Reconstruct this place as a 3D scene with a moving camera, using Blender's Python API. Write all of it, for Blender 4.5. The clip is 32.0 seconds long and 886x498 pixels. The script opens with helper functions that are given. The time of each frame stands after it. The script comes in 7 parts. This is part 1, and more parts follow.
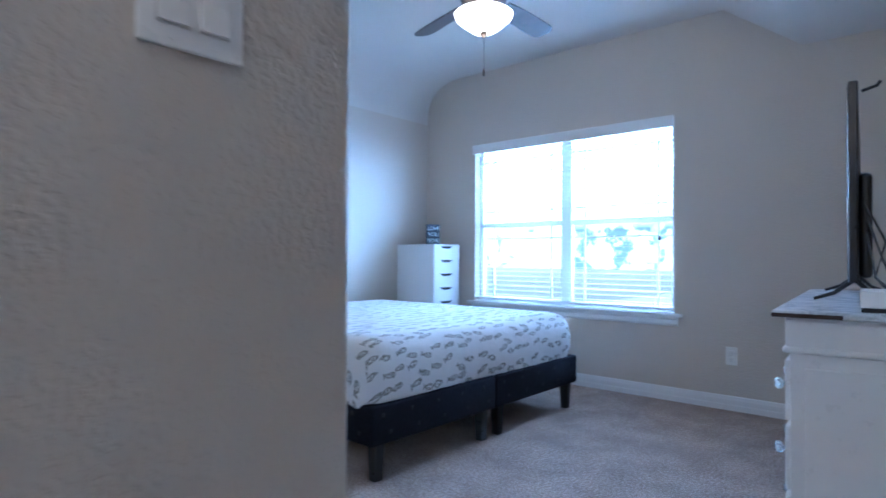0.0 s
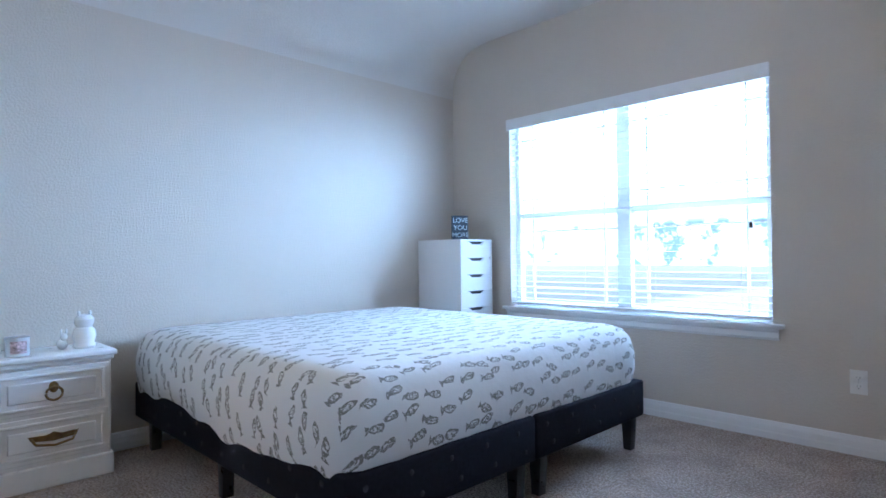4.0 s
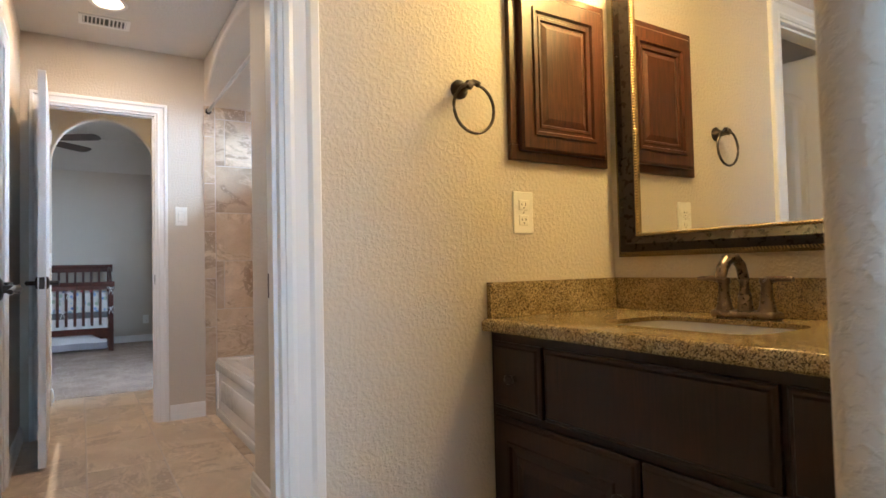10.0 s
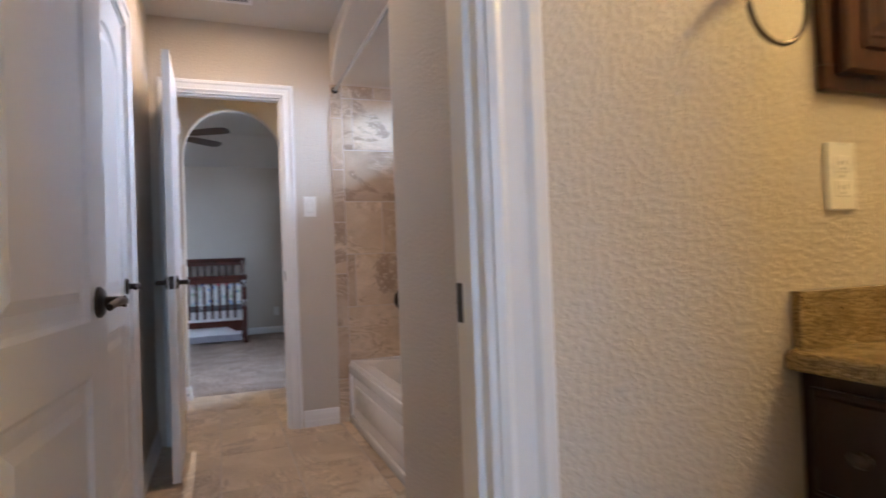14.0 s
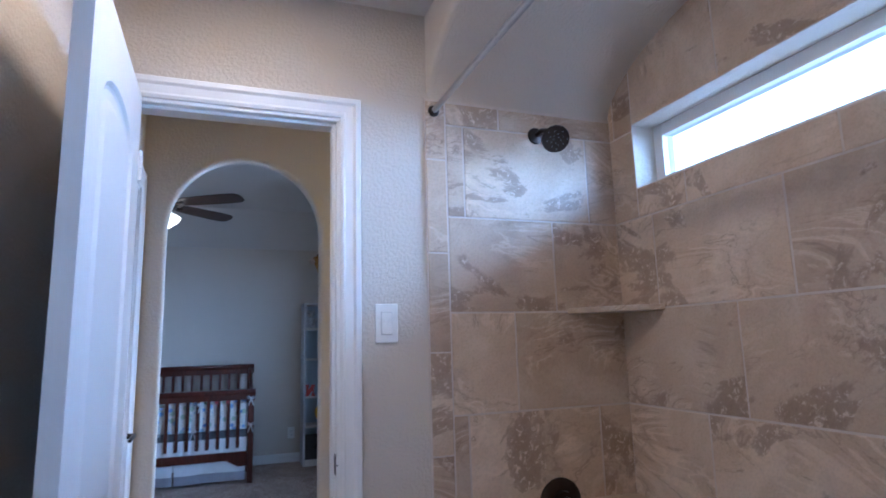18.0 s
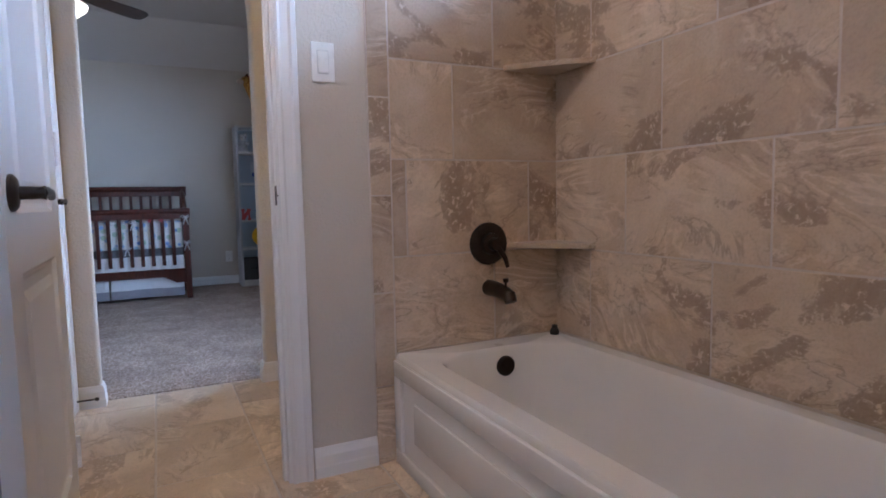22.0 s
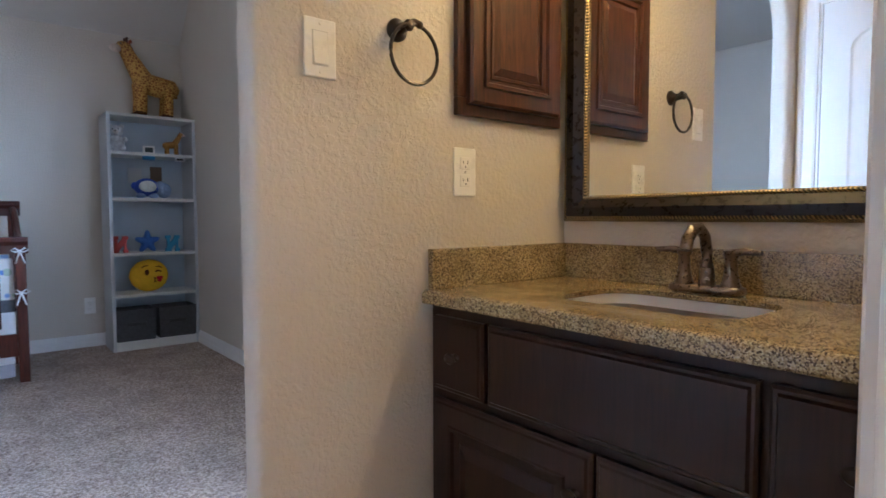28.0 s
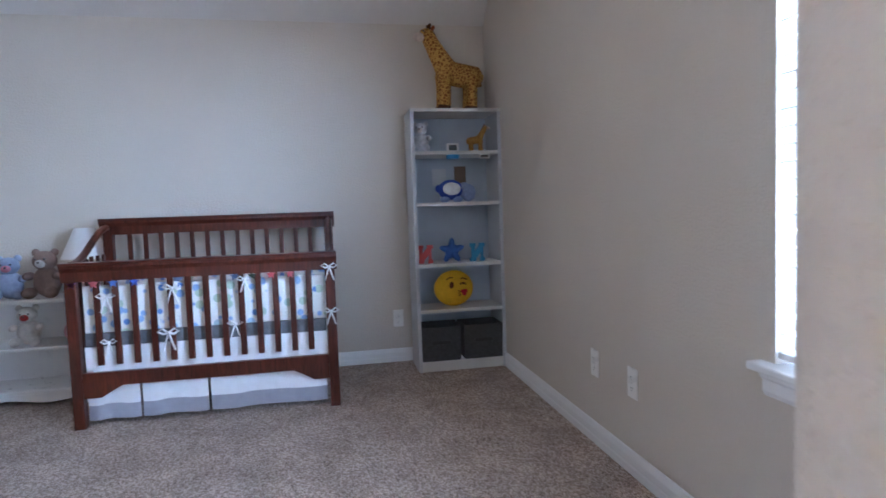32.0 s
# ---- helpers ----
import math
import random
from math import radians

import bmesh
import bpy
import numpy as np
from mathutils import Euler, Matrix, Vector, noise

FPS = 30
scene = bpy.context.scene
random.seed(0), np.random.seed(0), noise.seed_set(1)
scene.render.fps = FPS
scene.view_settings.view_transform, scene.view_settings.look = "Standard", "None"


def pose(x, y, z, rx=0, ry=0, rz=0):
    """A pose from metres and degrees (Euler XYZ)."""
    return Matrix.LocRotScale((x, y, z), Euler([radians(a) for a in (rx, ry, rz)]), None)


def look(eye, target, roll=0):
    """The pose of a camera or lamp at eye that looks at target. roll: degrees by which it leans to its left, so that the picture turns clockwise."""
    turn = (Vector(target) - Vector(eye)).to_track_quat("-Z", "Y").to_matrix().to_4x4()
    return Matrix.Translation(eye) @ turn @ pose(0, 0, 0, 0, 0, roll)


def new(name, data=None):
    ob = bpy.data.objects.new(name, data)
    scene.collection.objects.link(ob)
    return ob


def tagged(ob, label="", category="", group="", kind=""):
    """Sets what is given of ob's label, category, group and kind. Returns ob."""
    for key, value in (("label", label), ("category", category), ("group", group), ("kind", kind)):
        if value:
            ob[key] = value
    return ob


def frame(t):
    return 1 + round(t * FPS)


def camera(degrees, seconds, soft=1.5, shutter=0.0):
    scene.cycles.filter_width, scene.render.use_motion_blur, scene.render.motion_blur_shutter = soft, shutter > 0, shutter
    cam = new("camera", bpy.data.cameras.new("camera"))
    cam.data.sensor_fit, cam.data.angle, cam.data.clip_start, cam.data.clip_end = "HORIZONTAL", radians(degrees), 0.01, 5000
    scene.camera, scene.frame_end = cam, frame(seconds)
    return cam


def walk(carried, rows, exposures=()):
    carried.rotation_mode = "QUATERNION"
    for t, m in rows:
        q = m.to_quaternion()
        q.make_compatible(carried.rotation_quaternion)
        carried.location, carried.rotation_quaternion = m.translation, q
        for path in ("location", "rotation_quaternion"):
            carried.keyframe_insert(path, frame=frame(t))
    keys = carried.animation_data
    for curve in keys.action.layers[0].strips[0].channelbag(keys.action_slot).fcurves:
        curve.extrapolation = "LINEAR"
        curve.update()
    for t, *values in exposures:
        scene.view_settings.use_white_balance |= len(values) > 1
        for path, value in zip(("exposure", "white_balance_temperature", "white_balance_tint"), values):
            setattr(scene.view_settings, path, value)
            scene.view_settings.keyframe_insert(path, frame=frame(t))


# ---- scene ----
cam = camera(75.0, 32.0, soft=1.6, shutter=0.4)
PATH = [
    (0, (0.084, 0.747, 1.05), (-1.233, 2.252, 1.078), 0.3),
    (0.5, (-0.026, 0.934, 1.036), (-1.141, 2.594, 1.074), 0.5),
    (1, (-0.125, 1.075, 1.039), (-1.071, 2.836, 1.087), 0.5),
    (1.5, (-0.223, 1.264, 1.059), (-1.137, 3.043, 1.097), 0.3),
    (2, (-0.364, 1.393, 1.044), (-1.309, 3.155, 1.085), 0.2),
    (2.5, (-0.412, 1.44, 1.043), (-1.525, 3.101, 1.071), -0.1),
    (3, (-0.432, 1.467, 1.054), (-1.693, 3.02, 1.077), -0.4),
    (3.5, (-0.415, 1.488, 1.051), (-1.78, 2.95, 1.075), -0.5),
    (5.5, (-0.535, 1.569, 0.972), (-2.233, 2.623, 1.029), -1.3),
    (6, (-0.632, 1.83, 0.95), (-2.483, 2.572, 1.03), -1.5),
    (6.5, (-0.895, 1.981, 0.988), (-2.855, 2.372, 1.052), -1.8),
    (7, (-1.193, 2.392, 1.002), (-3.17, 2.101, 1.068), -2.2),
    (7.5, (-1.573, 2.402, 1.011), (-3.432, 1.669, 1.081), -2.9),
    (8, (-1.899, 2.314, 1.026), (-3.461, 1.068, 1.115), -2.8),
    (8.5, (-2.177, 2.12, 1.089), (-3.385, 0.527, 1.144), -2.0),
    (9, (-2.277, 1.95, 1.063), (-3.374, 0.279, 1.123), -1.8),
    (9.5, (-2.383, 1.794, 1.021), (-3.434, 0.094, 1.087), -1.5),
    (10, (-2.437, 1.681, 0.964), (-3.499, -0.013, 1.029), -1.3),
    (10.5, (-2.445, 1.602, 0.945), (-3.596, -0.032, 1.012), -1.1),
    (11, (-2.45, 1.545, 0.937), (-3.727, 0.008, 1.005), -0.9),
    (11.5, (-2.445, 1.524, 0.937), (-3.808, 0.061, 1.002), -0.8),
    (12, (-2.445, 1.502, 0.951), (-3.86, 0.09, 1.004), -1.0),
    (12.5, (-2.433, 1.478, 0.964), (-3.839, 0.056, 1.009), -1.1),
    (13, (-2.447, 1.429, 0.977), (-3.737, -0.098, 1.022), -1.2),
    (13.5, (-2.424, 1.287, 1.001), (-3.483, -0.409, 1.038), -1.6),
    (14, (-2.484, 1.086, 0.998), (-3.203, -0.78, 1.031), -2.1),
    (14.5, (-2.562, 0.77, 0.947), (-2.999, -1.18, 1.02), -2.1),
    (16.5, (-2.6, -0.466, 1.088), (-2.927, -2.439, 1.115), -1.8),
    (17, (-2.587, -0.595, 1.147), (-3.041, -2.542, 1.202), -1.7),
    (17.5, (-2.55, -0.677, 1.244), (-3.126, -2.583, 1.427), -1.7),
    (18, (-2.536, -0.72, 1.282), (-3.222, -2.571, 1.602), -1.6),
    (18.5, (-2.549, -0.731, 1.249), (-3.309, -2.544, 1.621), -1.4),
    (19, (-2.549, -0.735, 1.18), (-3.343, -2.532, 1.555), -1.3),
    (19.5, (-2.54, -0.716, 1.083), (-3.36, -2.501, 1.459), -1.3),
    (20, (-2.53, -0.694, 1.017), (-3.39, -2.467, 1.357), -1.0),
    (20.5, (-2.52, -0.679, 0.983), (-3.399, -2.462, 1.206), -1.1),
    (21, (-2.511, -0.663, 0.949), (-3.398, -2.455, 1.018), -1.1),
    (21.5, (-2.51, -0.657, 0.928), (-3.396, -2.45, 0.879), -1.2),
    (22, (-2.51, -0.687, 0.903), (-3.391, -2.475, 0.737), -1.2),
    (22.5, (-2.563, -0.871, 0.928), (-3.313, -2.711, 0.695), -1.8),
    (23, (-2.623, -1.145, 0.97), (-3.165, -3.056, 0.736), -1.9),
    (23.5, (-2.615, -1.495, 1.025), (-3.001, -3.443, 0.787), -1.6),
    (24, (-2.6, -1.798, 1.041), (-2.755, -3.779, 0.811), -1.8),
    (24.5, (-2.559, -2.073, 1.058), (-2.651, -4.059, 0.846), -1.6),
    (25, (-2.517, -2.256, 1.094), (-2.673, -4.242, 0.917), -1.3),
    (25.5, (-2.517, -2.387, 1.07), (-2.921, -4.341, 0.941), -0.9),
    (26, (-2.5, -2.45, 1.038), (-3.199, -4.32, 0.918), -0.6),
    (26.5, (-2.515, -2.503, 1.023), (-3.407, -4.289, 0.907), -0.4),
    (28.5, (-2.526, -2.568, 0.996), (-3.868, -4.046, 0.884), -0.1),
    (29, (-2.526, -2.579, 1.0), (-3.912, -4.017, 0.884), -0.2),
    (29.5, (-2.521, -2.604, 1.012), (-3.912, -4.036, 0.894), -0.3),
    (30, (-2.543, -2.702, 1.023), (-3.777, -4.271, 0.899), -0.8),
    (30.5, (-2.586, -2.886, 1.041), (-3.473, -4.673, 0.91), -1.6),
    (31, (-2.601, -3.084, 1.027), (-3.26, -4.969, 0.907), -1.3),
    (31.5, (-2.66, -3.341, 1.07), (-3.215, -5.258, 0.936), -1.7),
    (32, (-2.78, -3.556, 1.086), (-3.155, -5.516, 0.956), -2.0),
]
EXPOSURES = [
    (0.0, -0.1, 4400, 10), (1.0, 0.2, 4500, 10), (2.0, 0.2, 4550, 10), (3.0, -0.2, 4750, 10), (6.0, 0.65, 5300, 12), (7.0, 0.0, 5600, 12),
    (8.0, 0.15, 5800, 12), (9.0, -0.25, 5850, 12), (10.0, -0.6, 5900, 10), (11.0, -1.15, 6050, 12), (12.0, -1.25, 5850, 14), (13.0, -1.2, 5500, 14),
    (14.0, -0.95, 5750, 16), (17.0, -1.0, 4500, 13), (18.0, -1.15, 4550, 13), (19.0, -0.7, 4600, 13), (20.0, -0.65, 4950, 14),
    (21.0, -1.05, 4850, 16), (22.0, -1.0, 5200, 16), (23.0, -1.1, 5150, 15), (24.0, -1.7, 5000, 17), (25.0, -1.85, 5150, 17), (26.0, -1.4, 5200, 14),
    (29.0, -0.15, 5200, 13), (30.0, -0.33, 5250, 14), (31.0, -0.72, 5700, 17), (32.0, 0.0, 5400, 16),
]
walk(cam, [(t, look(eye, target, roll)) for t, eye, target, roll in PATH], EXPOSURES)

# ---- world and light ----
world = bpy.data.worlds.new("sky")
scene.world = world
world.use_nodes = True
wn = world.node_tree
sky = wn.nodes.new("ShaderNodeTexSky")
sky.sky_type, sky.sun_disc = "NISHITA", False
sky.sun_elevation, sky.sun_rotation = radians(49), radians(270)
wn.links.new(sky.outputs[0], wn.nodes["Background"].inputs[0])
wn.nodes["Background"].inputs[1].default_value = 0.14


def lamp(name, kind, m, energy, colour, **kw):
    data = bpy.data.lights.new(name, kind)
    data.energy, data.color = energy, colour
    if "size" in kw:
        data.size = kw["size"]
    if "size_y" in kw:
        data.shape, data.size_y = "RECTANGLE", kw["size_y"]
    if "radius" in kw:
        data.shadow_soft_size = kw["radius"]
    if "angle" in kw:
        data.angle = radians(kw["angle"])
    ob = new(name, data)
    ob.matrix_world = m
    return ob


SUN_AT = Vector((-0.87, 0.0, 1.0))
lamp("sun", "SUN", look(SUN_AT * 10, (0, 0, 0)), 5.0, (1.0, 0.95, 0.88), angle=0.5)
SKYBLUE = (0.54, 0.76, 1.0)
lamp("window_light_bedroom", "AREA", look((-2.05, 5.85, 2.35), (-1.4, 3.2, 0.75)), 840, SKYBLUE, size=3.0, size_y=1.9)
lamp("window_light_bath", "AREA", look((-5.0, -1.8, 2.17), (-3.0, -1.8, 2.17)), 820, SKYBLUE, size=3.4, size_y=0.66)
lamp("window_light_nursery", "AREA", look((-4.12, -4.45, 1.36), (-2.0, -4.45, 1.2)), 190, (0.60, 0.79, 1.0), size=0.88, size_y=1.45)
WARM = (1.0, 0.65, 0.20)


# ---- mesh helpers ----
def box(bm, x0, y0, z0, x1, y1, z1, bevel=0.0, seg=2):
    """An upright box, its edges rounded by bevel."""
    x0, x1, y0, y1, z0, z1 = min(x0, x1), max(x0, x1), min(y0, y1), max(y0, y1), min(z0, z1), max(z0, z1)
    vs = [bm.verts.new(p) for p in ((x0, y0, z0), (x1, y0, z0), (x1, y1, z0), (x0, y1, z0), (x0, y0, z1), (x1, y0, z1), (x1, y1, z1), (x0, y1, z1))]
    fs = [bm.faces.new([vs[i] for i in f]) for f in ((0, 3, 2, 1), (4, 5, 6, 7), (0, 1, 5, 4), (1, 2, 6, 5), (2, 3, 7, 6), (3, 0, 4, 7))]
    if bevel > 0:
        es = {e for f in fs for e in f.edges}
        bmesh.ops.bevel(bm, geom=list(es), offset=bevel, segments=seg, affect="EDGES", profile=0.5)
    return bm


def prism(bm, pts, lo, hi, axis="y", bevel=0.0):
    """A closed outline pushed from lo to hi along an axis. The outline is (x, z) for y, (y, z) for x and (x, y) for z."""
    def at(p, v):
        return {"x": (v, p[0], p[1]), "y": (p[0], v, p[1]), "z": (p[0], p[1], v)}[axis]
    a = [bm.verts.new(at(p, lo)) for p in pts]
    b = [bm.verts.new(at(p, hi)) for p in pts]
    n = len(pts)
    fs = [bm.faces.new(a), bm.faces.new(list(reversed(b)))]
    fs += [bm.faces.new((a[k], b[k], b[(k + 1) % n], a[(k + 1) % n])) for k in range(n)]
    bmesh.ops.recalc_face_normals(bm, faces=fs)
    if bevel > 0:
        es = set(fs[0].edges) | set(fs[1].edges)
        bmesh.ops.bevel(bm, geom=list(es), offset=bevel, segments=2, affect="EDGES", profile=0.5)
    return bm


def lathe(bm, profile, centre=(0, 0, 0), axis="z", n=20, m=None):
    """A turned shape from (radius, height) pairs."""
    rings = []
    for r, h in profile:
        ring = []
        for k in range(n):
            a = 2 * math.pi * k / n
            c, s_ = r * math.cos(a), r * math.sin(a)
            p = Vector({"z": (c, s_, h), "y": (c, h, s_), "x": (h, c, s_)}[axis])
            p = (m @ p) if m else p + Vector(centre)
            ring.append(bm.verts.new(p))
        rings.append(ring)
    fs = []
    for a, b in zip(rings, rings[1:]):
        for k in range(n):
            fs.append(bm.faces.new((a[k], a[(k + 1) % n], b[(k + 1) % n], b[k])))
    for ring in (rings[0], rings[-1]):
        try:
            fs.append(bm.faces.new(ring))
        except ValueError:
            pass
    bmesh.ops.recalc_face_normals(bm, faces=fs)
    return bm


def tube(bm, pts, radius, n=10, closed=False):
    """A round bar along a line of points; radius may be a list."""
    pts = [Vector(p) for p in pts]
    rings = []
    up = Vector((0.03, 0.05, 1))
    for k, p in enumerate(pts):
        if closed:
            d = pts[(k + 1) % len(pts)] - pts[k - 1]
        else:
            d = pts[min(k + 1, len(pts) - 1)] - pts[max(k - 1, 0)]
        d.normalize()
        u = d.cross(up)
        if u.length < 0.05:
            u = d.cross(Vector((1, 0, 0)))
        u.normalize()
        v = d.cross(u)
        r = radius[k] if isinstance(radius, (list, tuple)) else radius
        rings.append([bm.verts.new(p + r * (math.cos(2 * math.pi * q / n) * u + math.sin(2 * math.pi * q / n) * v)) for q in range(n)])
    fs = []
    pairs = list(zip(rings, rings[1:])) + ([(rings[-1], rings[0])] if closed else [])
    for a, b in pairs:
        for k in range(n):
            fs.append(bm.faces.new((a[k], a[(k + 1) % n], b[(k + 1) % n], b[k])))
    if not closed:
        fs += [bm.faces.new(rings[0]), bm.faces.new(rings[-1])]
    bmesh.ops.recalc_face_normals(bm, faces=fs)
    return bm


def ball(bm, centre, rx, ry=None, rz=None, m=None, seg=16, rings=10):
    """An ellipsoid."""
    ry, rz = ry or rx, rz or rx
    t = Matrix.Translation(centre) @ (m or Matrix()) @ Matrix.Diagonal((rx, ry, rz, 1))
    bmesh.ops.create_uvsphere(bm, u_segments=seg, v_segments=rings, radius=1, matrix=t)
    return bm


def sweep(bm, profile, path, closed=False):
    """A trim profile of (out, up) pairs along a level path; out is to the right of the way."""
    path = [Vector((p[0], p[1])) for p in path]
    z = 0.0
    rings = []
    n = len(path)
    for k in range(n):
        a = path[k] - path[k - 1] if (k > 0 or closed) else path[1] - path[0]
        b = path[(k + 1) % n] - path[k] if (k < n - 1 or closed) else path[-1] - path[-2]
        a, b = a.normalized(), b.normalized()
        na, nb = Vector((a.y, -a.x)), Vector((b.y, -b.x))
        mit = (na + nb).normalized()
        mit /= max(0.3, mit.dot(na))
        rings.append([bm.verts.new((path[k].x + mit.x * o, path[k].y + mit.y * o, z + h)) for o, h in profile])
    fs = []
    q = len(profile)
    for a, b in zip(rings, rings[1:] + ([rings[0]] if closed else [])):
        for k in range(q):
            fs.append(bm.faces.new((a[k], a[(k + 1) % q], b[(k + 1) % q], b[k])))
    if not closed:
        fs += [bm.faces.new(rings[0]), bm.faces.new(rings[-1])]
    bmesh.ops.recalc_face_normals(bm, faces=fs)
    return bm


def mesh_of(bm, name, smooth=False, sharp=40):
    data = bpy.data.meshes.new(name)
    bm.to_mesh(data)
    bm.free()
    if smooth:
        data.polygons.foreach_set("use_smooth", [True] * len(data.polygons))
        data.set_sharp_from_angle(angle=radians(sharp))
    return data


def part(name, bm, material, parent=None, label="", smooth=False):
    """One mesh object under a thing or a part."""
    ob = new(name, mesh_of(bm, name, smooth))
    ob.data.materials.append(material)
    ob.parent = parent
    if label:
        ob["label"] = label
    return ob


def thing(name, label, category, m=None, group=""):
    """An Empty at the base of a thing, to hold its parts."""
    ob = new(name)
    ob.empty_display_size = 0.1
    if m:
        ob.matrix_world = m
    return tagged(ob, label, category, group)


def structure(name, bm, material, label, category, smooth=False):
    ob = part(name, bm, material, smooth=smooth)
    return tagged(ob, label, category, kind="structure")


def B():
    return bmesh.new()


# ---- materials ----
def material(name, rough=0.5, metal=0.0, spec=0.5):
    mat = bpy.data.materials.new(name)
    mat.use_nodes = True
    p = mat.node_tree.nodes["Principled BSDF"]
    p.inputs["Roughness"].default_value, p.inputs["Metallic"].default_value = rough, metal
    p.inputs["Specular IOR Level"].default_value = spec
    return mat, mat.node_tree, p


def node(nt, kind, **kw):
    n = nt.nodes.new("ShaderNode" + kind)
    for key, value in kw.items():
        n.inputs[key].default_value = value
    return n


def ramp(nt, fac, stops):
    r = nt.nodes.new("ShaderNodeValToRGB")
    el = r.color_ramp.elements
    el[0].position, el[0].color = stops[0][0], (*stops[0][1], 1)
    el[1].position, el[1].color = stops[-1][0], (*stops[-1][1], 1)
    for pos, col in stops[1:-1]:
        e = el.new(pos)
        e.color = (*col, 1)
    nt.links.new(fac, r.inputs[0])
    return r.outputs[0]


def coords(nt, scale=(1, 1, 1), rnd=0.0):
    """Object coordinates, shifted piece by piece where rnd is given."""
    tc = nt.nodes.new("ShaderNodeTexCoord")
    mp = nt.nodes.new("ShaderNodeMapping")
    mp.inputs["Scale"].default_value = scale
    nt.links.new(tc.outputs["Object"], mp.inputs["Vector"])
    if rnd:
        oi = nt.nodes.new("ShaderNodeObjectInfo")
        mul = nt.nodes.new("ShaderNodeMath")
        mul.operation = "MULTIPLY"
        mul.inputs[1].default_value = rnd
        nt.links.new(oi.outputs["Random"], mul.inputs[0])
        comb = nt.nodes.new("ShaderNodeCombineXYZ")
        for k in range(3):
            nt.links.new(mul.outputs[0], comb.inputs[k])
        nt.links.new(comb.outputs[0], mp.inputs["Location"])
    return mp.outputs[0]


def noise_tex(nt, vec, scale, detail=4, rough=0.55, distortion=0.0):
    n = node(nt, "TexNoise", Scale=scale, Detail=detail, Roughness=rough, Distortion=distortion)
    nt.links.new(vec, n.inputs["Vector"])
    return n.outputs[0]


def bump(nt, p, height, strength, distance):
    b = node(nt, "Bump", Strength=strength, Distance=distance)
    nt.links.new(height, b.inputs["Height"])
    nt.links.new(b.outputs[0], p.inputs["Normal"])
    return b


def mix(nt, fac, a, b):
    m = nt.nodes.new("ShaderNodeMix")
    m.data_type = "RGBA"
    for sock, v in ((m.inputs["Factor"], fac), (m.inputs["A"], a), (m.inputs["B"], b)):
        if hasattr(v, "is_output"):
            nt.links.new(v, sock)
        else:
            sock.default_value = v if isinstance(v, float) else (*v, 1)
    return m.outputs["Result"]


def plain(name, colour, rough=0.5, metal=0.0, vary=0.06, scale=6.0, bumpy=0.0, bscale=120.0, spec=0.5):
    """A painted, moulded or metal surface with faint mottling and relief."""
    mat, nt, p = material(name, rough, metal, spec)
    vec = coords(nt)
    n = noise_tex(nt, vec, scale, 5)
    lo = tuple(c * (1 - vary) for c in colour)
    hi = tuple(min(1, c * (1 + vary)) for c in colour)
    nt.links.new(ramp(nt, n, [(0.3, lo), (0.7, hi)]), p.inputs["Base Color"])
    rr = node(nt, "MapRange", **{"From Min": 0.3, "From Max": 0.7, "To Min": max(0.02, rough - 0.06), "To Max": min(1, rough + 0.06)})
    nt.links.new(noise_tex(nt, vec, scale * 4, 3), rr.inputs["Value"])
    nt.links.new(rr.outputs[0], p.inputs["Roughness"])
    if bumpy:
        bump(nt, p, noise_tex(nt, vec, bscale, 3), bumpy, 0.002)
    return mat


def wall_paint(name, colour):
    """Matt paint on orange-peel plaster."""
    mat, nt, p = material(name, 0.62, spec=0.35)
    vec = coords(nt)
    nt.links.new(ramp(nt, noise_tex(nt, vec, 1.3, 4), [(0.3, tuple(c * 0.97 for c in colour)), (0.7, tuple(c * 1.03 for c in colour))]), p.inputs["Base Color"])
    a = node(nt, "TexNoise", Scale=85.0, Detail=3.0, Roughness=0.5)
    nt.links.new(vec, a.inputs["Vector"])
    soft = ramp(nt, a.outputs[0], [(0.44, (0, 0, 0)), (0.58, (1, 1, 1))])
    bump(nt, p, soft, 0.42, 0.0024)
    return mat


PAINT = wall_paint("wall_paint", (0.60, 0.535, 0.455))
CEIL = wall_paint("ceiling_paint", (0.64, 0.60, 0.55))
TRIM = plain("trim_paint", (0.80, 0.79, 0.78), 0.36, vary=0.012, scale=2.0)
DOORP = plain("door_paint", (0.78, 0.77, 0.76), 0.4, vary=0.012, scale=2.0)
PLASTIC = plain("white_plastic", (0.82, 0.80, 0.76), 0.3, vary=0.02)
# near-black for slots and small dark parts, and for shade in recesses
DARKSLOT = plain("dark_slot", (0.03, 0.03, 0.03), 0.5)
BRONZE = plain("oil_rubbed_bronze", (0.045, 0.035, 0.03), 0.34, metal=0.85, vary=0.25, scale=30)
BRUSHED = plain("brushed_bronze", (0.17, 0.13, 0.105), 0.3, metal=0.9, vary=0.15, scale=30)
CHROME = plain("satin_rod", (0.42, 0.40, 0.38), 0.33, metal=0.95, vary=0.01, scale=1.0)
PORCELAIN = plain("porcelain", (0.83, 0.82, 0.81), 0.12, vary=0.015)
TUBMAT = plain("tub_acrylic", (0.80, 0.79, 0.79), 0.16, vary=0.015)
WHITEFURN = plain("white_furniture_paint", (0.80, 0.79, 0.78), 0.32, vary=0.03, bumpy=0.06, bscale=30)
LAMINATE = plain("white_laminate", (0.80, 0.79, 0.78), 0.35, vary=0.01)
GREYSHELF = plain("grey_shelf_laminate", (0.50, 0.51, 0.53), 0.45, vary=0.03)
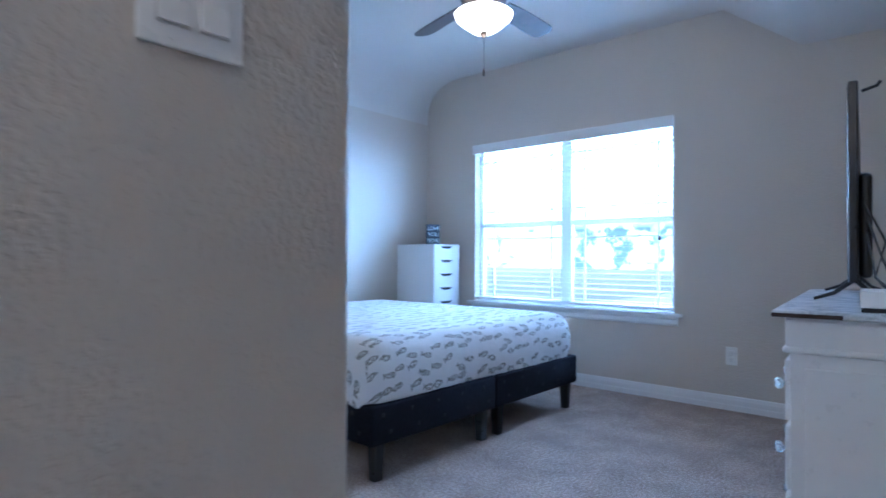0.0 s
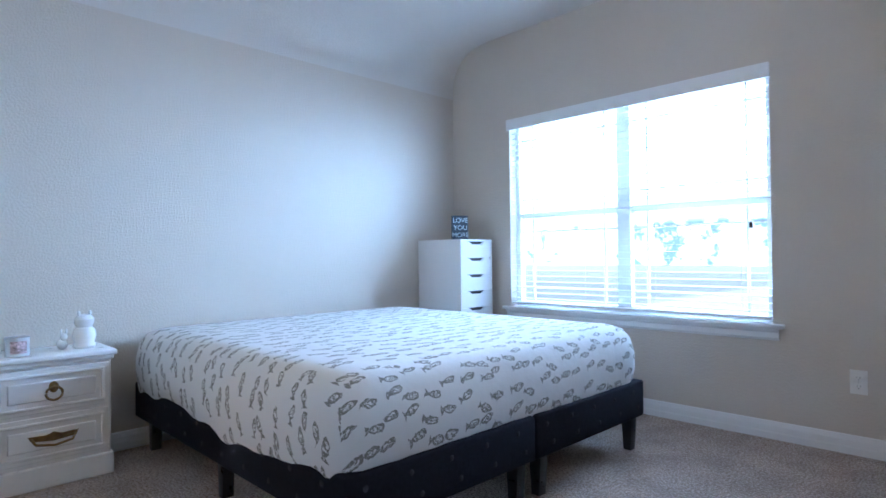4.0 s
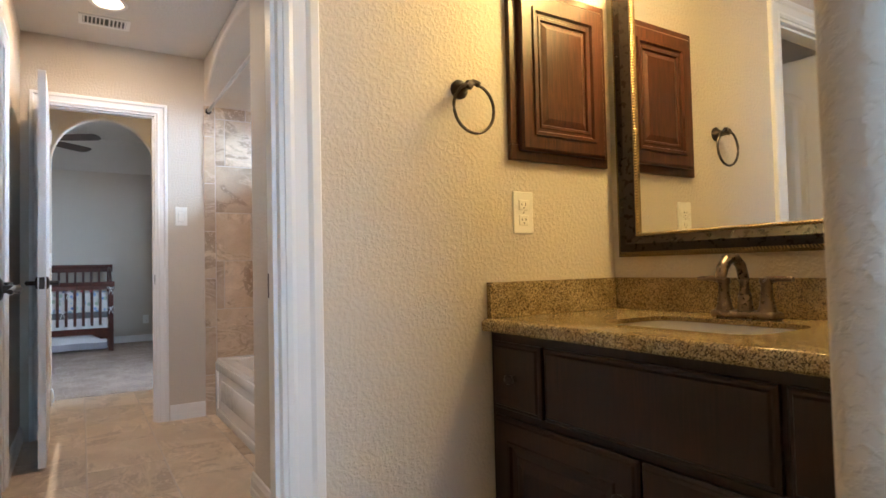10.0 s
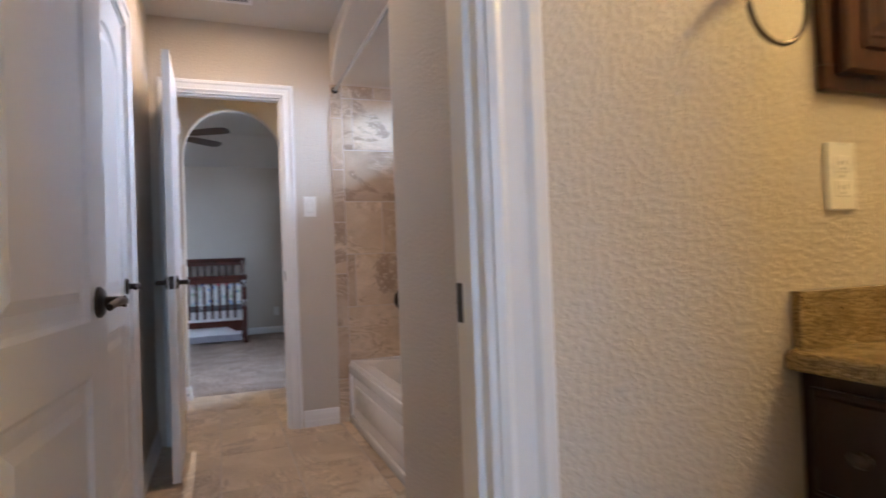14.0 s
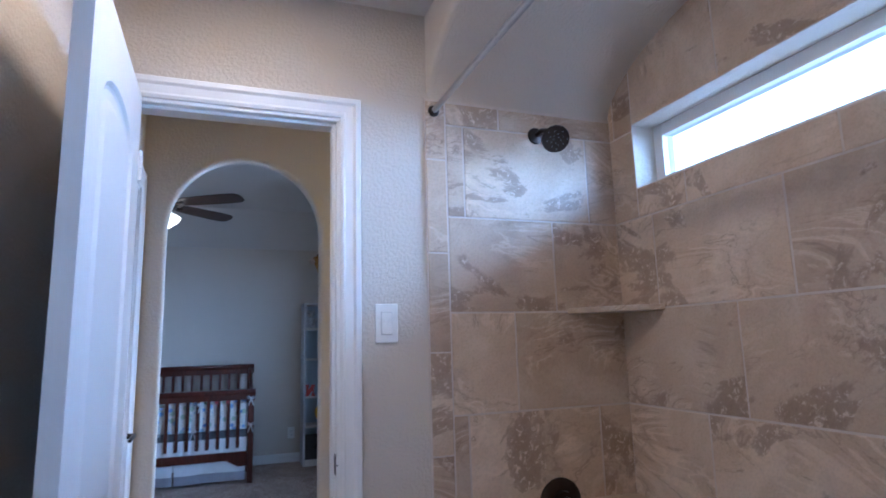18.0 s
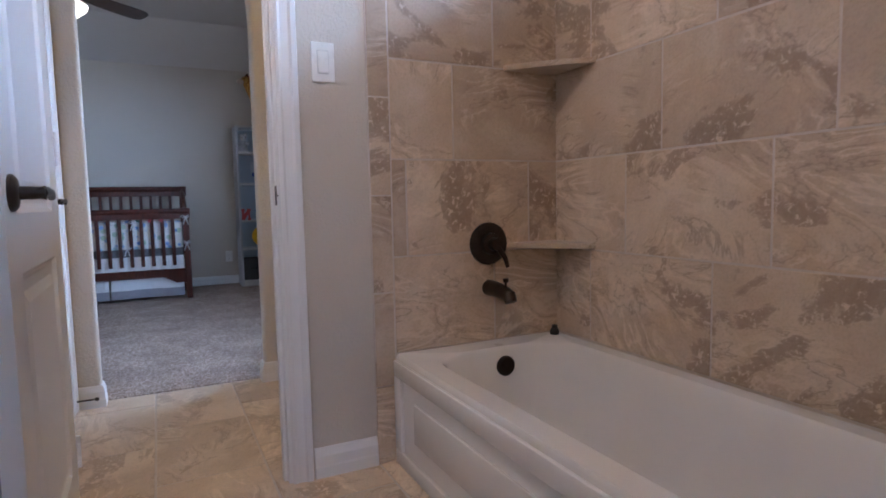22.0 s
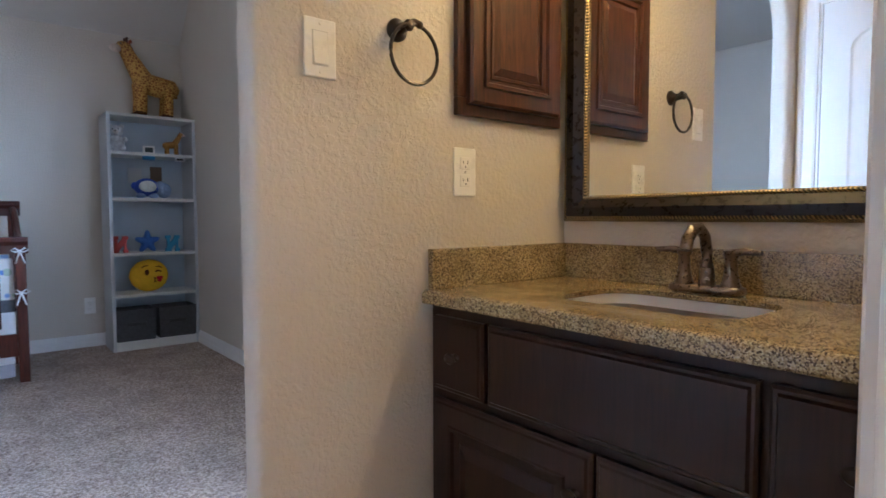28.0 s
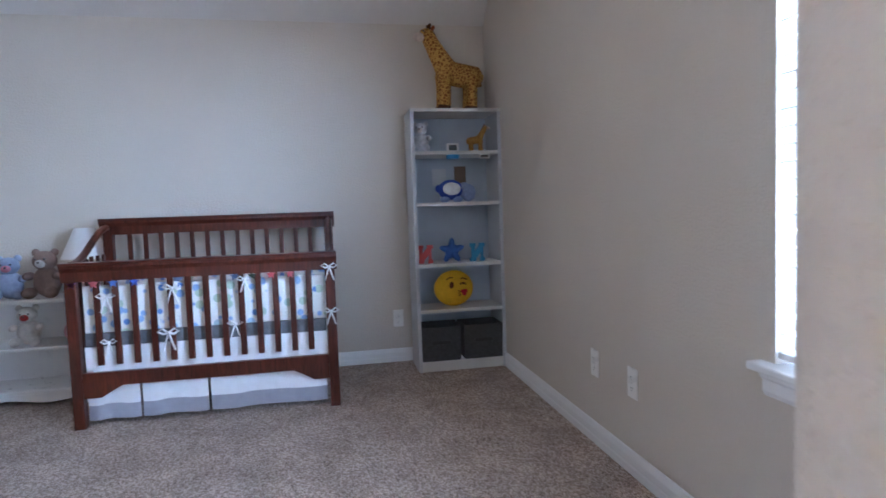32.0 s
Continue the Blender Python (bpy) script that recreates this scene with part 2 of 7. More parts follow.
# white bookcase back, its shade mixed into the colour as blue-grey
SHADEDBACK = plain("shaded_shelf_back", (0.44, 0.50, 0.57), 0.6, vary=0.04)
BLACKPL = plain("black_plastic", (0.02, 0.02, 0.022), 0.32)
SCREEN = plain("tv_screen", (0.012, 0.012, 0.014), 0.12)
BRASS = plain("aged_brass", (0.20, 0.135, 0.06), 0.4, metal=0.9, vary=0.3, scale=40)
GOLD = plain("gold_beading", (0.42, 0.30, 0.10), 0.35, metal=0.9, vary=0.3, scale=80)
FABRICGREY = plain("dark_grey_fabric", (0.06, 0.06, 0.065), 0.9, vary=0.2, scale=60, bumpy=0.4, bscale=400)


def wood(name, dark, light, rough=0.32, grain=(2.0, 2.0, 26.0)):
    """Stained timber with grain along z of the piece, varied piece by piece."""
    mat, nt, p = material(name, rough, spec=0.32)
    vec = coords(nt, grain, rnd=7.0)
    vec2 = coords(nt, (1.2, 1.2, 1.2), rnd=3.0)
    g = noise_tex(nt, vec, 3.0, 6, 0.6, 1.2)
    big = noise_tex(nt, vec2, 3.0, 3)
    c1 = ramp(nt, g, [(0.3, dark), (0.7, light)])
    c2 = ramp(nt, big, [(0.35, (0.62, 0.62, 0.62)), (0.65, (1, 1, 1))])
    m = nt.nodes.new("ShaderNodeMix")
    m.data_type, m.blend_type = "RGBA", "MULTIPLY"
    m.inputs["Factor"].default_value = 0.7
    nt.links.new(c1, m.inputs["A"])
    nt.links.new(c2, m.inputs["B"])
    nt.links.new(m.outputs["Result"], p.inputs["Base Color"])
    bump(nt, p, g, 0.08, 0.002)
    return mat


VANITYWOOD = wood("dark_espresso_wood", (0.012, 0.0042, 0.003), (0.034, 0.0115, 0.007), 0.36, (26.0, 26.0, 2.0))
CABWOOD = wood("brown_cabinet_wood", (0.022, 0.008, 0.005), (0.085, 0.03, 0.015), 0.3, (26.0, 26.0, 2.0))
CRIBWOOD = wood("cherry_crib_wood", (0.036, 0.008, 0.004), (0.110, 0.024, 0.012), 0.30, (22.0, 22.0, 2.0))
FANWOOD = wood("dark_fan_blade", (0.02, 0.014, 0.011), (0.06, 0.038, 0.028), 0.35, (3.0, 3.0, 3.0))


def travertine(name, base, dark, light, rough, stretch):
    """Stone-look tile: soft clouds, contour veins, crusted dark patches with pale pits; every tile differs."""
    mat, nt, p = material(name, rough)

    def times(a, b):
        m_ = nt.nodes.new("ShaderNodeMix")
        m_.data_type, m_.blend_type = "RGBA", "MULTIPLY"
        m_.inputs["Factor"].default_value = 1.0
        nt.links.new(a, m_.inputs["A"])
        nt.links.new(b, m_.inputs["B"])
        return m_.outputs["Result"]

    def contour(fac, count, width, peak):
        """Thin lines along the level lines of a field."""
        mul = node(nt, "Math")
        mul.operation = "MULTIPLY"
        mul.inputs[1].default_value = count
        nt.links.new(fac, mul.inputs[0])
        fr = node(nt, "Math")
        fr.operation = "FRACT"
        nt.links.new(mul.outputs[0], fr.inputs[0])
        return ramp(nt, fr.outputs[0], [(0.5 - width, (0, 0, 0)), (0.5, (peak,) * 3), (0.5 + width, (0, 0, 0))])

    vec = coords(nt, stretch, rnd=37.0)
    flat_ = coords(nt, (1, 1, 1), rnd=53.0)
    field = noise_tex(nt, vec, 1.7, 7, 0.56, 1.3)
    clouds = noise_tex(nt, flat_, 3.0, 6, 0.6, 0.6)
    c = ramp(nt, clouds, [(0.32, tuple(0.55 * a + 0.45 * b for a, b in zip(base, dark))), (0.50, base), (0.68, light)])
    # veins crowd together where a second field allows them
    zone = ramp(nt, noise_tex(nt, coords(nt, stretch, rnd=71.0), 1.9, 4, 0.5, 0.8), [(0.46, (0, 0, 0)), (0.56, (1, 1, 1))])
    c = mix(nt, times(contour(field, 17.0, 0.17, 0.60), zone), c, tuple(v * 0.80 for v in dark))
    c = mix(nt, times(contour(field, 9.0, 0.20, 0.75), zone), c, tuple(min(1, v * 1.14) for v in light))
    # dark crusts with crisp shores, pale pits and grit
    where = ramp(nt, noise_tex(nt, coords(nt, tuple(0.5 + 0.5 * q for q in stretch), rnd=19.0), 2.4, 9, 0.62, 1.1), [(0.555, (0, 0, 0)), (0.585, (0.75, 0.75, 0.75)), (0.70, (1, 1, 1))])
    c = mix(nt, where, c, dark)
    pit = ramp(nt, noise_tex(nt, flat_, 46.0, 6, 0.72, 0.6), [(0.545, (0, 0, 0)), (0.60, (0.9, 0.9, 0.9))])
    crust = times(pit, where)
    c = mix(nt, crust, c, tuple(min(1, v * 1.08) for v in light))
    grit = ramp(nt, noise_tex(nt, flat_, 130.0, 4, 0.7), [(0.30, (0.86, 0.85, 0.84)), (0.55, (1, 1, 1))])
    oi = nt.nodes.new("ShaderNodeObjectInfo")
    tone = ramp(nt, oi.outputs["Random"], [(0.0, (0.80, 0.78, 0.77)), (0.35, (0.95, 0.94, 0.93)), (1.0, (1.06, 1.05, 1.04))])
    nt.links.new(times(times(c, grit), tone), p.inputs["Base Color"])
    bump(nt, p, crust, -0.25, 0.0015)
    return mat


TILE = travertine("travertine_wall_tile", (0.58, 0.445, 0.315), (0.345, 0.25, 0.175), (0.70, 0.575, 0.44), 0.36, (1.0, 1.0, 2.1))
FTILE = travertine("travertine_floor_tile", (0.63, 0.49, 0.34), (0.44, 0.32, 0.21), (0.74, 0.61, 0.46), 0.30, (2.1, 1.0, 1.0))
GROUT = plain("grout", (0.60, 0.52, 0.45), 0.9, vary=0.08, scale=30, bumpy=0.3)


def granite():
    mat, nt, p = material("speckled_granite", 0.12)
    vec = coords(nt)
    v = node(nt, "TexVoronoi", Scale=400.0, Randomness=1.0)
    nt.links.new(vec, v.inputs["Vector"])
    sep = nt.nodes.new("ShaderNodeSeparateColor")
    nt.links.new(v.outputs["Color"], sep.inputs[0])
    c = ramp(nt, sep.outputs[0], [(0.0, (0.055, 0.04, 0.026)), (0.18, (0.11, 0.078, 0.042)), (0.32, (0.27, 0.195, 0.095)), (0.62, (0.43, 0.33, 0.16)), (1.0, (0.58, 0.47, 0.29))])
    n = noise_tex(nt, vec, 9.0, 5)
    shade = ramp(nt, n, [(0.3, (0.62, 0.58, 0.52)), (0.7, (1.0, 1.0, 1.0))])
    m = nt.nodes.new("ShaderNodeMix")
    m.data_type, m.blend_type = "RGBA", "MULTIPLY"
    m.inputs["Factor"].default_value = 1.0
    nt.links.new(c, m.inputs["A"])
    nt.links.new(shade, m.inputs["B"])
    nt.links.new(m.outputs["Result"], p.inputs["Base Color"])
    bump(nt, p, noise_tex(nt, vec, 200.0, 2), 0.02, 0.001)
    return mat


GRANITE = granite()


def carpet():
    mat, nt, p = material("beige_carpet", 0.95, spec=0.1)
    vec = coords(nt)
    fleck = noise_tex(nt, vec, 95.0, 4, 0.8)
    big = noise_tex(nt, vec, 4.2, 5, 0.6)
    c = ramp(nt, fleck, [(0.35, (0.17, 0.122, 0.10)), (0.48, (0.44, 0.345, 0.285)), (0.60, (0.76, 0.65, 0.57))])
    shade = ramp(nt, big, [(0.38, (0.80, 0.79, 0.78)), (0.60, (1, 1, 1))])
    m = nt.nodes.new("ShaderNodeMix")
    m.data_type, m.blend_type = "RGBA", "MULTIPLY"
    m.inputs["Factor"].default_value = 1.0
    nt.links.new(c, m.inputs["A"])
    nt.links.new(shade, m.inputs["B"])
    nt.links.new(m.outputs["Result"], p.inputs["Base Color"])
    tuft = noise_tex(nt, vec, 95.0, 4, 0.75)
    bump(nt, p, tuft, 0.9, 0.012)
    return mat


CARPET = carpet()


def glow(name, colour, strength):
    mat = bpy.data.materials.new(name)
    mat.use_nodes = True
    p = mat.node_tree.nodes["Principled BSDF"]
    p.inputs["Base Color"].default_value = (0.9, 0.88, 0.82, 1)
    p.inputs["Emission Color"].default_value = (*colour, 1)
    p.inputs["Emission Strength"].default_value = strength
    p.inputs["Roughness"].default_value = 0.4
    return mat


SHADEGLOW = glow("lit_frosted_glass", (1.0, 0.78, 0.48), 7.0)
# glow of the fan bowls, reused on the added entry fill lamp
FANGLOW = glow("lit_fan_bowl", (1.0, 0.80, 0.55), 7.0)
CANGLOW = glow("lit_can_lens", (1.0, 0.80, 0.55), 10.0)
MIRROR, _, mp_ = material("mirror_silver", 0.01, 1.0)
mp_.inputs["Base Color"].default_value = (0.86, 0.87, 0.86, 1)
GLASS, _, gp_ = material("window_glass", 0.0)
gp_.inputs["Transmission Weight"].default_value = 1.0
gp_.inputs["IOR"].default_value = 1.02


# ---- the plan ----
XW = -3.93           # inner face of the outer west wall
YN = 5.085           # bedroom north wall
XE = 0.25            # bedroom east wall
YB0, YB1, YB2 = 1.44, 1.50, 1.488   # wall between bedroom and first vanity
YA0, YA1 = 0.26, 0.365    # wall with the first bath door
YS0, YS1 = -2.636, -2.53  # wall with the second bath door
YC0, YC1 = -3.768, -3.69  # wall with the nursery arch
XG, WING = -3.07, -0.92  # south end of the wing wall
YZ = -7.72           # nursery south wall
XI = -2.13           # inner east wall of bath and vanities
XT = -3.16           # plane of the tub alcove's front
H = 2.44
D1 = (-2.838, -2.15)  # door openings, along x
D2 = (-2.862, -2.235)
AR = (-2.962, -2.240)
DH = 2.025
JX0, JX1 = -2.95, -2.228  # bedroom to vanity opening


def arch_outline(x0, x1, a0, a1, spring, rise, top, n=24):
    """A wall from x0 to x1 with an arched doorway from a0 to a1 cut out of its foot."""
    mid, half = (a0 + a1) / 2, (a1 - a0) / 2
    pts = [(x0, 0), (a0, 0)]
    pts += [(mid - half * math.cos(math.pi * k / n), spring + rise * math.sin(math.pi * k / n)) for k in range(n + 1)]
    pts += [(a1, 0), (x1, 0), (x1, top), (x0, top)]
    return pts


def wall_boxes(bm, axis, lo, hi, a0, a1, z0, z1, holes):
    """A wall's boxes round its rectangular openings (start, end, foot, head)."""
    cuts = sorted({a0, a1, *[h[0] for h in holes], *[h[1] for h in holes]})
    for p, q in zip(cuts, cuts[1:]):
        zs = [z0]
        for h in holes:
            if h[0] <= p + 1e-6 and h[1] >= q - 1e-6:
                zs += [h[2], h[3]]
        zs.append(z1)
        for k in range(0, len(zs), 2):
            if zs[k + 1] - zs[k] > 1e-4:
                if axis == "x":
                    box(bm, p, lo, zs[k], q, hi, zs[k + 1])
                else:
                    box(bm, lo, p, zs[k], hi, q, zs[k + 1])
    return bm


def round_uprights(bm, spots, radius):
    """Rounds the upright edges that stand at the given plan points."""
    es = [e for e in bm.edges if abs(e.verts[0].co.x - e.verts[1].co.x) < 1e-5 and abs(e.verts[0].co.y - e.verts[1].co.y) < 1e-5
          and any(abs(e.verts[0].co.x - s[0]) < 1e-3 and abs(e.verts[0].co.y - s[1]) < 1e-3 for s in spots)]
    bmesh.ops.bevel(bm, geom=es, offset=radius, segments=4, affect="EDGES", profile=0.5)


TOPZ = 3.0
# outer west wall: bedroom, vanities, bath window, nursery window
NWIN = (-4.885, -3.97, 0.645, 2.14)
BWIN = (-2.385, -1.15, 1.815, 2.055)
structure("wall_west", wall_boxes(B(), "y", XW - 0.16, XW, YZ - 0.1, YN + 0.16, 0, TOPZ, [NWIN, BWIN]), PAINT, "beige textured plaster outer wall", "wall")
GWIN = (-3.308, -1.44, 0.64, 2.10)
structure("wall_north", wall_boxes(B(), "x", YN, YN + 0.16, XW, 0.9, 0, TOPZ, [GWIN]), PAINT, "beige textured plaster wall with the bedroom window", "wall")
structure("wall_east", wall_boxes(B(), "y", XE, XE + 0.12, 2.35, YN, 0, TOPZ, []), PAINT, "beige textured plaster bedroom wall behind the dresser", "wall")
structure("wall_entry_side", wall_boxes(B(), "y", 0.80, 0.92, -0.7, 2.47, 0, TOPZ, []), PAINT, "beige textured plaster entry wall", "wall")
structure("wall_entry_return", wall_boxes(B(), "x", 2.35, 2.47, XE + 0.12, 0.80, 0, TOPZ, []), PAINT, "beige textured plaster return wall", "wall")
structure("wall_entry_back", wall_boxes(B(), "x", -0.7, -0.58, -2.01, 0.80, 0, TOPZ, []), PAINT, "beige textured plaster wall behind the entry", "wall")
bm = B()
box(bm, -1.995, 0.84, 0, -0.575, 1.30, TOPZ)
round_uprights(bm, [(-0.575, 1.30)], 0.02)
structure("wall_entry_pier", bm, PAINT, "beige textured plaster wall with rounded corners beside the entry", "wall", smooth=True)
# wall between bedroom and first vanity, with an arched opening
bm = B()
box(bm, XW, YB0, 0, JX0, YB1, TOPZ)
box(bm, JX1, YB0 - 0.06, 0, -1.96, YB2, TOPZ)
round_uprights(bm, [(JX0, YB0), (JX0, YB1), (JX1, YB0 - 0.06), (JX1, YB2)], 0.022)
mid, half = (JX0 + JX1) / 2, (JX1 - JX0) / 2
head = [(mid - half * math.cos(math.pi * k / 24), 2.08 + 0.28 * math.sin(math.pi * k / 24)) for k in range(25)]
prism(bm, head + [(JX1, TOPZ), (JX0, TOPZ)], YB0 - 0.02, YB1 - 0.002)
structure("wall_vanity_arch", bm, PAINT, "beige textured plaster wall with an arched rounded opening", "wall", smooth=True)
structure("wall_bath_north", wall_boxes(B(), "x", YA0, YA1, XW, XI, 0, TOPZ, [(D1[0], D1[1], 0, DH)]), PAINT, "beige textured plaster wall with a bathroom door", "wall")
structure("wall_bath_south", wall_boxes(B(), "x", YS0, YS1, XW, XI, 0, TOPZ, [(D2[0], D2[1], 0, DH)]), PAINT, "beige textured plaster wall with a bathroom door", "wall")
bm = prism(B(), arch_outline(XW, 1.2, AR[0], AR[1], 1.84, 0.38, TOPZ), YC0, YC1)
es = [e for e in bm.edges if all(AR[0] - 0.001 < v.co.x < AR[1] + 0.001 and v.co.z < TOPZ - 0.01 for v in e.verts) and abs(e.verts[0].co.y - e.verts[1].co.y) < 1e-5 and (e.verts[0].co - e.verts[1].co).length > 0.02 and not all(v.co.z < 0.001 for v in e.verts)]
bmesh.ops.bevel(bm, geom=es, offset=0.02, segments=4, affect="EDGES", profile=0.5)
structure("wall_nursery_arch", bm, PAINT, "beige textured plaster wall with an arched rounded doorway", "wall", smooth=True)
# inner east wall with three closed doors
E1, E2, E3 = (0.50, 1.16), (-1.62, -0.94), (-3.60, -2.97)
structure("wall_inner_east", wall_boxes(B(), "y", XI, XI + 0.12, YC1, YB0, 0, TOPZ, [(*E1, 0, DH), (*E2, 0, DH), (*E3, 0, DH)]), PAINT, "beige textured plaster wall with closed doors", "wall")
structure("wall_nursery_south", wall_boxes(B(), "x", YZ - 0.12, YZ, XW, 1.2, 0, TOPZ, []), PAINT, "beige textured plaster nursery wall", "wall")
structure("wall_nursery_east", wall_boxes(B(), "y", 1.08, 1.2, YZ, YC0, 0, TOPZ, []), PAINT, "beige textured plaster nursery wall", "wall")
# tub alcove: wing wall, barrel vault over the tub
bm = B()
box(bm, XW, WING, 0, XG, YA0, TOPZ)
round_uprights(bm, [(XG, WING)], 0.03)
structure("wall_wing", bm, PAINT, "beige textured plaster wing wall with a rounded corner", "wall", smooth=True)
mid, half = (WING + YS1) / 2, (WING - YS1) / 2
pts = [(mid - half * math.cos(math.pi * k / 28), 2.10 + 0.29 * math.sin(math.pi * k / 28)) for k in range(29)]
bm = prism(B(), [(YS1, 2.10)] + pts[1:-1] + [(WING, 2.10), (WING, TOPZ), (YS1, TOPZ)], XW, XT, axis="x")
es = [e for e in bm.edges if all(abs(v.co.x - XT) < 1e-4 and v.co.z < 2.6 for v in e.verts)]
bmesh.ops.bevel(bm, geom=es, offset=0.02, segments=3, affect="EDGES", profile=0.5)
structure("vault", bm, PAINT, "painted plaster barrel vault over the tub", "ceiling", smooth=True)

# floors
structure("ground", box(B(), -400, -400, -0.5, 400, 400, -0.25), plain("pale_yard", (0.60, 0.60, 0.54), 0.9, vary=0.15), "pale sunlit ground outside the house", "ground")
structure("floor_bedroom", box(B(), XW - 0.1, YB0 + 0.055, -0.2, 0.9, YN + 0.1, 0.0), CARPET, "beige speckled cut-pile carpet", "carpet")
structure("floor_entry", box(B(), -2.0, -0.7, -0.2, 0.9, YB0 + 0.055, 0.0), CARPET, "beige speckled cut-pile carpet", "carpet")
structure("floor_nursery", box(B(), XW - 0.1, YZ - 0.1, -0.2, 1.2, -3.772, 0.004), CARPET, "beige speckled cut-pile carpet", "carpet")
floor_bath = structure("floor_bath", box(B(), XW - 0.1, -3.772, -0.2, -2.0, YB0 + 0.055, -0.0015), GROUT, "grout bed of the tiled bathroom floor", "floor")

# ceilings
COVE = [(XW + 0.42 * (1 - math.cos(radians(90 * k / 10))) ** 1.35, 2.40 + 0.40 * math.sin(radians(90 * k / 10))) for k in range(1, 11)]
bm = prism(B(), [(XW - 0.16, 2.40), (XW, 2.40)] + COVE + [(-1.10, 2.80), (-0.62, 2.44), (0.95, 2.44), (0.95, 3.1), (XW - 0.16, 3.1)], YB1 - 0.06, YN + 0.16, axis="y")
structure("ceiling_bedroom", bm, CEIL, "painted plaster ceiling with sloped sides", "ceiling", smooth=True)
structure("ceiling_entry", box(B(), -2.01, -0.7, 2.455, 0.95, YB1 - 0.06, 3.1), CEIL, "painted plaster ceiling", "ceiling")
structure("ceiling_bath", box(B(), XW, YC1, H, XI, YB0, 3.1), CEIL, "painted plaster ceiling", "ceiling")
bm = prism(B(), [(YZ - 0.12, 2.42), (YZ, 2.42), (YZ + 0.40, 2.80), (YC0, 2.80), (YC0, 3.1), (YZ - 0.12, 3.1)], XW - 0.16, 1.25, axis="x")
structure("ceiling_nursery", bm, CEIL, "painted plaster ceiling sloping to the wall", "ceiling")

# skirting
BASE = [(0, 0), (0.016, 0), (0.016, 0.035), (0.013, 0.042), (0.013, 0.072), (0.009, 0.084), (0.006, 0.095), (0, 0.10)]


def baseboard(pts):
    structure("baseboard", sweep(B(), BASE, pts), TRIM, "white moulded skirting board", "baseboard")


baseboard([(JX0, YB0), (JX0, YB1), (XW, YB1), (XW, YN), (XE, YN), (XE, 2.47)])
baseboard([(-1.96, 1.30), (-1.96, YB2), (JX1, YB2), (JX1, YB0 - 0.06)])
baseboard([(-0.575, 0.84), (-0.575, 1.30), (-1.94, 1.30)])
baseboard([(D1[0] - 0.09, YA1), (-3.37, YA1)])
baseboard([(D1[0] - 0.09, YA0), (XG, YA0), (XG, WING)][::-1])
baseboard([(XI, -0.84), (XI, YA0 - 0.01)][::-1])
baseboard([(XI, YS1 + 0.01), (XI, -1.72)][::-1])
baseboard([(D2[0] - 0.068, YS1), (XT + 0.012, YS1)])
baseboard([(AR[0], YC0), (AR[0], YC1), (-3.36, YC1)])
baseboard([(XI - 0.001, YC1), (AR[1], YC1), (AR[1], YC0)])
baseboard([(AR[0], YC0), (XW, YC0), (XW, YZ), (1.08, YZ), (1.08, YC0), (AR[1], YC0)][::-1])

# door casings
CAS = [(0.0, 0.0), (0.0, 0.010), (0.012, 0.014), (0.022, 0.011), (0.052, 0.013), (0.062, 0.020), (0.080, 0.020), (0.084, 0.016), (0.084, 0.0)]


def casing(axis, a0, a1, plane, out, head=DH, wide=1.0):
    """A mitred moulded architrave round an opening in a wall; out is +1 or -1."""
    bm = B()
    rings = []
    for (a, sx), z, sz in (((a0, -1), 0, 0), ((a0, -1), head, 1), ((a1, 1), head, 1), ((a1, 1), 0, 0)):
        ring = []
        for u, v in CAS:
            p, q, w = a + sx * (wide * u - 0.004), plane + out * v, z + sz * (wide * u - 0.004)
            ring.append(bm.verts.new((p, q, w) if axis == "x" else (q, p, w)))
        rings.append(ring)
    fs = []
    n = len(CAS)
    for r, t in zip(rings, rings[1:]):
        fs += [bm.faces.new((r[k], r[(k + 1) % n], t[(k + 1) % n], t[k])) for k in range(n)]
    fs += [bm.faces.new(rings[0]), bm.faces.new(rings[-1])]
    bmesh.ops.recalc_face_normals(bm, faces=fs)
    structure("trim", bm, TRIM, "white moulded door casing", "trim")


def jamb(axis, a0, a1, lo, hi, head=DH):
    bm = B()
    t = 0.016
    for p0, p1, z0, z1 in ((a0, a0 + t, 0, head - t), (a1 - t, a1, 0, head - t), (a0, a1, head - t, head)):
        if axis == "x":
            box(bm, p0, lo - 0.002, z0, p1, hi + 0.002, z1, 0.002)
        else:
            box(bm, lo - 0.002, p0, z0, hi + 0.002, p1, z1, 0.002)
    m_ = (lo + hi) / 2
    s0, s1 = m_ - 0.005, m_ + 0.03
    for p0, p1, z0, z1 in ((a0 + t, a0 + t + 0.01, 0, head - t), (a1 - t - 0.01, a1 - t, 0, head - t), (a0 + t + 0.01, a1 - t - 0.01, head - t - 0.01, head - t)):
        if axis == "x":
            box(bm, p0, s0, z0, p1, s1, z1)
        else:
            box(bm, s0, p0, z0, s1, p1, z1)
    structure("door_frame", bm, TRIM, "white painted door jamb with a stop", "door frame")


jamb("x", *D1, YA0, YA1)
casing("x", *D1, YA1, 1)
casing("x", *D1, YA0, -1)
jamb("x", *D2, YS0, YS1)
casing("x", *D2, YS1, 1, wide=0.78)
casing("x", *D2, YS0, -1, wide=0.78)
for e in (E1, E2, E3):
    jamb("y", *e, XI, XI + 0.12)
    casing("y", *e, XI, -1)

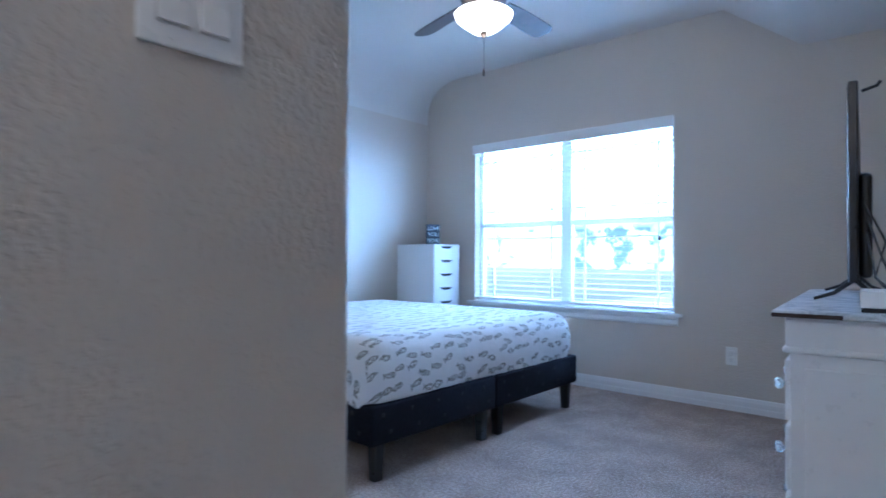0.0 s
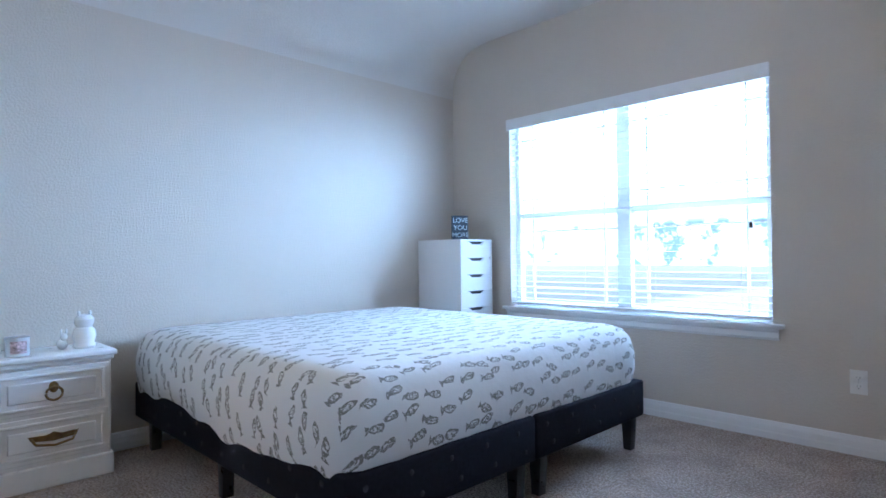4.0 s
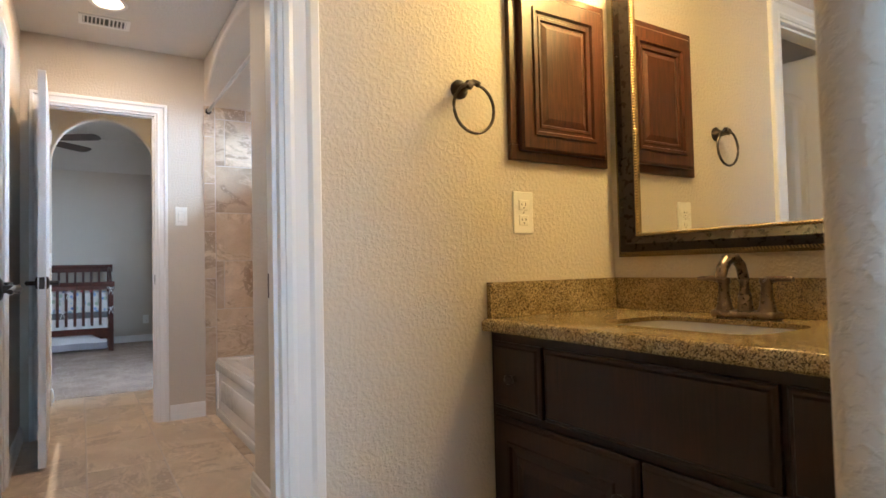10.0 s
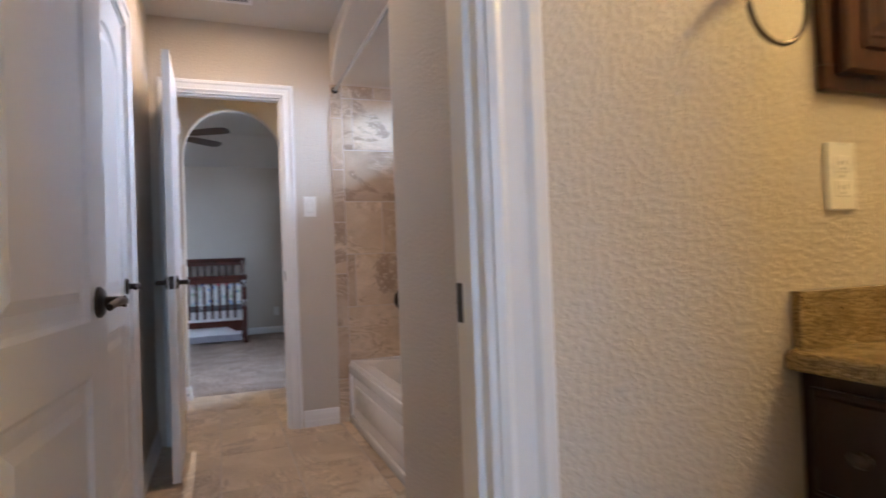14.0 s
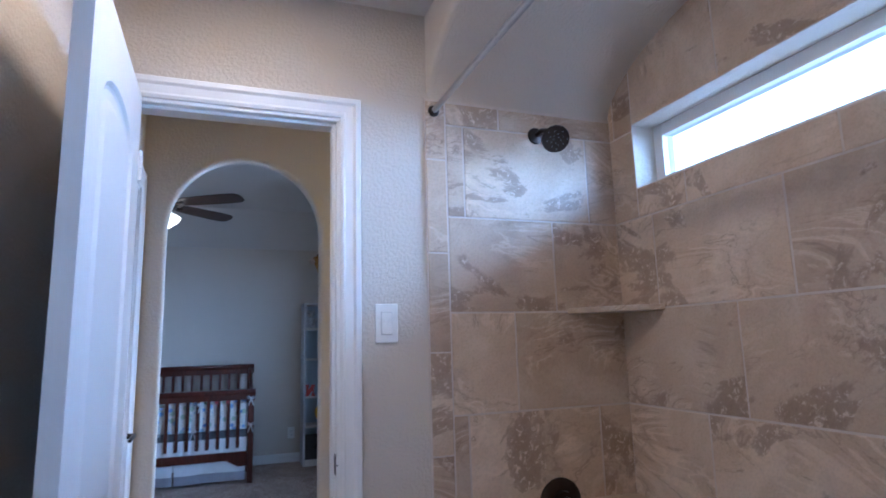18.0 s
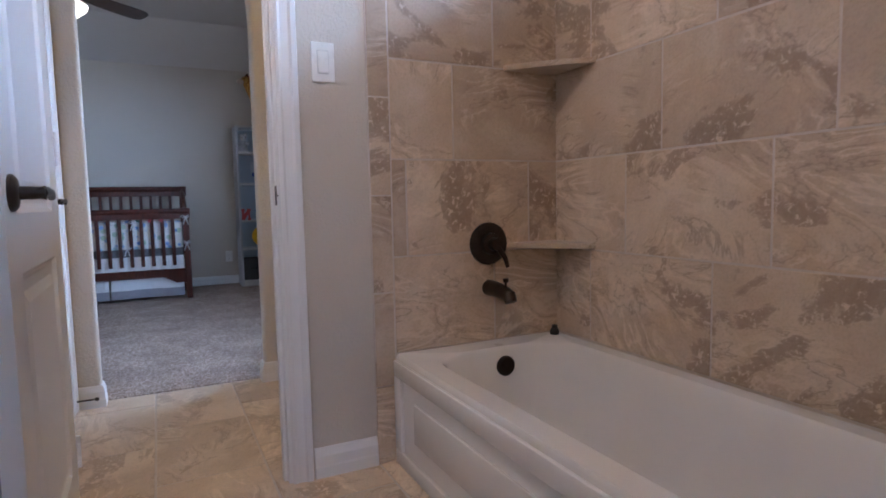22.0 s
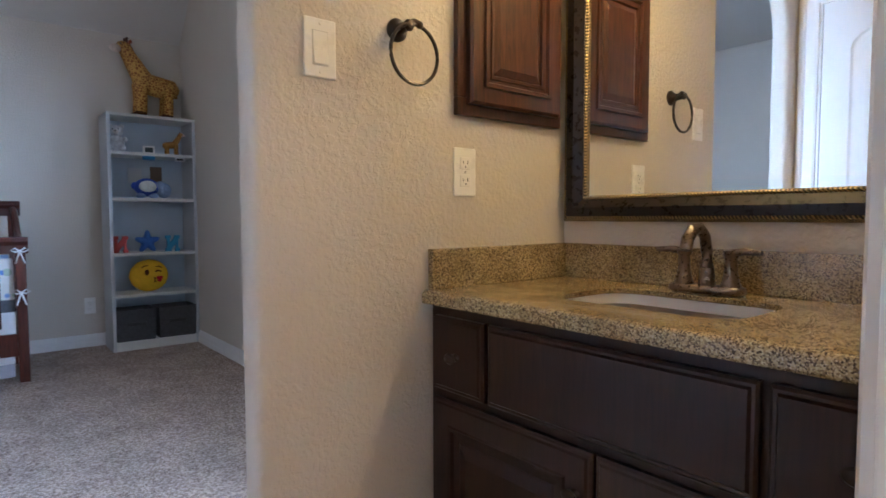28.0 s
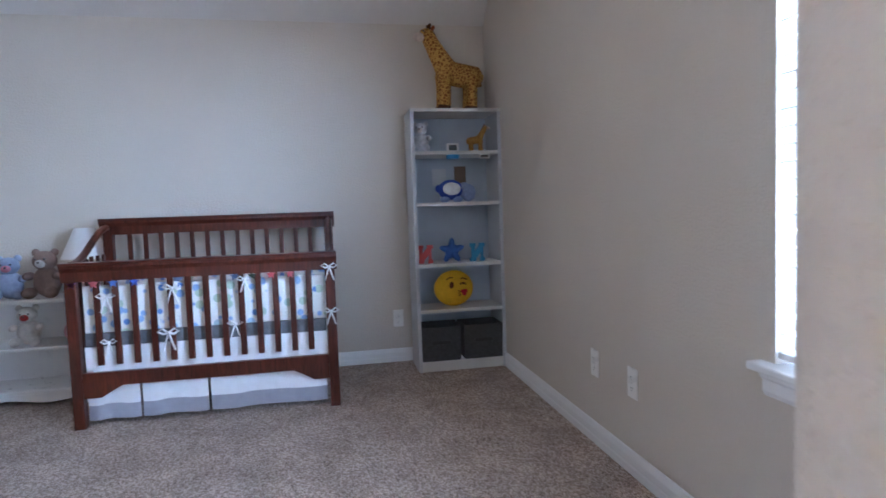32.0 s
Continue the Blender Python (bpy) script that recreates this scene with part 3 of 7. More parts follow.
# ---- doors ----
def panel_rings(x0, x1, z0, z1, arch, n=10):
    """The outline of a door panel, its head arched by so much."""
    pts = [(x0, z0), (x1, z0), (x1, z1 - arch)]
    if arch > 0:
        mid_, h_ = (x0 + x1) / 2, (x1 - x0) / 2
        pts += [(mid_ + h_ * math.cos(math.pi * k / n), z1 - arch + arch * math.sin(math.pi * k / n)) for k in range(1, n)]
    pts.append((x0, z1 - arch))
    return pts


def inset(pts, d):
    """The outline moved inwards."""
    n = len(pts)
    out = []
    for k in range(n):
        p, a, b = Vector(pts[k]), Vector(pts[k - 1]), Vector(pts[(k + 1) % n])
        e1, e2 = (p - a).normalized(), (b - p).normalized()
        n1, n2 = Vector((-e1.y, e1.x)), Vector((-e2.y, e2.x))
        m_ = (n1 + n2).normalized()
        m_ /= max(0.4, m_.dot(n1))
        out.append(tuple(p + m_ * d))
    return out


def door_skin(bm, w, h, y, side, panels):
    """One face of a door: a flat skin with sunk, moulded, raised panels."""
    outer = [bm.verts.new((px, y, pz)) for px, pz in ((0, 0), (w, 0), (w, h), (0, h))]
    edges = [bm.edges.new((outer[k], outer[(k + 1) % 4])) for k in range(4)]
    for pts in panels:
        levels = [(0, 0), (0.010, 0.007), (0.018, 0.009), (0.040, 0.009), (0.062, 0.002)]
        rings = []
        for d, deep in levels:
            rings.append([bm.verts.new((px, y - side * deep, pz)) for px, pz in inset(pts, d)])
        n = len(pts)
        edges += [bm.edges.new((rings[0][k], rings[0][(k + 1) % n])) for k in range(n)]
        for a, b in zip(rings, rings[1:]):
            for k in range(n):
                bm.faces.new((a[k], a[(k + 1) % n], b[(k + 1) % n], b[k]))
        bm.faces.new(rings[-1])
    bmesh.ops.triangle_fill(bm, use_beauty=True, use_dissolve=False, edges=edges)


def lever_parts(parent, x, z, y, side, turn):
    """A bronze lever handle on one face; the lever points towards turn."""
    bm = B()
    lathe(bm, [(0.033, 0.0), (0.033, side * 0.005), (0.026, side * 0.011), (0.012, side * 0.014), (0.011, side * 0.045), (0.013, side * 0.052), (0.0, side * 0.054)], (x, y, z), "y", 18)
    tube(bm, [(x - turn * 0.01, y + side * 0.046, z), (x + turn * 0.03, y + side * 0.049, z + 0.003), (x + turn * 0.07, y + side * 0.050, z + 0.001), (x + turn * 0.105, y + side * 0.047, z - 0.006)], [0.010, 0.009, 0.008, 0.007], 10)
    part("lever_handle", bm, BRONZE, parent, "dark oil-rubbed bronze lever handle", smooth=True)


def door(name, m, w, label, h=2.005, lever_side=1, sides=(1, -1)):
    """A white two-panel door with an arched upper panel; x runs from the hinge along it."""
    t = thing(name, label, "door", m)
    t["kind"] = "structure"
    bm = B()
    th = 0.0175
    s = 0.115
    panels = [panel_rings(s, w - s, 0.20, 0.775, 0), panel_rings(s, w - s, 0.885, h - 0.14, 0.10)]
    door_skin(bm, w, h, th, 1, panels)
    door_skin(bm, w, h, -th, -1, [inset(p, 0) for p in panels])
    for x0, z0, x1, z1 in ((0, 0, w, 0), (w, 0, w, h), (w, h, 0, h), (0, h, 0, 0)):
        bm.faces.new([bm.verts.new(q) for q in ((x0, -th, z0), (x1, -th, z1), (x1, th, z1), (x0, th, z0))])
    bmesh.ops.remove_doubles(bm, verts=bm.verts, dist=0.0005)
    bmesh.ops.recalc_face_normals(bm, faces=bm.faces)
    part("slab", bm, DOORP, t)
    for sd in sides:
        lever_parts(t, w - 0.06, 0.92, sd * th, sd, -1)
    part("latch_plate", box(B(), w - 0.001, -0.0125, 0.89, w + 0.0015, 0.0125, 0.95, 0.001), BRONZE, t)
    for z in (0.22, 1.05, 1.80):
        bm = B()
        for k in range(5):
            lathe(bm, [(0.0065, z - 0.045 + k * 0.018), (0.0065, z - 0.0285 + k * 0.018)], (-0.004, th + 0.004, 0), "z", 10)
        box(bm, -0.001, -0.012, z - 0.045, 0.0005, th, z + 0.045)
        part("hinge", bm, TRIM, t, smooth=True)
    return t


door("door_1", pose(D1[1] - 0.022, YA0 + 0.012, 0.012, 0, 0, -95), 0.65, "white two-panel bathroom door standing open")
door("door_2", pose(D2[1] - 0.022, YS1 + 0.004, 0.012, 0, 0, 91), 0.675, "white two-panel bathroom door standing open")
door("door_3", pose(XI + 0.022, E2[1] - 0.018, 0.012, 0, 0, -90), E2[1] - E2[0] - 0.036, "white two-panel closet door, closed", sides=(-1,))
door("door_4", pose(XI + 0.022, E3[1] - 0.018, 0.012, 0, 0, -90), E3[1] - E3[0] - 0.036, "white two-panel closet door, closed", sides=(-1,))
door("door_5", pose(XI + 0.022, E1[1] - 0.018, 0.012, 0, 0, -90), E1[1] - E1[0] - 0.036, "white two-panel closet door, closed", sides=(-1,))
door("door_6", pose(-0.572, 0.075, 0.012, 0, 0, 90), 0.755, "white two-panel entry door standing open")


# ---- windows ----
def blinds(t, x0, x1, z0, z1, y, step, tilt, drop_to, n_cords=(0.12, 0.88)):
    """Horizontal slats with a valance, ladder cords and a bottom rail; the window faces -y."""
    part("valance", box(B(), x0 - 0.02, y - 0.055, z1 - 0.075, x1 + 0.02, y - 0.035, z1 + 0.01, 0.004), TRIM, t)
    slat = box(B(), x0, -0.018, -0.0013, x1, 0.018, 0.0013)
    bmesh.ops.rotate(slat, verts=slat.verts, cent=(0, 0, 0), matrix=Matrix.Rotation(radians(tilt), 3, "X"))
    data = mesh_of(slat, "slat")
    data.materials.append(TRIM)
    z = z1 - 0.10
    while z > drop_to + 0.03:
        ob = new("slat", data)
        ob.parent = t
        ob.location = (0, y, z)
        z -= step
    part("bottom_rail", box(B(), x0, y - 0.025, drop_to, x1, y + 0.025, drop_to + 0.02, 0.004), TRIM, t)
    for f in n_cords:
        xx = x0 + f * (x1 - x0)
        part("ladder_cord", tube(B(), [(xx, y - 0.026, drop_to + 0.01), (xx, y - 0.026, z1 - 0.05)], 0.0012, 5), TRIM, t)


def window(name, label, m, w, z0, z1, sashes, blind=None, sill=True):
    """A white window in its opening; x along it, the room at -y, z from the floor."""
    t = thing(name, label, "window", m)
    t["kind"] = "structure"
    f = 0.045
    bm = B()
    for a in ((0, z0, f, z1), (w - f, z0, w, z1), (f, z0, w - f, z0 + f), (f, z1 - f, w - f, z1)):
        box(bm, a[0], 0.075, a[1], a[2], 0.13, a[3], 0.003)
    part("window_frame", bm, TRIM, t)
    n = sashes
    for k in range(n):
        a, b = f + k * (w - 2 * f) / n, f + (k + 1) * (w - 2 * f) / n
        if k:
            part("mullion", box(B(), a - 0.05, 0.07, z0 + f, a + 0.05, 0.125, z1 - f, 0.004), TRIM, t)
        if z1 - z0 > 0.6:
            zm = (z0 + z1) / 2 - 0.02
            part("meeting_rail", box(B(), a, 0.08, zm - 0.022, b, 0.115, zm + 0.022, 0.003), TRIM, t)
            a_, b_ = (a + 0.05 if k else a), (b - 0.05 if k < n - 1 else b)
            for lo, hi in ((z0 + f, zm - 0.022), (zm + 0.022, z1 - f)):
                for x in (a_ + 0.13 * (b_ - a_), b_ - 0.13 * (b_ - a_)):
                    part("glazing_bar", box(B(), x - 0.008, 0.094, lo, x + 0.008, 0.110, hi), TRIM, t)
                for z in (lo + 0.105, hi - 0.105):
                    part("glazing_bar", box(B(), a_, 0.095, z - 0.008, b_, 0.109, z + 0.008), TRIM, t)
    g = part("pane", box(B(), f, 0.10, z0 + f, w - f, 0.104, z1 - f), GLASS, t)
    g.visible_shadow = False
    if sill:
        part("window_sill", box(B(), -0.06, -0.045, z0 - 0.022, w + 0.06, 0.075, z0 + 0.002, 0.006), TRIM, t)
        bm = prism(B(), [(0.0, z0 - 0.022), (-0.028, z0 - 0.022), (-0.026, z0 - 0.035), (-0.016, z0 - 0.045), (-0.016, z0 - 0.075), (-0.008, z0 - 0.09), (0.0, z0 - 0.09)], -0.03, w + 0.03, axis="x")
        part("apron", bm, TRIM, t)
    if blind:
        blinds(t, 0.012, w - 0.012, z0, z1, 0.02, *blind)
    return t


window("window_1", "white twin window with open horizontal blinds", pose(GWIN[0], YN, 0), GWIN[1] - GWIN[0], GWIN[2], GWIN[3], 2, (0.043, 3, GWIN[2] + 0.02, (0.08, 0.36, 0.64, 0.92)))
window("window_2", "white nursery window with half-closed horizontal blinds", pose(XW, NWIN[0], 0, 0, 0, 90), NWIN[1] - NWIN[0], NWIN[2], NWIN[3], 1, (0.045, 9, NWIN[2] + 0.02))
window("window_3", "white framed transom window high over the tub", pose(XW, BWIN[0], 0, 0, 0, 90), BWIN[1] - BWIN[0], BWIN[2], BWIN[3], 1, None, False)
w1 = bpy.data.objects["window_1"]
part("cord_tassel", lathe(B(), [(0.003, 1.22), (0.008, 1.215), (0.011, 1.185), (0.0, 1.184)], (GWIN[1] - GWIN[0] - 0.10, -0.02, 0), "z", 10), DARKSLOT, w1, "small dark cord tassel")
part("pull_cord", tube(B(), [(GWIN[1] - GWIN[0] - 0.10, -0.02, 1.22), (GWIN[1] - GWIN[0] - 0.10, -0.015, 2.03)], 0.0015, 5), TRIM, w1)
part("tilt_wand", tube(B(), [(0.10, -0.02, 1.15), (0.10, -0.012, 2.02)], 0.004, 6), TRIM, w1)
bd = bpy.data.materials.new("overcast_glare")
bd.use_nodes = True
bdp = bd.node_tree.nodes["Principled BSDF"]
bdp.inputs["Base Color"].default_value = (0, 0, 0, 1)
bnt = bd.node_tree
bsep = bnt.nodes.new("ShaderNodeSeparateXYZ")
bnt.links.new(coords(bnt), bsep.inputs[0])
low = ramp(bnt, node(bnt, "MapRange", **{"From Min": 4.2, "From Max": 5.2, "To Min": 1.0, "To Max": 0.0}).outputs[0], [(0.0, (0, 0, 0)), (1.0, (1, 1, 1))])
bnt.links.new(bsep.outputs[2], low.node.inputs[0].links[0].from_node.inputs["Value"])
far = ramp(bnt, noise_tex(bnt, coords(bnt), 0.34, 6, 0.7), [(0.50, (0, 0, 0)), (0.58, (1, 1, 1))])
both_ = bnt.nodes.new("ShaderNodeMix")
both_.data_type, both_.blend_type = "RGBA", "MULTIPLY"
both_.inputs["Factor"].default_value = 1.0
bnt.links.new(low, both_.inputs["A"])
bnt.links.new(far, both_.inputs["B"])
bnt.links.new(mix(bnt, both_.outputs["Result"], (0.92, 0.96, 1.0), (0.18, 0.27, 0.27)), bdp.inputs["Emission Color"])
bdp.inputs["Emission Strength"].default_value = 3.4
tagged(part("backdrop", box(B(), -60, 60, -0.2, 60, 60.2, 60), bd), "bright hazy sky beyond the yard", "backdrop", kind="structure")
tagged(part("backdrop", box(B(), -60.2, -60, -0.2, -60, 60, 60), bd), "bright hazy sky beyond the yard", "backdrop", kind="structure")


# ---- plates on the walls ----
def plate(name, label, m, kind, gang=1):
    """A cover plate; x along the wall, y out of it, z up; centre at the origin."""
    t = thing(name, label, "outlet" if kind == "outlet" else "light switch", m @ Matrix.Diagonal((1.08, 1.08, 1.08, 1)))
    w = 0.035 + 0.023 * (gang - 1)
    part("cover_plate", box(B(), -w, 0, -0.0575, w, 0.006, 0.0575, 0.003), PLASTIC, t)
    for g in range(gang):
        cx = (g - (gang - 1) / 2) * 0.046
        if kind == "outlet":
            for cz in (0.0205, -0.0205):
                sock = part("socket", box(B(), cx - 0.0165, 0.004, cz - 0.0145, cx + 0.0165, 0.0075, cz + 0.0145, 0.002), PLASTIC, t)
                bm = B()
                box(bm, cx - 0.0075, 0.007, cz - 0.002, cx - 0.0055, 0.0079, cz + 0.006)
                box(bm, cx + 0.0055, 0.007, cz - 0.002, cx + 0.0075, 0.0079, cz + 0.005)
                lathe(bm, [(0.0022, 0.007), (0.0022, 0.0079)], (cx, 0, cz - 0.008), "y", 8)
                part("slots", bm, DARKSLOT, sock)
            part("screw", lathe(B(), [(0.003, 0.005), (0.0025, 0.0072)], (cx, 0, 0), "y", 8), CHROME, t)
        else:
            part("rocker_frame", box(B(), cx - 0.0175, 0.004, -0.034, cx + 0.0175, 0.0068, 0.034, 0.001), plastic_grey, t)
            bm = prism(B(), [(0.005, -0.0315), (0.011, -0.0315), (0.0075, 0.0), (0.007, 0.0315), (0.005, 0.0315)], cx - 0.0155, cx + 0.0155, axis="x")
            part("rocker", bm, PLASTIC, t)
            for cz in (0.047, -0.047):
                part("screw", lathe(B(), [(0.003, 0.005), (0.0025, 0.0072)], (cx, 0, cz), "y", 8), PLASTIC, t)
    return t


plastic_grey = plain("rocker_surround", (0.62, 0.60, 0.57), 0.4, vary=0.02)
NORTH, SOUTH, EAST, WEST = 0, 180, -90, 90  # way the plate faces: +y, -y, +x, -x
plate("wall_outlet", "white outlet low on the beige wall beside the window", pose(-1.049, YN, 0.374, 0, 0, SOUTH), "outlet")
plate("wall_outlet", "white outlet on the beige wall above the granite counter", pose(-3.541, YA1, 1.121, 0, 0, NORTH), "outlet")
plate("wall_outlet", "white outlet on the tan wall above the granite counter", pose(-3.521, YC1, 1.114, 0, 0, NORTH), "outlet")
plate("wall_outlet", "white outlet low on the wall beside the bookcase", pose(-3.227, YZ, 0.321, 0, 0, NORTH), "outlet")
plate("wall_outlet", "white outlet low on the nursery window wall", pose(XW, -5.97, 0.375, 0, 0, EAST), "outlet")
plate("wall_outlet", "white outlet low on the nursery window wall", pose(XW, -5.635, 0.378, 0, 0, EAST), "outlet")
plate("wall_outlet", "white outlet on the wall beside the nightstand", pose(-3.42, YB1, 0.37, 0, 0, NORTH), "outlet")
plate("light_switch", "white single rocker switch beside the bathroom door", pose(-3.006, YS1, 1.348, 0, 0, NORTH), "switch")
plate("light_switch", "white single rocker switch beside the towel ring", pose(-3.113, YC1, 1.355, 0, 0, NORTH), "switch")
plate("light_switch", "white double rocker switch on the entry wall", pose(-0.575, 1.055, 1.345, 0, 0, EAST), "switch", 2)

# strike plates in the jambs
for d, y in ((D1, YA0 + 0.02), (D2, YS1 - 0.012)):
    t = thing("strike_plate", "dark bronze strike plate in a white door jamb", "strike plate", pose(d[0] + 0.016, y, 0.93))
    part("plate", box(B(), 0, -0.016, -0.03, 0.0015, 0.016, 0.03, 0.0005), BRONZE, t)
    part("lip", tube(B(), [(0.0015, -0.016 if d is D1 else 0.016, 0), (0.0, -0.022 if d is D1 else 0.022, 0), (-0.004, -0.026 if d is D1 else 0.026, 0)], 0.0016, 6), BRONZE, t)
    part("latch_hole", box(B(), 0.0012, -0.007, -0.013, 0.0021, 0.007, 0.013), DARKSLOT, t)


# ---- vanities ----
def relief(y0, y1, z0, z1, levels, at, back=0.0):
    """A rectangular front with its mouldings, one skin: (inset, height) levels from the edge to the field."""
    bm = B()
    rings = []
    for d, x in [(0.0, back)] + levels:
        rings.append([bm.verts.new(at(x, p, q)) for p, q in ((y0 + d, z0 + d), (y1 - d, z0 + d), (y1 - d, z1 - d), (y0 + d, z1 - d))])
    for p, q in zip(rings, rings[1:]):
        for k in range(4):
            bm.faces.new((p[k], p[(k + 1) % 4], q[(k + 1) % 4], q[k]))
    bm.faces.new(rings[-1])
    bm.faces.new(list(reversed(rings[0])))
    bmesh.ops.recalc_face_normals(bm, faces=bm.faces)
    return bm


EDGE = [(0.0, 0.010), (0.005, 0.014), (0.010, 0.014), (0.014, 0.019)]
FIELD = [(0.058, 0.019), (0.062, 0.023), (0.070, 0.022), (0.074, 0.014), (0.092, 0.011), (0.096, 0.013), (0.122, 0.019)]


def panel_front(y0, y1, z0, z1, x):
    """A cabinet door or drawer front facing +x."""
    lv = EDGE + (FIELD if z1 - z0 > 0.25 else [])
    return relief(y0, y1, z0, z1, lv, lambda d, p, q: (x + d, p, q))


def knob(parent, x, y, z):
    bm = lathe(B(), [(0.010, 0.0), (0.007, 0.004), (0.005, 0.010), (0.012, 0.016), (0.0135, 0.020), (0.010, 0.025), (0.0, 0.027)], (x, y, z), "x", 14)
    for v in bm.verts:
        v.co.y = y + (v.co.y - y) * 1.35
    part("knob", bm, BRONZE, parent, "dark bronze oval knob", smooth=True)


def vanity(y0, y1, top, sink_y, split, tag):
    """A dark vanity against the west wall, with counter, sink, faucet and splash."""
    front = XW + 0.518
    zb = top - 0.035
    t = thing("vanity_cabinet", "dark espresso wood vanity cabinet under a granite counter", "cabinet", pose(XW, y0, 0))
    f = front - XW
    L = y1 - y0
    bm = B()
    box(bm, 0.003, 0.004, 0.10, f - 0.002, L - 0.004, zb - 0.002, 0.002)
    box(bm, 0.003, 0.01, 0.0, f - 0.07, L - 0.01, 0.10)
    part("body", bm, VANITYWOOD, t)
    a, b = split
    zt = zb - 0.025
    zd = zb - 0.205
    for p, q, nm in ((0.03, a - 0.012, "drawer"), (a + 0.002, b - 0.002, "false_front"), (b + 0.012, L - 0.03, "drawer")):
        d = part(nm, panel_front(p, q, zd, zt, f), VANITYWOOD, t)
        if nm == "drawer":
            knob(d, f + 0.018, (p + q) / 2, (zd + zt) / 2)
    mid_ = (a + b) / 2
    cuts = [0.03, mid_ - 0.003, mid_ + 0.003, L - 0.03]
    for p, q, kside in ((cuts[0], cuts[1], cuts[1] - 0.035), (cuts[2], cuts[3], cuts[2] + 0.035)):
        d = part("cabinet_door", panel_front(p, q, 0.13, zd - 0.02, f), VANITYWOOD, t)
        knob(d, f + 0.018, kside, zd - 0.105)
    # counter with a cut for the sink
    c = thing("granite_countertop", "speckled brown granite countertop with splashes", "countertop", pose(XW, y0, top))
    cf = f + 0.03
    sx0, sx1, sy0, sy1 = 0.140, 0.410, sink_y - y0 - 0.205, sink_y - y0 + 0.205
    bm = B()
    outer = [(0.002, 0.002), (cf, 0.002), (cf, L - 0.002), (0.002, L - 0.002)]
    hole = []
    r = 0.07
    for cx, cy, a0 in ((sx1 - r, sy1 - r, 0), (sx0 + r, sy1 - r, 90), (sx0 + r, sy0 + r, 180), (sx1 - r, sy0 + r, 270)):
        hole += [(cx + r * math.cos(radians(a0 + 18 * k)), cy + r * math.sin(radians(a0 + 18 * k))) for k in range(6)]
    for zz in (0.0, -0.012):
        vo = [bm.verts.new((*q, zz)) for q in outer]
        vh = [bm.verts.new((*q, zz)) for q in hole]
        es_ = [bm.edges.new((vo[k], vo[(k + 1) % 4])) for k in range(4)] + [bm.edges.new((vh[k], vh[(k + 1) % len(vh)])) for k in range(len(vh))]
        bmesh.ops.triangle_fill(bm, use_beauty=True, edges=es_)
        if zz == 0.0:
            uo, uh = vo, vh
    for k in range(4):
        bm.faces.new((uo[k], uo[(k + 1) % 4], vo[(k + 1) % 4], vo[k]))
    for k in range(len(hole)):
        bm.faces.new((uh[k], uh[(k + 1) % len(hole)], vh[(k + 1) % len(hole)], vh[k]))
    bmesh.ops.recalc_face_normals(bm, faces=bm.faces)
    es_ = [e for e in bm.edges if all(abs(v.co.x - cf) < 1e-4 for v in e.verts) and abs(e.verts[0].co.z - e.verts[1].co.z) < 1e-4]
    es_ = [e for e in es_ if e.verts[0].co.z > -0.001]
    bmesh.ops.bevel(bm, geom=es_, offset=0.010, segments=4, affect="EDGES", profile=0.5)
    part("front_edge", prism(B(), [(cf - 0.05, -0.0121), (cf, -0.0121), (cf, -0.029), (cf - 0.003, -0.034), (cf - 0.05, -0.034)], 0.002, L - 0.002, axis="y"), GRANITE, c)
    part("counter_slab", bm, GRANITE, c, smooth=True)
    part("backsplash", box(B(), 0.001, 0.022, 0.0, 0.021, L - 0.036 if tag == "a" else L - 0.004, 0.10, 0.002), GRANITE, c)
    part("side_splash", box(B(), 0.001, 0.001, 0.0, cf - 0.02, 0.021, 0.10, 0.002), GRANITE, c)
    if tag == "a":
        part("side_splash", box(B(), 0.022, L - 0.034, 0.0, cf - 0.02, L - 0.004, 0.10, 0.002), GRANITE, c)
    # undermount basin
    s = thing("sink_basin", "white rectangular undermount porcelain sink basin", "sink", pose(XW, y0, top))
    bm = B()
    rings = []
    for grow, z in ((0.014, -0.0125), (0.004, -0.013), (-0.004, -0.06), (-0.03, -0.13), (-0.07, -0.155), (-0.11, -0.16)):
        ring = []
        cx0, cy0 = (sx0 + sx1) / 2, (sy0 + sy1) / 2
        for px, py in hole:
            ring.append(bm.verts.new((cx0 + (px - cx0) * (1 + grow / 0.16), cy0 + (py - cy0) * (1 + grow / 0.215), z)))
        rings.append(ring)
    for p, q in zip(rings, rings[1:]):
        for k in range(len(hole)):
            bm.faces.new((p[k], p[(k + 1) % len(hole)], q[(k + 1) % len(hole)], q[k]))
    bm.faces.new(rings[-1])
    bmesh.ops.recalc_face_normals(bm, faces=bm.faces)
    part("basin", bm, PORCELAIN, s, smooth=True)
    part("drain", lathe(B(), [(0.022, -0.159), (0.022, -0.156), (0.0, -0.155)], ((sx0 + sx1) / 2, (sy0 + sy1) / 2, 0), "z", 16), BRONZE, s, "dark bronze drain")
    # faucet
    fa = thing("faucet", "brushed bronze two-handle bathroom faucet on the counter", "faucet", pose(XW + 0.085, sink_y, top))
    part("base_plate", box(B(), -0.026, -0.083, 0.0, 0.026, 0.083, 0.02, 0.008, 3), BRUSHED, fa, smooth=True)
    pts = [(0, 0, 0.018), (0, 0, 0.06), (0.002, 0, 0.10), (0.014, 0, 0.134), (0.040, 0, 0.152), (0.070, 0, 0.148), (0.092, 0, 0.128), (0.100, 0, 0.104)]
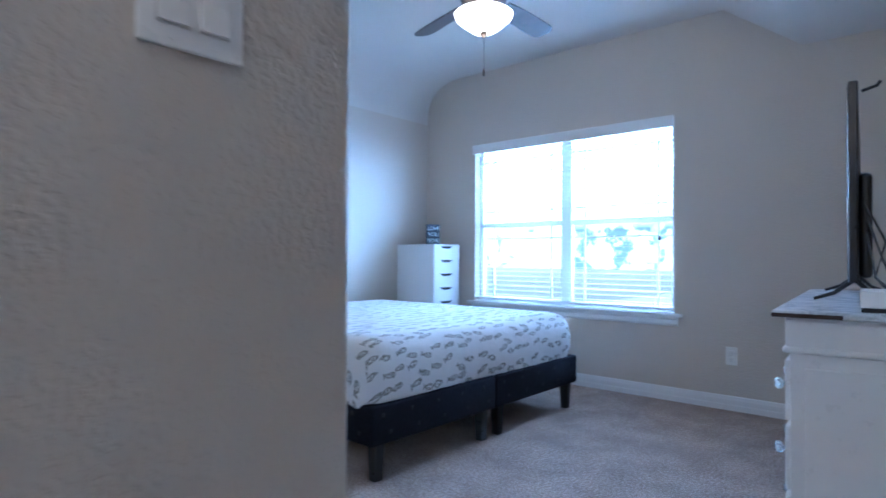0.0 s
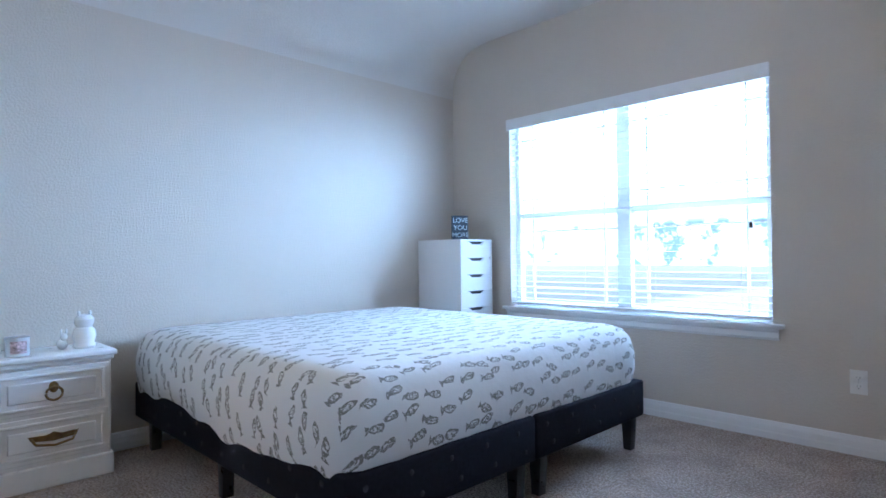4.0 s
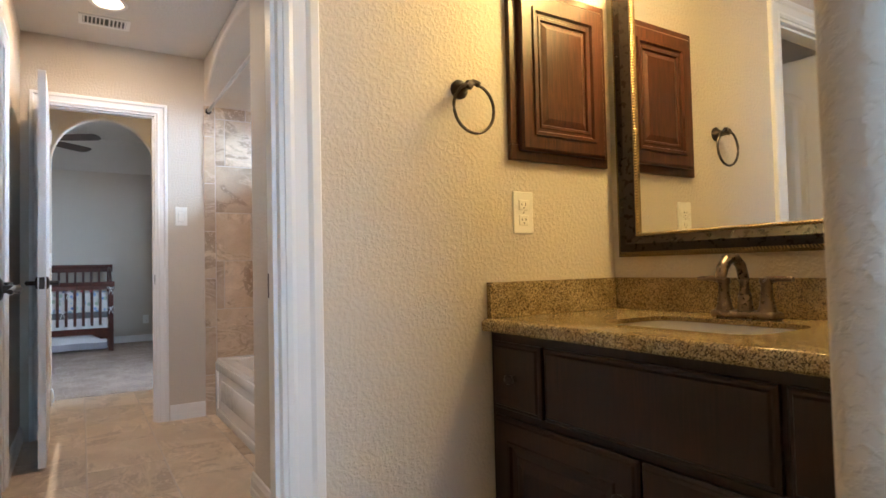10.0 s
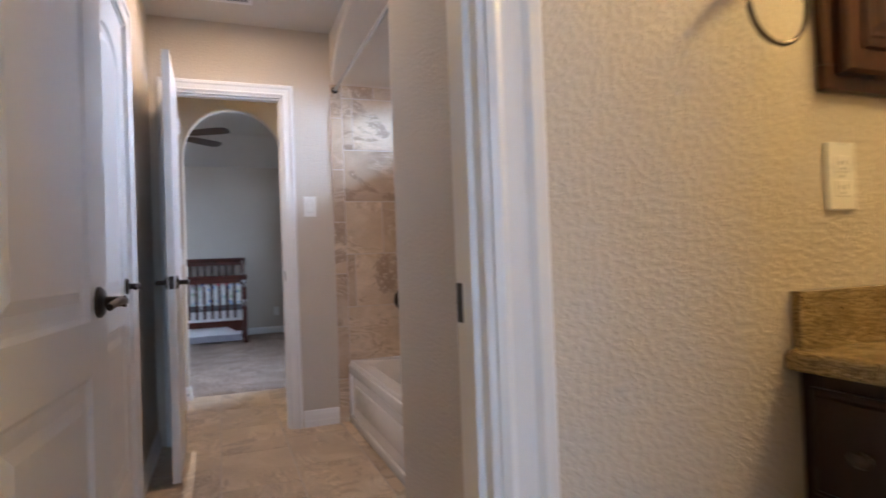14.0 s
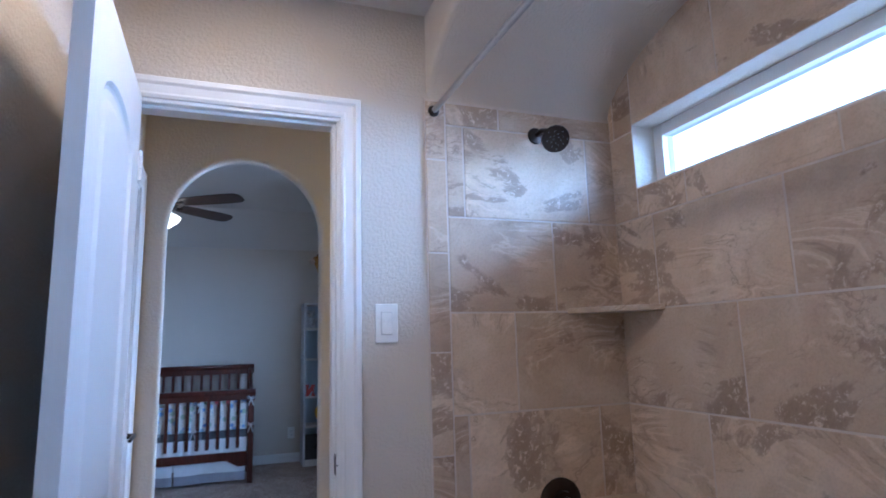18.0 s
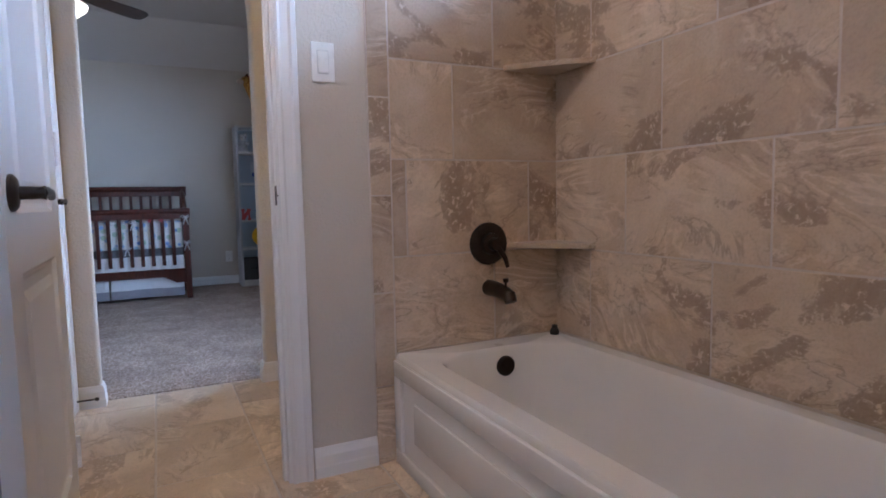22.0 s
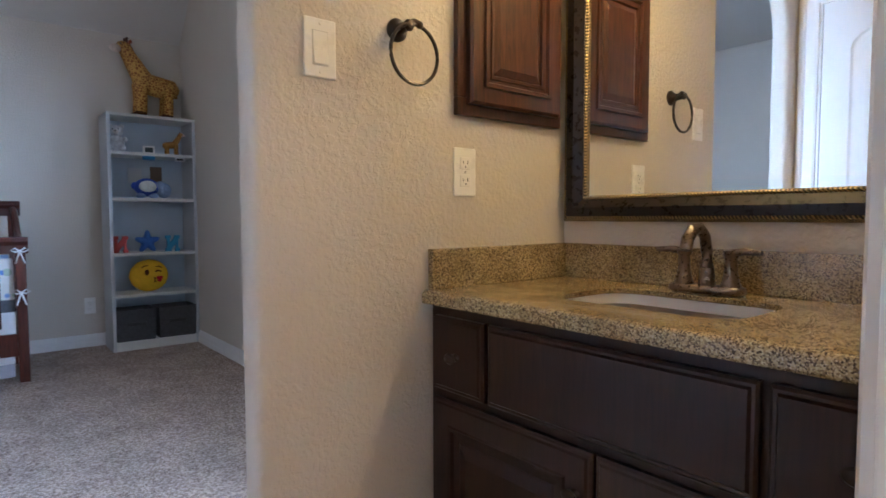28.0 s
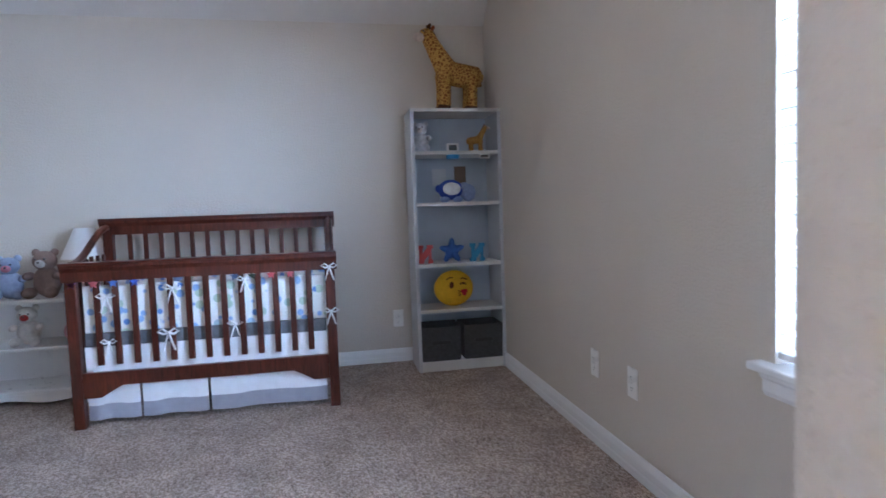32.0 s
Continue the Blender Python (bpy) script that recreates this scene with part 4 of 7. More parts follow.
    part("spout", tube(B(), pts, [0.020, 0.015, 0.013, 0.013, 0.0135, 0.014, 0.014, 0.013], 14), BRUSHED, fa, smooth=True)
    for sd in (-1, 1):
        bm = lathe(B(), [(0.024, 0.018), (0.019, 0.03), (0.014, 0.055), (0.013, 0.085), (0.017, 0.093), (0.015, 0.102), (0.0, 0.105)], (0, sd * 0.055, 0), "z", 16)
        tube(bm, [(0, sd * 0.055, 0.096), (0.004, sd * 0.085, 0.101), (0.008, sd * 0.122, 0.099)], [0.010, 0.008, 0.006], 10)
        part("handle", bm, BRUSHED, fa, smooth=True)


vanity(YA1, YB0, 0.82, 0.853, (0.232, 0.80), "a")
vanity(YC1, YS0, 0.82, -3.205, (0.215, 0.785), "b")


def wall_mirror(y0, y1, z0, z1, label):
    """A mirror in a dark frame with gold beading, hung on the west wall."""
    t = thing("framed_mirror", label, "mirror", pose(XW, y0, 0))
    L = y1 - y0
    for u0, u1, d0, d1, mat, nm in ((0.0, 0.015, 0.024, 0.030, GOLDB, "outer_beading"), (0.015, 0.064, 0.034, 0.018, FRAMEB, "frame"), (0.064, 0.074, 0.018, 0.015, GOLDB, "inner_beading")):
        bm = B()
        rings = []
        for cy, cz, sy, sz in ((0, z0, 1, 1), (L, z0, -1, 1), (L, z1, -1, -1), (0, z1, 1, -1)):
            rings.append([bm.verts.new((d, cy + sy * u, cz + sz * u)) for u, d in ((u0, 0.002), (u0, d0), ((u0 + u1) / 2, max(d0, d1) + 0.002), (u1, d1), (u1, 0.002))])
        for p, q in zip(rings, rings[1:] + rings[:1]):
            for i in range(5):
                bm.faces.new((p[i], p[(i + 1) % 5], q[(i + 1) % 5], q[i]))
        bmesh.ops.recalc_face_normals(bm, faces=bm.faces)
        part(nm, bm, mat, t)
    part("mirror_glass", box(B(), 0.002, 0.072, z0 + 0.072, 0.008, L - 0.072, z1 - 0.072), MIRROR, t, "clear mirror glass")


FRAMEB = plain("dark_mirror_frame", (0.014, 0.009, 0.008), 0.30, vary=0.25, scale=14, bumpy=0.05, bscale=60, spec=0.22)
GOLDB, gnt, gpb = material("gold_rope_beading", 0.4, 0.7)
gv = coords(gnt)
gw = node(gnt, "TexWave", Scale=70.0, Distortion=2.0)
gw.bands_direction = "DIAGONAL"
gnt.links.new(gv, gw.inputs["Vector"])
gnt.links.new(ramp(gnt, gw.outputs[0], [(0.30, (0.03, 0.02, 0.01)), (0.75, (0.34, 0.23, 0.09))]), gpb.inputs["Base Color"])
bump(gnt, gpb, gw.outputs[0], 0.5, 0.004)
wall_mirror(0.405, 1.245, 0.985, 1.968, "dark framed mirror with gold rope edging above the counter")
wall_mirror(-3.672, -2.84, 0.985, 1.968, "dark framed mirror with gold rope edging above the counter")


def medicine_cabinet(x1, y, z0, z1, w):
    """A brown raised-panel cabinet door set in the side wall, facing +y."""
    t = thing("medicine_cabinet", "brown wood raised-panel cabinet set in the wall", "cabinet", pose(x1 - w, y, z0))
    h = z1 - z0
    bm = B()
    for a in ((0, 0, w, 0.045), (0, h - 0.045, w, h), (0, 0.045, 0.045, h - 0.045), (w - 0.045, 0.045, w, h - 0.045)):
        box(bm, a[0], 0.0, a[1], a[2], 0.019, a[3], 0.003)
    box(bm, 0.03, 0.0, 0.03, w - 0.03, 0.012, h - 0.03)
    part("face_frame", bm, CABWOOD, t)
    lv = [(0.0, 0.014), (0.007, 0.020), (0.044, 0.020), (0.046, 0.026), (0.056, 0.026), (0.060, 0.017), (0.068, 0.017), (0.070, 0.020), (0.078, 0.020), (0.081, 0.013), (0.100, 0.021)]
    part("cabinet_door", relief(0.028, w - 0.028, 0.028, h - 0.028, lv, lambda d, p, q: (p, 0.019 + d, q)), CABWOOD, t)


medicine_cabinet(-3.492, YA1, 1.274, 1.803, 0.40)
medicine_cabinet(-3.486, YC1, 1.257, 1.786, 0.40)


def towel_ring(x, y, z):
    t = thing("towel_ring", "dark bronze towel ring on the textured wall", "towel ring", pose(x, y, z))
    part("rosette", lathe(B(), [(0.027, 0.0), (0.027, 0.006), (0.020, 0.012), (0.013, 0.02), (0.011, 0.045), (0.014, 0.052), (0.010, 0.060), (0.0, 0.061)], (0, 0, 0), "y", 20), BRONZE, t, smooth=True)
    bm = tube(B(), [(0.0, 0.05, 0.004), (-0.012, 0.054, 0.010), (-0.022, 0.056, 0.006)], [0.008, 0.007, 0.008], 10)
    ball(bm, (-0.026, 0.056, 0.004), 0.009)
    part("arm", bm, BRONZE, t, smooth=True)
    r = 0.067
    pts = [(-0.012 + r * math.sin(2 * math.pi * k / 40) * 0.98, 0.056, -0.064 + r * math.cos(2 * math.pi * k / 40)) for k in range(40)]
    part("ring", tube(B(), pts, 0.0045, 8, closed=True), BRONZE, t, smooth=True)


towel_ring(-3.325, YA1, 1.456)
towel_ring(-3.312, YC1, 1.432)


def vanity_light(yc, watts):
    """A bronze bar on the west wall with three lit bell shades."""
    t = thing("vanity_light", "bronze vanity light with three lit frosted bell shades", "wall lamp", pose(XW, yc, 2.14))
    part("back_plate", box(B(), 0.0, -0.09, -0.035, 0.022, 0.09, 0.035, 0.008, 3), BRUSHED, t, smooth=True)
    part("bar", tube(B(), [(0.05, -0.24 + 0.06 * k, 0.035 + 0.022 * math.cos(2 * math.pi * k * 0.06 / 0.23)) for k in range(9)], 0.007, 10), BRUSHED, t, smooth=True)
    part("arm", tube(B(), [(0.02, 0, 0), (0.05, 0, 0.02), (0.05, 0, 0.055)], 0.008, 10), BRUSHED, t, smooth=True)
    for dy in (-0.215, 0.0, 0.215):
        hold = part("shade_holder", lathe(B(), [(0.009, 0.05), (0.012, 0.03), (0.026, 0.0), (0.03, -0.018), (0.026, -0.02)], (0.10, dy, 0), "z", 16), BRUSHED, t, smooth=True)
        part("stem", tube(B(), [(0.05, dy, 0.05), (0.075, dy, 0.075), (0.10, dy, 0.045)], 0.006, 8), BRUSHED, t, smooth=True)
        sh = part("shade", lathe(B(), [(0.028, -0.018), (0.040, -0.04), (0.052, -0.09), (0.062, -0.14), (0.074, -0.172), (0.071, -0.172), (0.050, -0.09), (0.036, -0.04), (0.024, -0.022)], (0.10, dy, 0), "z", 20), SHADEGLOW, t, "lit frosted white glass bell shade", smooth=True)
        lamp("vanity_bulb", "POINT", Matrix.Translation((XW + 0.10, yc + dy, 2.14 - 0.195)), watts, WARM, radius=0.032)


vanity_light(0.80, 22)
vanity_light(-3.24, 8.5)


# ---- tub alcove ----
t = thing("bathtub", "white alcove bathtub with a panelled apron", "bathtub", pose(0, 0, 0))
x0, x1, y0, y1, zr = XW + 0.03, XT - 0.062, YS1 + 0.012, WING - 0.006, 0.381
bm = B()


def rrect(cx0, cx1, cy0, cy1, r, z, n=6):
    pts_ = []
    for cx, cy, a0 in ((cx1 - r, cy1 - r, 0), (cx0 + r, cy1 - r, 90), (cx0 + r, cy0 + r, 180), (cx1 - r, cy0 + r, 270)):
        pts_ += [(cx + r * math.cos(radians(a0 + 90 * k / n)), cy + r * math.sin(radians(a0 + 90 * k / n)), z) for k in range(n + 1)]
    return pts_


loops = [rrect(x0, x1, y0, y1, 0.004, 0.0), rrect(x0, x1, y0, y1, 0.004, zr - 0.012), rrect(x0 + 0.006, x1 - 0.006, y0 + 0.004, y1 - 0.004, 0.006, zr),
         rrect(x0 + 0.06, x1 - 0.075, y0 + 0.10, y1 - 0.09, 0.14, zr), rrect(x0 + 0.07, x1 - 0.085, y0 + 0.112, y1 - 0.10, 0.14, zr - 0.012),
         rrect(x0 + 0.085, x1 - 0.10, y0 + 0.135, y1 - 0.18, 0.14, zr - 0.12), rrect(x0 + 0.11, x1 - 0.125, y0 + 0.165, y1 - 0.30, 0.15, zr - 0.27), rrect(x0 + 0.16, x1 - 0.175, y0 + 0.23, y1 - 0.38, 0.12, zr - 0.32)]
rings = [[bm.verts.new(q) for q in lp] for lp in loops]
for p, q in zip(rings, rings[1:]):
    for k in range(len(p)):
        bm.faces.new((p[k], p[(k + 1) % len(p)], q[(k + 1) % len(p)], q[k]))
bm.faces.new(rings[-1])
bmesh.ops.recalc_face_normals(bm, faces=bm.faces)
part("tub_shell", bm, TUBMAT, t, smooth=True)
bm = B()
for a in ((y0 + 0.005, 0.0, y1 - 0.002, 0.05), (y0 + 0.005, zr - 0.075, y1 - 0.002, zr - 0.02), (y0 + 0.005, 0.05, y0 + 0.06, zr - 0.075), (y1 - 0.06, 0.05, y1 - 0.002, zr - 0.075)):
    box(bm, x1 - 0.002, a[0], a[1], x1 + 0.012, a[2], a[3], 0.004)
box(bm, x1 - 0.002, y0 + 0.16, 0.12, x1 + 0.008, y1 - 0.16, zr - 0.13, 0.004)
part("apron", bm, TUBMAT, t, "white apron with a raised panel", smooth=True)
part("overflow", lathe(B(), [(0.036, 0.0), (0.036, 0.008), (0.03, 0.014), (0.0, 0.016)], (-3.585, y0 + 0.128, 0.318), "y", 22), BRONZE, t, "dark bronze overflow cover", smooth=True)
part("maker_badge", lathe(B(), [(0.017, 0.0), (0.016, 0.002), (0.0, 0.0025)], (-3.592, y0 + 0.075, zr - 0.001), "z", 14), CHROME, t, "small oval maker badge")

t = thing("shower_valve", "dark bronze round shower valve with a lever", "shower valve", pose(-3.598, YS1 + 0.012, 0.743))
part("escutcheon", lathe(B(), [(0.078, 0.0), (0.078, 0.006), (0.068, 0.014), (0.040, 0.016), (0.038, 0.032), (0.032, 0.036), (0.0, 0.037)], (0, 0, 0), "y", 30), BRONZE, t, smooth=True)
bm = lathe(B(), [(0.024, 0.036), (0.022, 0.066), (0.0, 0.068)], (0, 0, 0), "y", 18)
tube(bm, [(-0.01, 0.055, -0.012), (-0.035, 0.060, -0.05), (-0.045, 0.062, -0.085)], [0.011, 0.009, 0.007], 10)
part("valve_lever", bm, BRONZE, t, smooth=True)
t = thing("tub_spout", "dark bronze tub spout with a diverter knob", "tub spout", pose(-3.60, YS1 + 0.012, 0.567))
bm = tube(B(), [(0, 0, 0.012), (0, 0.05, 0.012), (0, 0.10, 0.007), (0, 0.138, -0.002), (0, 0.148, -0.022)], [0.030, 0.028, 0.026, 0.024, 0.021], 16)
part("spout_body", bm, BRONZE, t, smooth=True)
part("diverter_knob", lathe(B(), [(0.004, 0.026), (0.004, 0.042), (0.010, 0.047), (0.010, 0.058), (0.0, 0.06)], (0, 0.115, 0), "z", 12), BRONZE, t, smooth=True)
t = thing("wall_shower", "dark bronze round shower rose on a short arm", "shower", pose(-3.58, YS1 + 0.012, 2.028))
part("flange", lathe(B(), [(0.032, 0.0), (0.030, 0.006), (0.012, 0.012), (0.0, 0.013)], (0, 0, 0), "y", 18), BRONZE, t, smooth=True)
part("arm", tube(B(), [(0, 0.0, 0), (0, 0.05, 0.004), (0, 0.09, -0.012), (0, 0.115, -0.04)], 0.0095, 10), BRONZE, t, smooth=True)
hm = Matrix.Translation((0.004, 0.128, -0.046)) @ Matrix.Rotation(radians(-14), 4, "Z") @ Matrix.Rotation(radians(54), 4, "X")
part("head", lathe(B(), [(0.013, 0.014), (0.018, 0.0), (0.040, -0.018), (0.049, -0.032), (0.047, -0.039), (0.0, -0.040)], n=22, m=hm), BRONZE, t, smooth=True)
bm = B()
for k in range(18):
    a, rr = k * 2.4, 0.009 + 0.0018 * k
    lathe(bm, [(0.002, -0.0395), (0.0015, -0.042)], n=6, m=hm @ Matrix.Translation((rr * math.cos(a), rr * math.sin(a), 0)))
part("nozzles", bm, plain("nozzle_grey", (0.25, 0.25, 0.26), 0.5), t, "pale grey spray nozzles")
t = thing("curtain_rod", "satin metal shower curtain rod across the tub", "curtain rod", pose(-3.182, 0, 2.08))
part("rod", tube(B(), [(0, YS1 + 0.004, 0), (0, WING - 0.002, 0)], 0.0105, 14), CHROME, t, smooth=True)
for yy, sd in ((YS1 + 0.004, 1), (WING - 0.003, -1)):
    part("flange", lathe(B(), [(0.021, 0.0), (0.021, sd * 0.007), (0.015, sd * 0.018), (0.0115, sd * 0.020)], (0, yy, 0), "y", 18), BRONZE, t, smooth=True)
t = thing("drain_stopper", "black rubber drain stopper on the tub rim", "stopper", pose(-3.862, YS1 + 0.06, zr))
bm = lathe(B(), [(0.017, 0.0), (0.019, 0.012), (0.015, 0.022), (0.010, 0.026), (0.012, 0.036), (0.0, 0.040)], (0, 0, 0), "z", 14)
part("plug", bm, BLACKPL, t, smooth=True)
for z in (1.392, 0.742):
    t = thing("corner_shelf", "travertine tile corner shelf in the tub alcove", "shelf", pose(XW + 0.022, YS1 + 0.008, z))
    pts = [(0.002, 0.002), (0.235, 0.002), (0.17, 0.085), (0.085, 0.17), (0.002, 0.235)]
    part("shelf_slab", prism(B(), pts, -0.02, 0.0, axis="z", bevel=0.003), TILE, t)

# can light, vent and doorstop
t = thing("can_light", "round lit recessed ceiling light with white trim", "ceiling light", pose(-2.565, -1.875, H))
part("trim_ring", lathe(B(), [(0.095, 0.0), (0.093, -0.006), (0.075, -0.008), (0.068, -0.002), (0.068, 0.0)], (0, 0, 0), "z", 30), TRIM, t, smooth=True)
part("lens", lathe(B(), [(0.067, -0.003), (0.0, -0.003)], (0, 0, 0), "z", 30), CANGLOW, t, "lit frosted lens")
lamp("can_bulb", "AREA", look((-2.565, -1.875, H - 0.008), (-2.565, -1.874, 0)), 18, (1.0, 0.70, 0.42), size=0.12)
t = thing("ceiling_vent", "white louvred ceiling air register", "air vent", pose(-2.555, -2.155, H))
bm = B()
for a in ((-0.13, -0.075, 0.13, -0.055), (-0.13, 0.055, 0.13, 0.075), (-0.13, -0.055, -0.11, 0.055), (0.11, -0.055, 0.13, 0.055)):
    box(bm, a[0], a[1], -0.008, a[2], a[3], 0.0, 0.002)
part("frame", bm, TRIM, t)
# dark sheet stands for the shade of the duct behind the louvres
part("backing", box(B(), -0.11, -0.055, -0.002, 0.11, 0.055, -0.001), DARKSLOT, t)
for k in range(11):
    bm = box(B(), -0.0015, -0.055, -0.011, 0.0015, 0.055, 0.0)
    bmesh.ops.rotate(bm, verts=bm.verts, cent=(0, 0, 0), matrix=Matrix.Rotation(radians(40 if k < 5 else -40), 3, "Y"))
    sl = part("slat", bm, TRIM, t)
    sl.location = (-0.10 + 0.02 * k, 0, 0.0)
t = thing("door_stop", "dark bronze spring door stop on the skirting", "door stop", pose(XI - 0.016, -3.645, 0.05))
part("rod", tube(B(), [(0, 0, 0), (-0.07, 0, 0)], 0.004, 8), BRONZE, t)
part("rubber_tip", lathe(B(), [(0.008, -0.07), (0.008, -0.085), (0.0, -0.086)], (0, 0, 0), "x", 10), BLACKPL, t)


# ---- bedroom things ----
def sheet_print():
    """White cotton with small dark fish scattered over it."""
    mat, nt, p = material("fish_print_sheet", 0.85, spec=0.2)
    tc = nt.nodes.new("ShaderNodeTexCoord")
    sc = node(nt, "Mapping")
    sc.inputs["Scale"].default_value = (1, 1, 1)
    nt.links.new(tc.outputs["UV"], sc.inputs["Vector"])
    v = node(nt, "TexVoronoi", Scale=10.8, Randomness=0.75)
    v.voronoi_dimensions = "2D"
    nt.links.new(sc.outputs[0], v.inputs["Vector"])
    # offset from each cell's middle, turned a little from cell to cell
    sub = nt.nodes.new("ShaderNodeVectorMath")
    sub.operation = "SUBTRACT"
    mul = nt.nodes.new("ShaderNodeVectorMath")
    mul.operation = "SCALE"
    mul.inputs["Scale"].default_value = 1.0
    nt.links.new(sc.outputs[0], mul.inputs[0])
    nt.links.new(mul.outputs[0], sub.inputs[0])
    nt.links.new(v.outputs["Position"], sub.inputs[1])
    sepc = nt.nodes.new("ShaderNodeSeparateColor")
    nt.links.new(v.outputs["Color"], sepc.inputs[0])
    ang = node(nt, "MapRange", **{"To Min": 1.15, "To Max": 2.0})
    nt.links.new(sepc.outputs[0], ang.inputs["Value"])
    rot = nt.nodes.new("ShaderNodeVectorRotate")
    rot.rotation_type = "Z_AXIS"
    nt.links.new(sub.outputs[0], rot.inputs["Vector"])
    nt.links.new(ang.outputs[0], rot.inputs["Angle"])
    wob = node(nt, "TexNoise", Scale=42.0, Detail=2.0)
    nt.links.new(sc.outputs[0], wob.inputs["Vector"])
    push = node(nt, "VectorMath")
    push.operation = "MULTIPLY_ADD"
    push.inputs[1].default_value, push.inputs[2].default_value = (0.026, 0.026, 0), (-0.013, -0.013, 0)
    nt.links.new(wob.outputs["Color"], push.inputs[0])
    bent = node(nt, "VectorMath")
    nt.links.new(rot.outputs[0], bent.inputs[0])
    nt.links.new(push.outputs[0], bent.inputs[1])
    sep = nt.nodes.new("ShaderNodeSeparateXYZ")
    nt.links.new(bent.outputs[0], sep.inputs[0])

    def math_(op, a, b=None, c=None):
        n = nt.nodes.new("ShaderNodeMath")
        n.operation = op
        for k, q in enumerate((a, b, c)):
            if q is None:
                continue
            if hasattr(q, "is_output"):
                nt.links.new(q, n.inputs[k])
            else:
                n.inputs[k].default_value = q
        return n.outputs[0]

    x, y = sep.outputs[0], sep.outputs[1]
    body = math_("ADD", math_("POWER", math_("DIVIDE", math_("ABSOLUTE", x), 0.033), 2.0), math_("POWER", math_("DIVIDE", math_("ABSOLUTE", y), 0.0155), 2.0))
    inside = math_("MULTIPLY", math_("LESS_THAN", body, 1.0), math_("MAXIMUM", math_("GREATER_THAN", body, 0.40), math_("GREATER_THAN", noise_tex(nt, sc.outputs[0], 90.0, 3, 0.6), 0.50)))
    tx = math_("SUBTRACT", x, 0.027)
    tail = math_("MULTIPLY", math_("LESS_THAN", math_("ABSOLUTE", y), math_("MULTIPLY", tx, 0.9)), math_("LESS_THAN", tx, 0.020))
    fish = math_("MAXIMUM", inside, tail)
    streak = noise_tex(nt, sc.outputs[0], 160.0, 4, 0.7)
    ink = math_("MULTIPLY", fish, math_("MULTIPLY", math_("GREATER_THAN", streak, 0.42), 0.80))
    c = mix(nt, ink, (0.78, 0.77, 0.755), (0.115, 0.108, 0.08))
    nt.links.new(c, p.inputs["Base Color"])
    big = noise_tex(nt, sc.outputs[0], 5.0, 4, 0.5)
    bump(nt, p, big, 0.35, 0.03)
    return mat


def mattress(t, x0, x1, y0, y1, z0, z1, mat):
    """A rounded mattress in a fitted sheet with a gathered, uneven hem."""
    bm = B()
    uv = bm.loops.layers.uv.new("UVMap")
    rows = []
    n = 30
    cx, cy = (x0 + x1) / 2, (y0 + y1) / 2
    hx, hy = (x1 - x0) / 2, (y1 - y0) / 2

    def outline(shrink, z, wob=0.0, r=0.12):
        pts_ = []
        per = []
        ax, ay = hx - shrink, hy - shrink
        r = max(0.02, r - shrink * 0.3)
        segs = [(ax - r, ay - r, 0), (-(ax - r), ay - r, 90), (-(ax - r), -(ay - r), 180), (ax - r, -(ay - r), 270)]
        nxt = None
        for q, (px, py, a0) in enumerate(segs):
            for k in range(7):
                a = radians(a0 + 15 * k)
                pts_.append((px + r * math.cos(a), py + r * math.sin(a)))
            qx, qy, qa = segs[(q + 1) % 4]
            ex, ey = pts_[-1]
            fx, fy = qx + r * math.cos(radians(qa)), qy + r * math.sin(radians(qa))
            for k in range(1, n):
                f = k / n
                pts_.append((ex + (fx - ex) * f, ey + (fy - ey) * f))
        out = []
        for k, (px, py) in enumerate(pts_):
            w = 1 + wob * 0.02 * math.sin(k * 1.7) + wob * 0.03 * math.sin(k * 0.61)
            out.append(bm.verts.new((cx + px * (1 - 0.004 * wob * (math.sin(k * 2.1) + 1)), cy + py * (1 - 0.004 * wob * (math.sin(k * 1.3) + 1)), z + wob * 0.008 * math.sin(k * 0.9) + wob * 0.018 * math.sin(k * 0.31) + wob * 0.008 * math.sin(k * 0.173))))
        return out

    h = z1 - z0
    levels = [(0.030, z0 - 0.004, 1.2), (0.012, z0 + 0.03, 1.0), (0.0, z0 + h * 0.30, 0.5), (0.0, z0 + h * 0.55, 0.25), (0.018, z1 - 0.075, 0.15), (0.048, z1 - 0.030, 0.06), (0.095, z1 - 0.008, 0.0), (0.16, z1, 0.0)]
    for s_, z, w in levels:
        rows.append(outline(s_, z, w))
    m_ = len(rows[0])

    for a, b in zip(rows, rows[1:]):
        for k in range(m_):
            f = bm.faces.new((a[k], a[(k + 1) % m_], b[(k + 1) % m_], b[k]))
    top = bm.faces.new(rows[-1])
    bm.faces.new(list(reversed(rows[0])))
    bmesh.ops.recalc_face_normals(bm, faces=bm.faces)
    for f in bm.faces:
        mid_ = f.calc_center_median()
        ox, oy = abs(mid_.x - cx) - (hx - 0.10), abs(mid_.y - cy) - (hy - 0.10)
        for lp in f.loops:
            co = lp.vert.co
            drop = max(0, z1 - co.z)
            if ox > oy and ox > 0:
                lp[uv].uv = (co.x + math.copysign(drop, mid_.x - cx), co.y)
            elif oy > 0:
                lp[uv].uv = (co.x, co.y + math.copysign(drop, mid_.y - cy))
            else:
                lp[uv].uv = (co.x, co.y)
    return part("mattress", bm, mat, t, "mattress in a white fitted sheet printed with small dark fish", smooth=True)


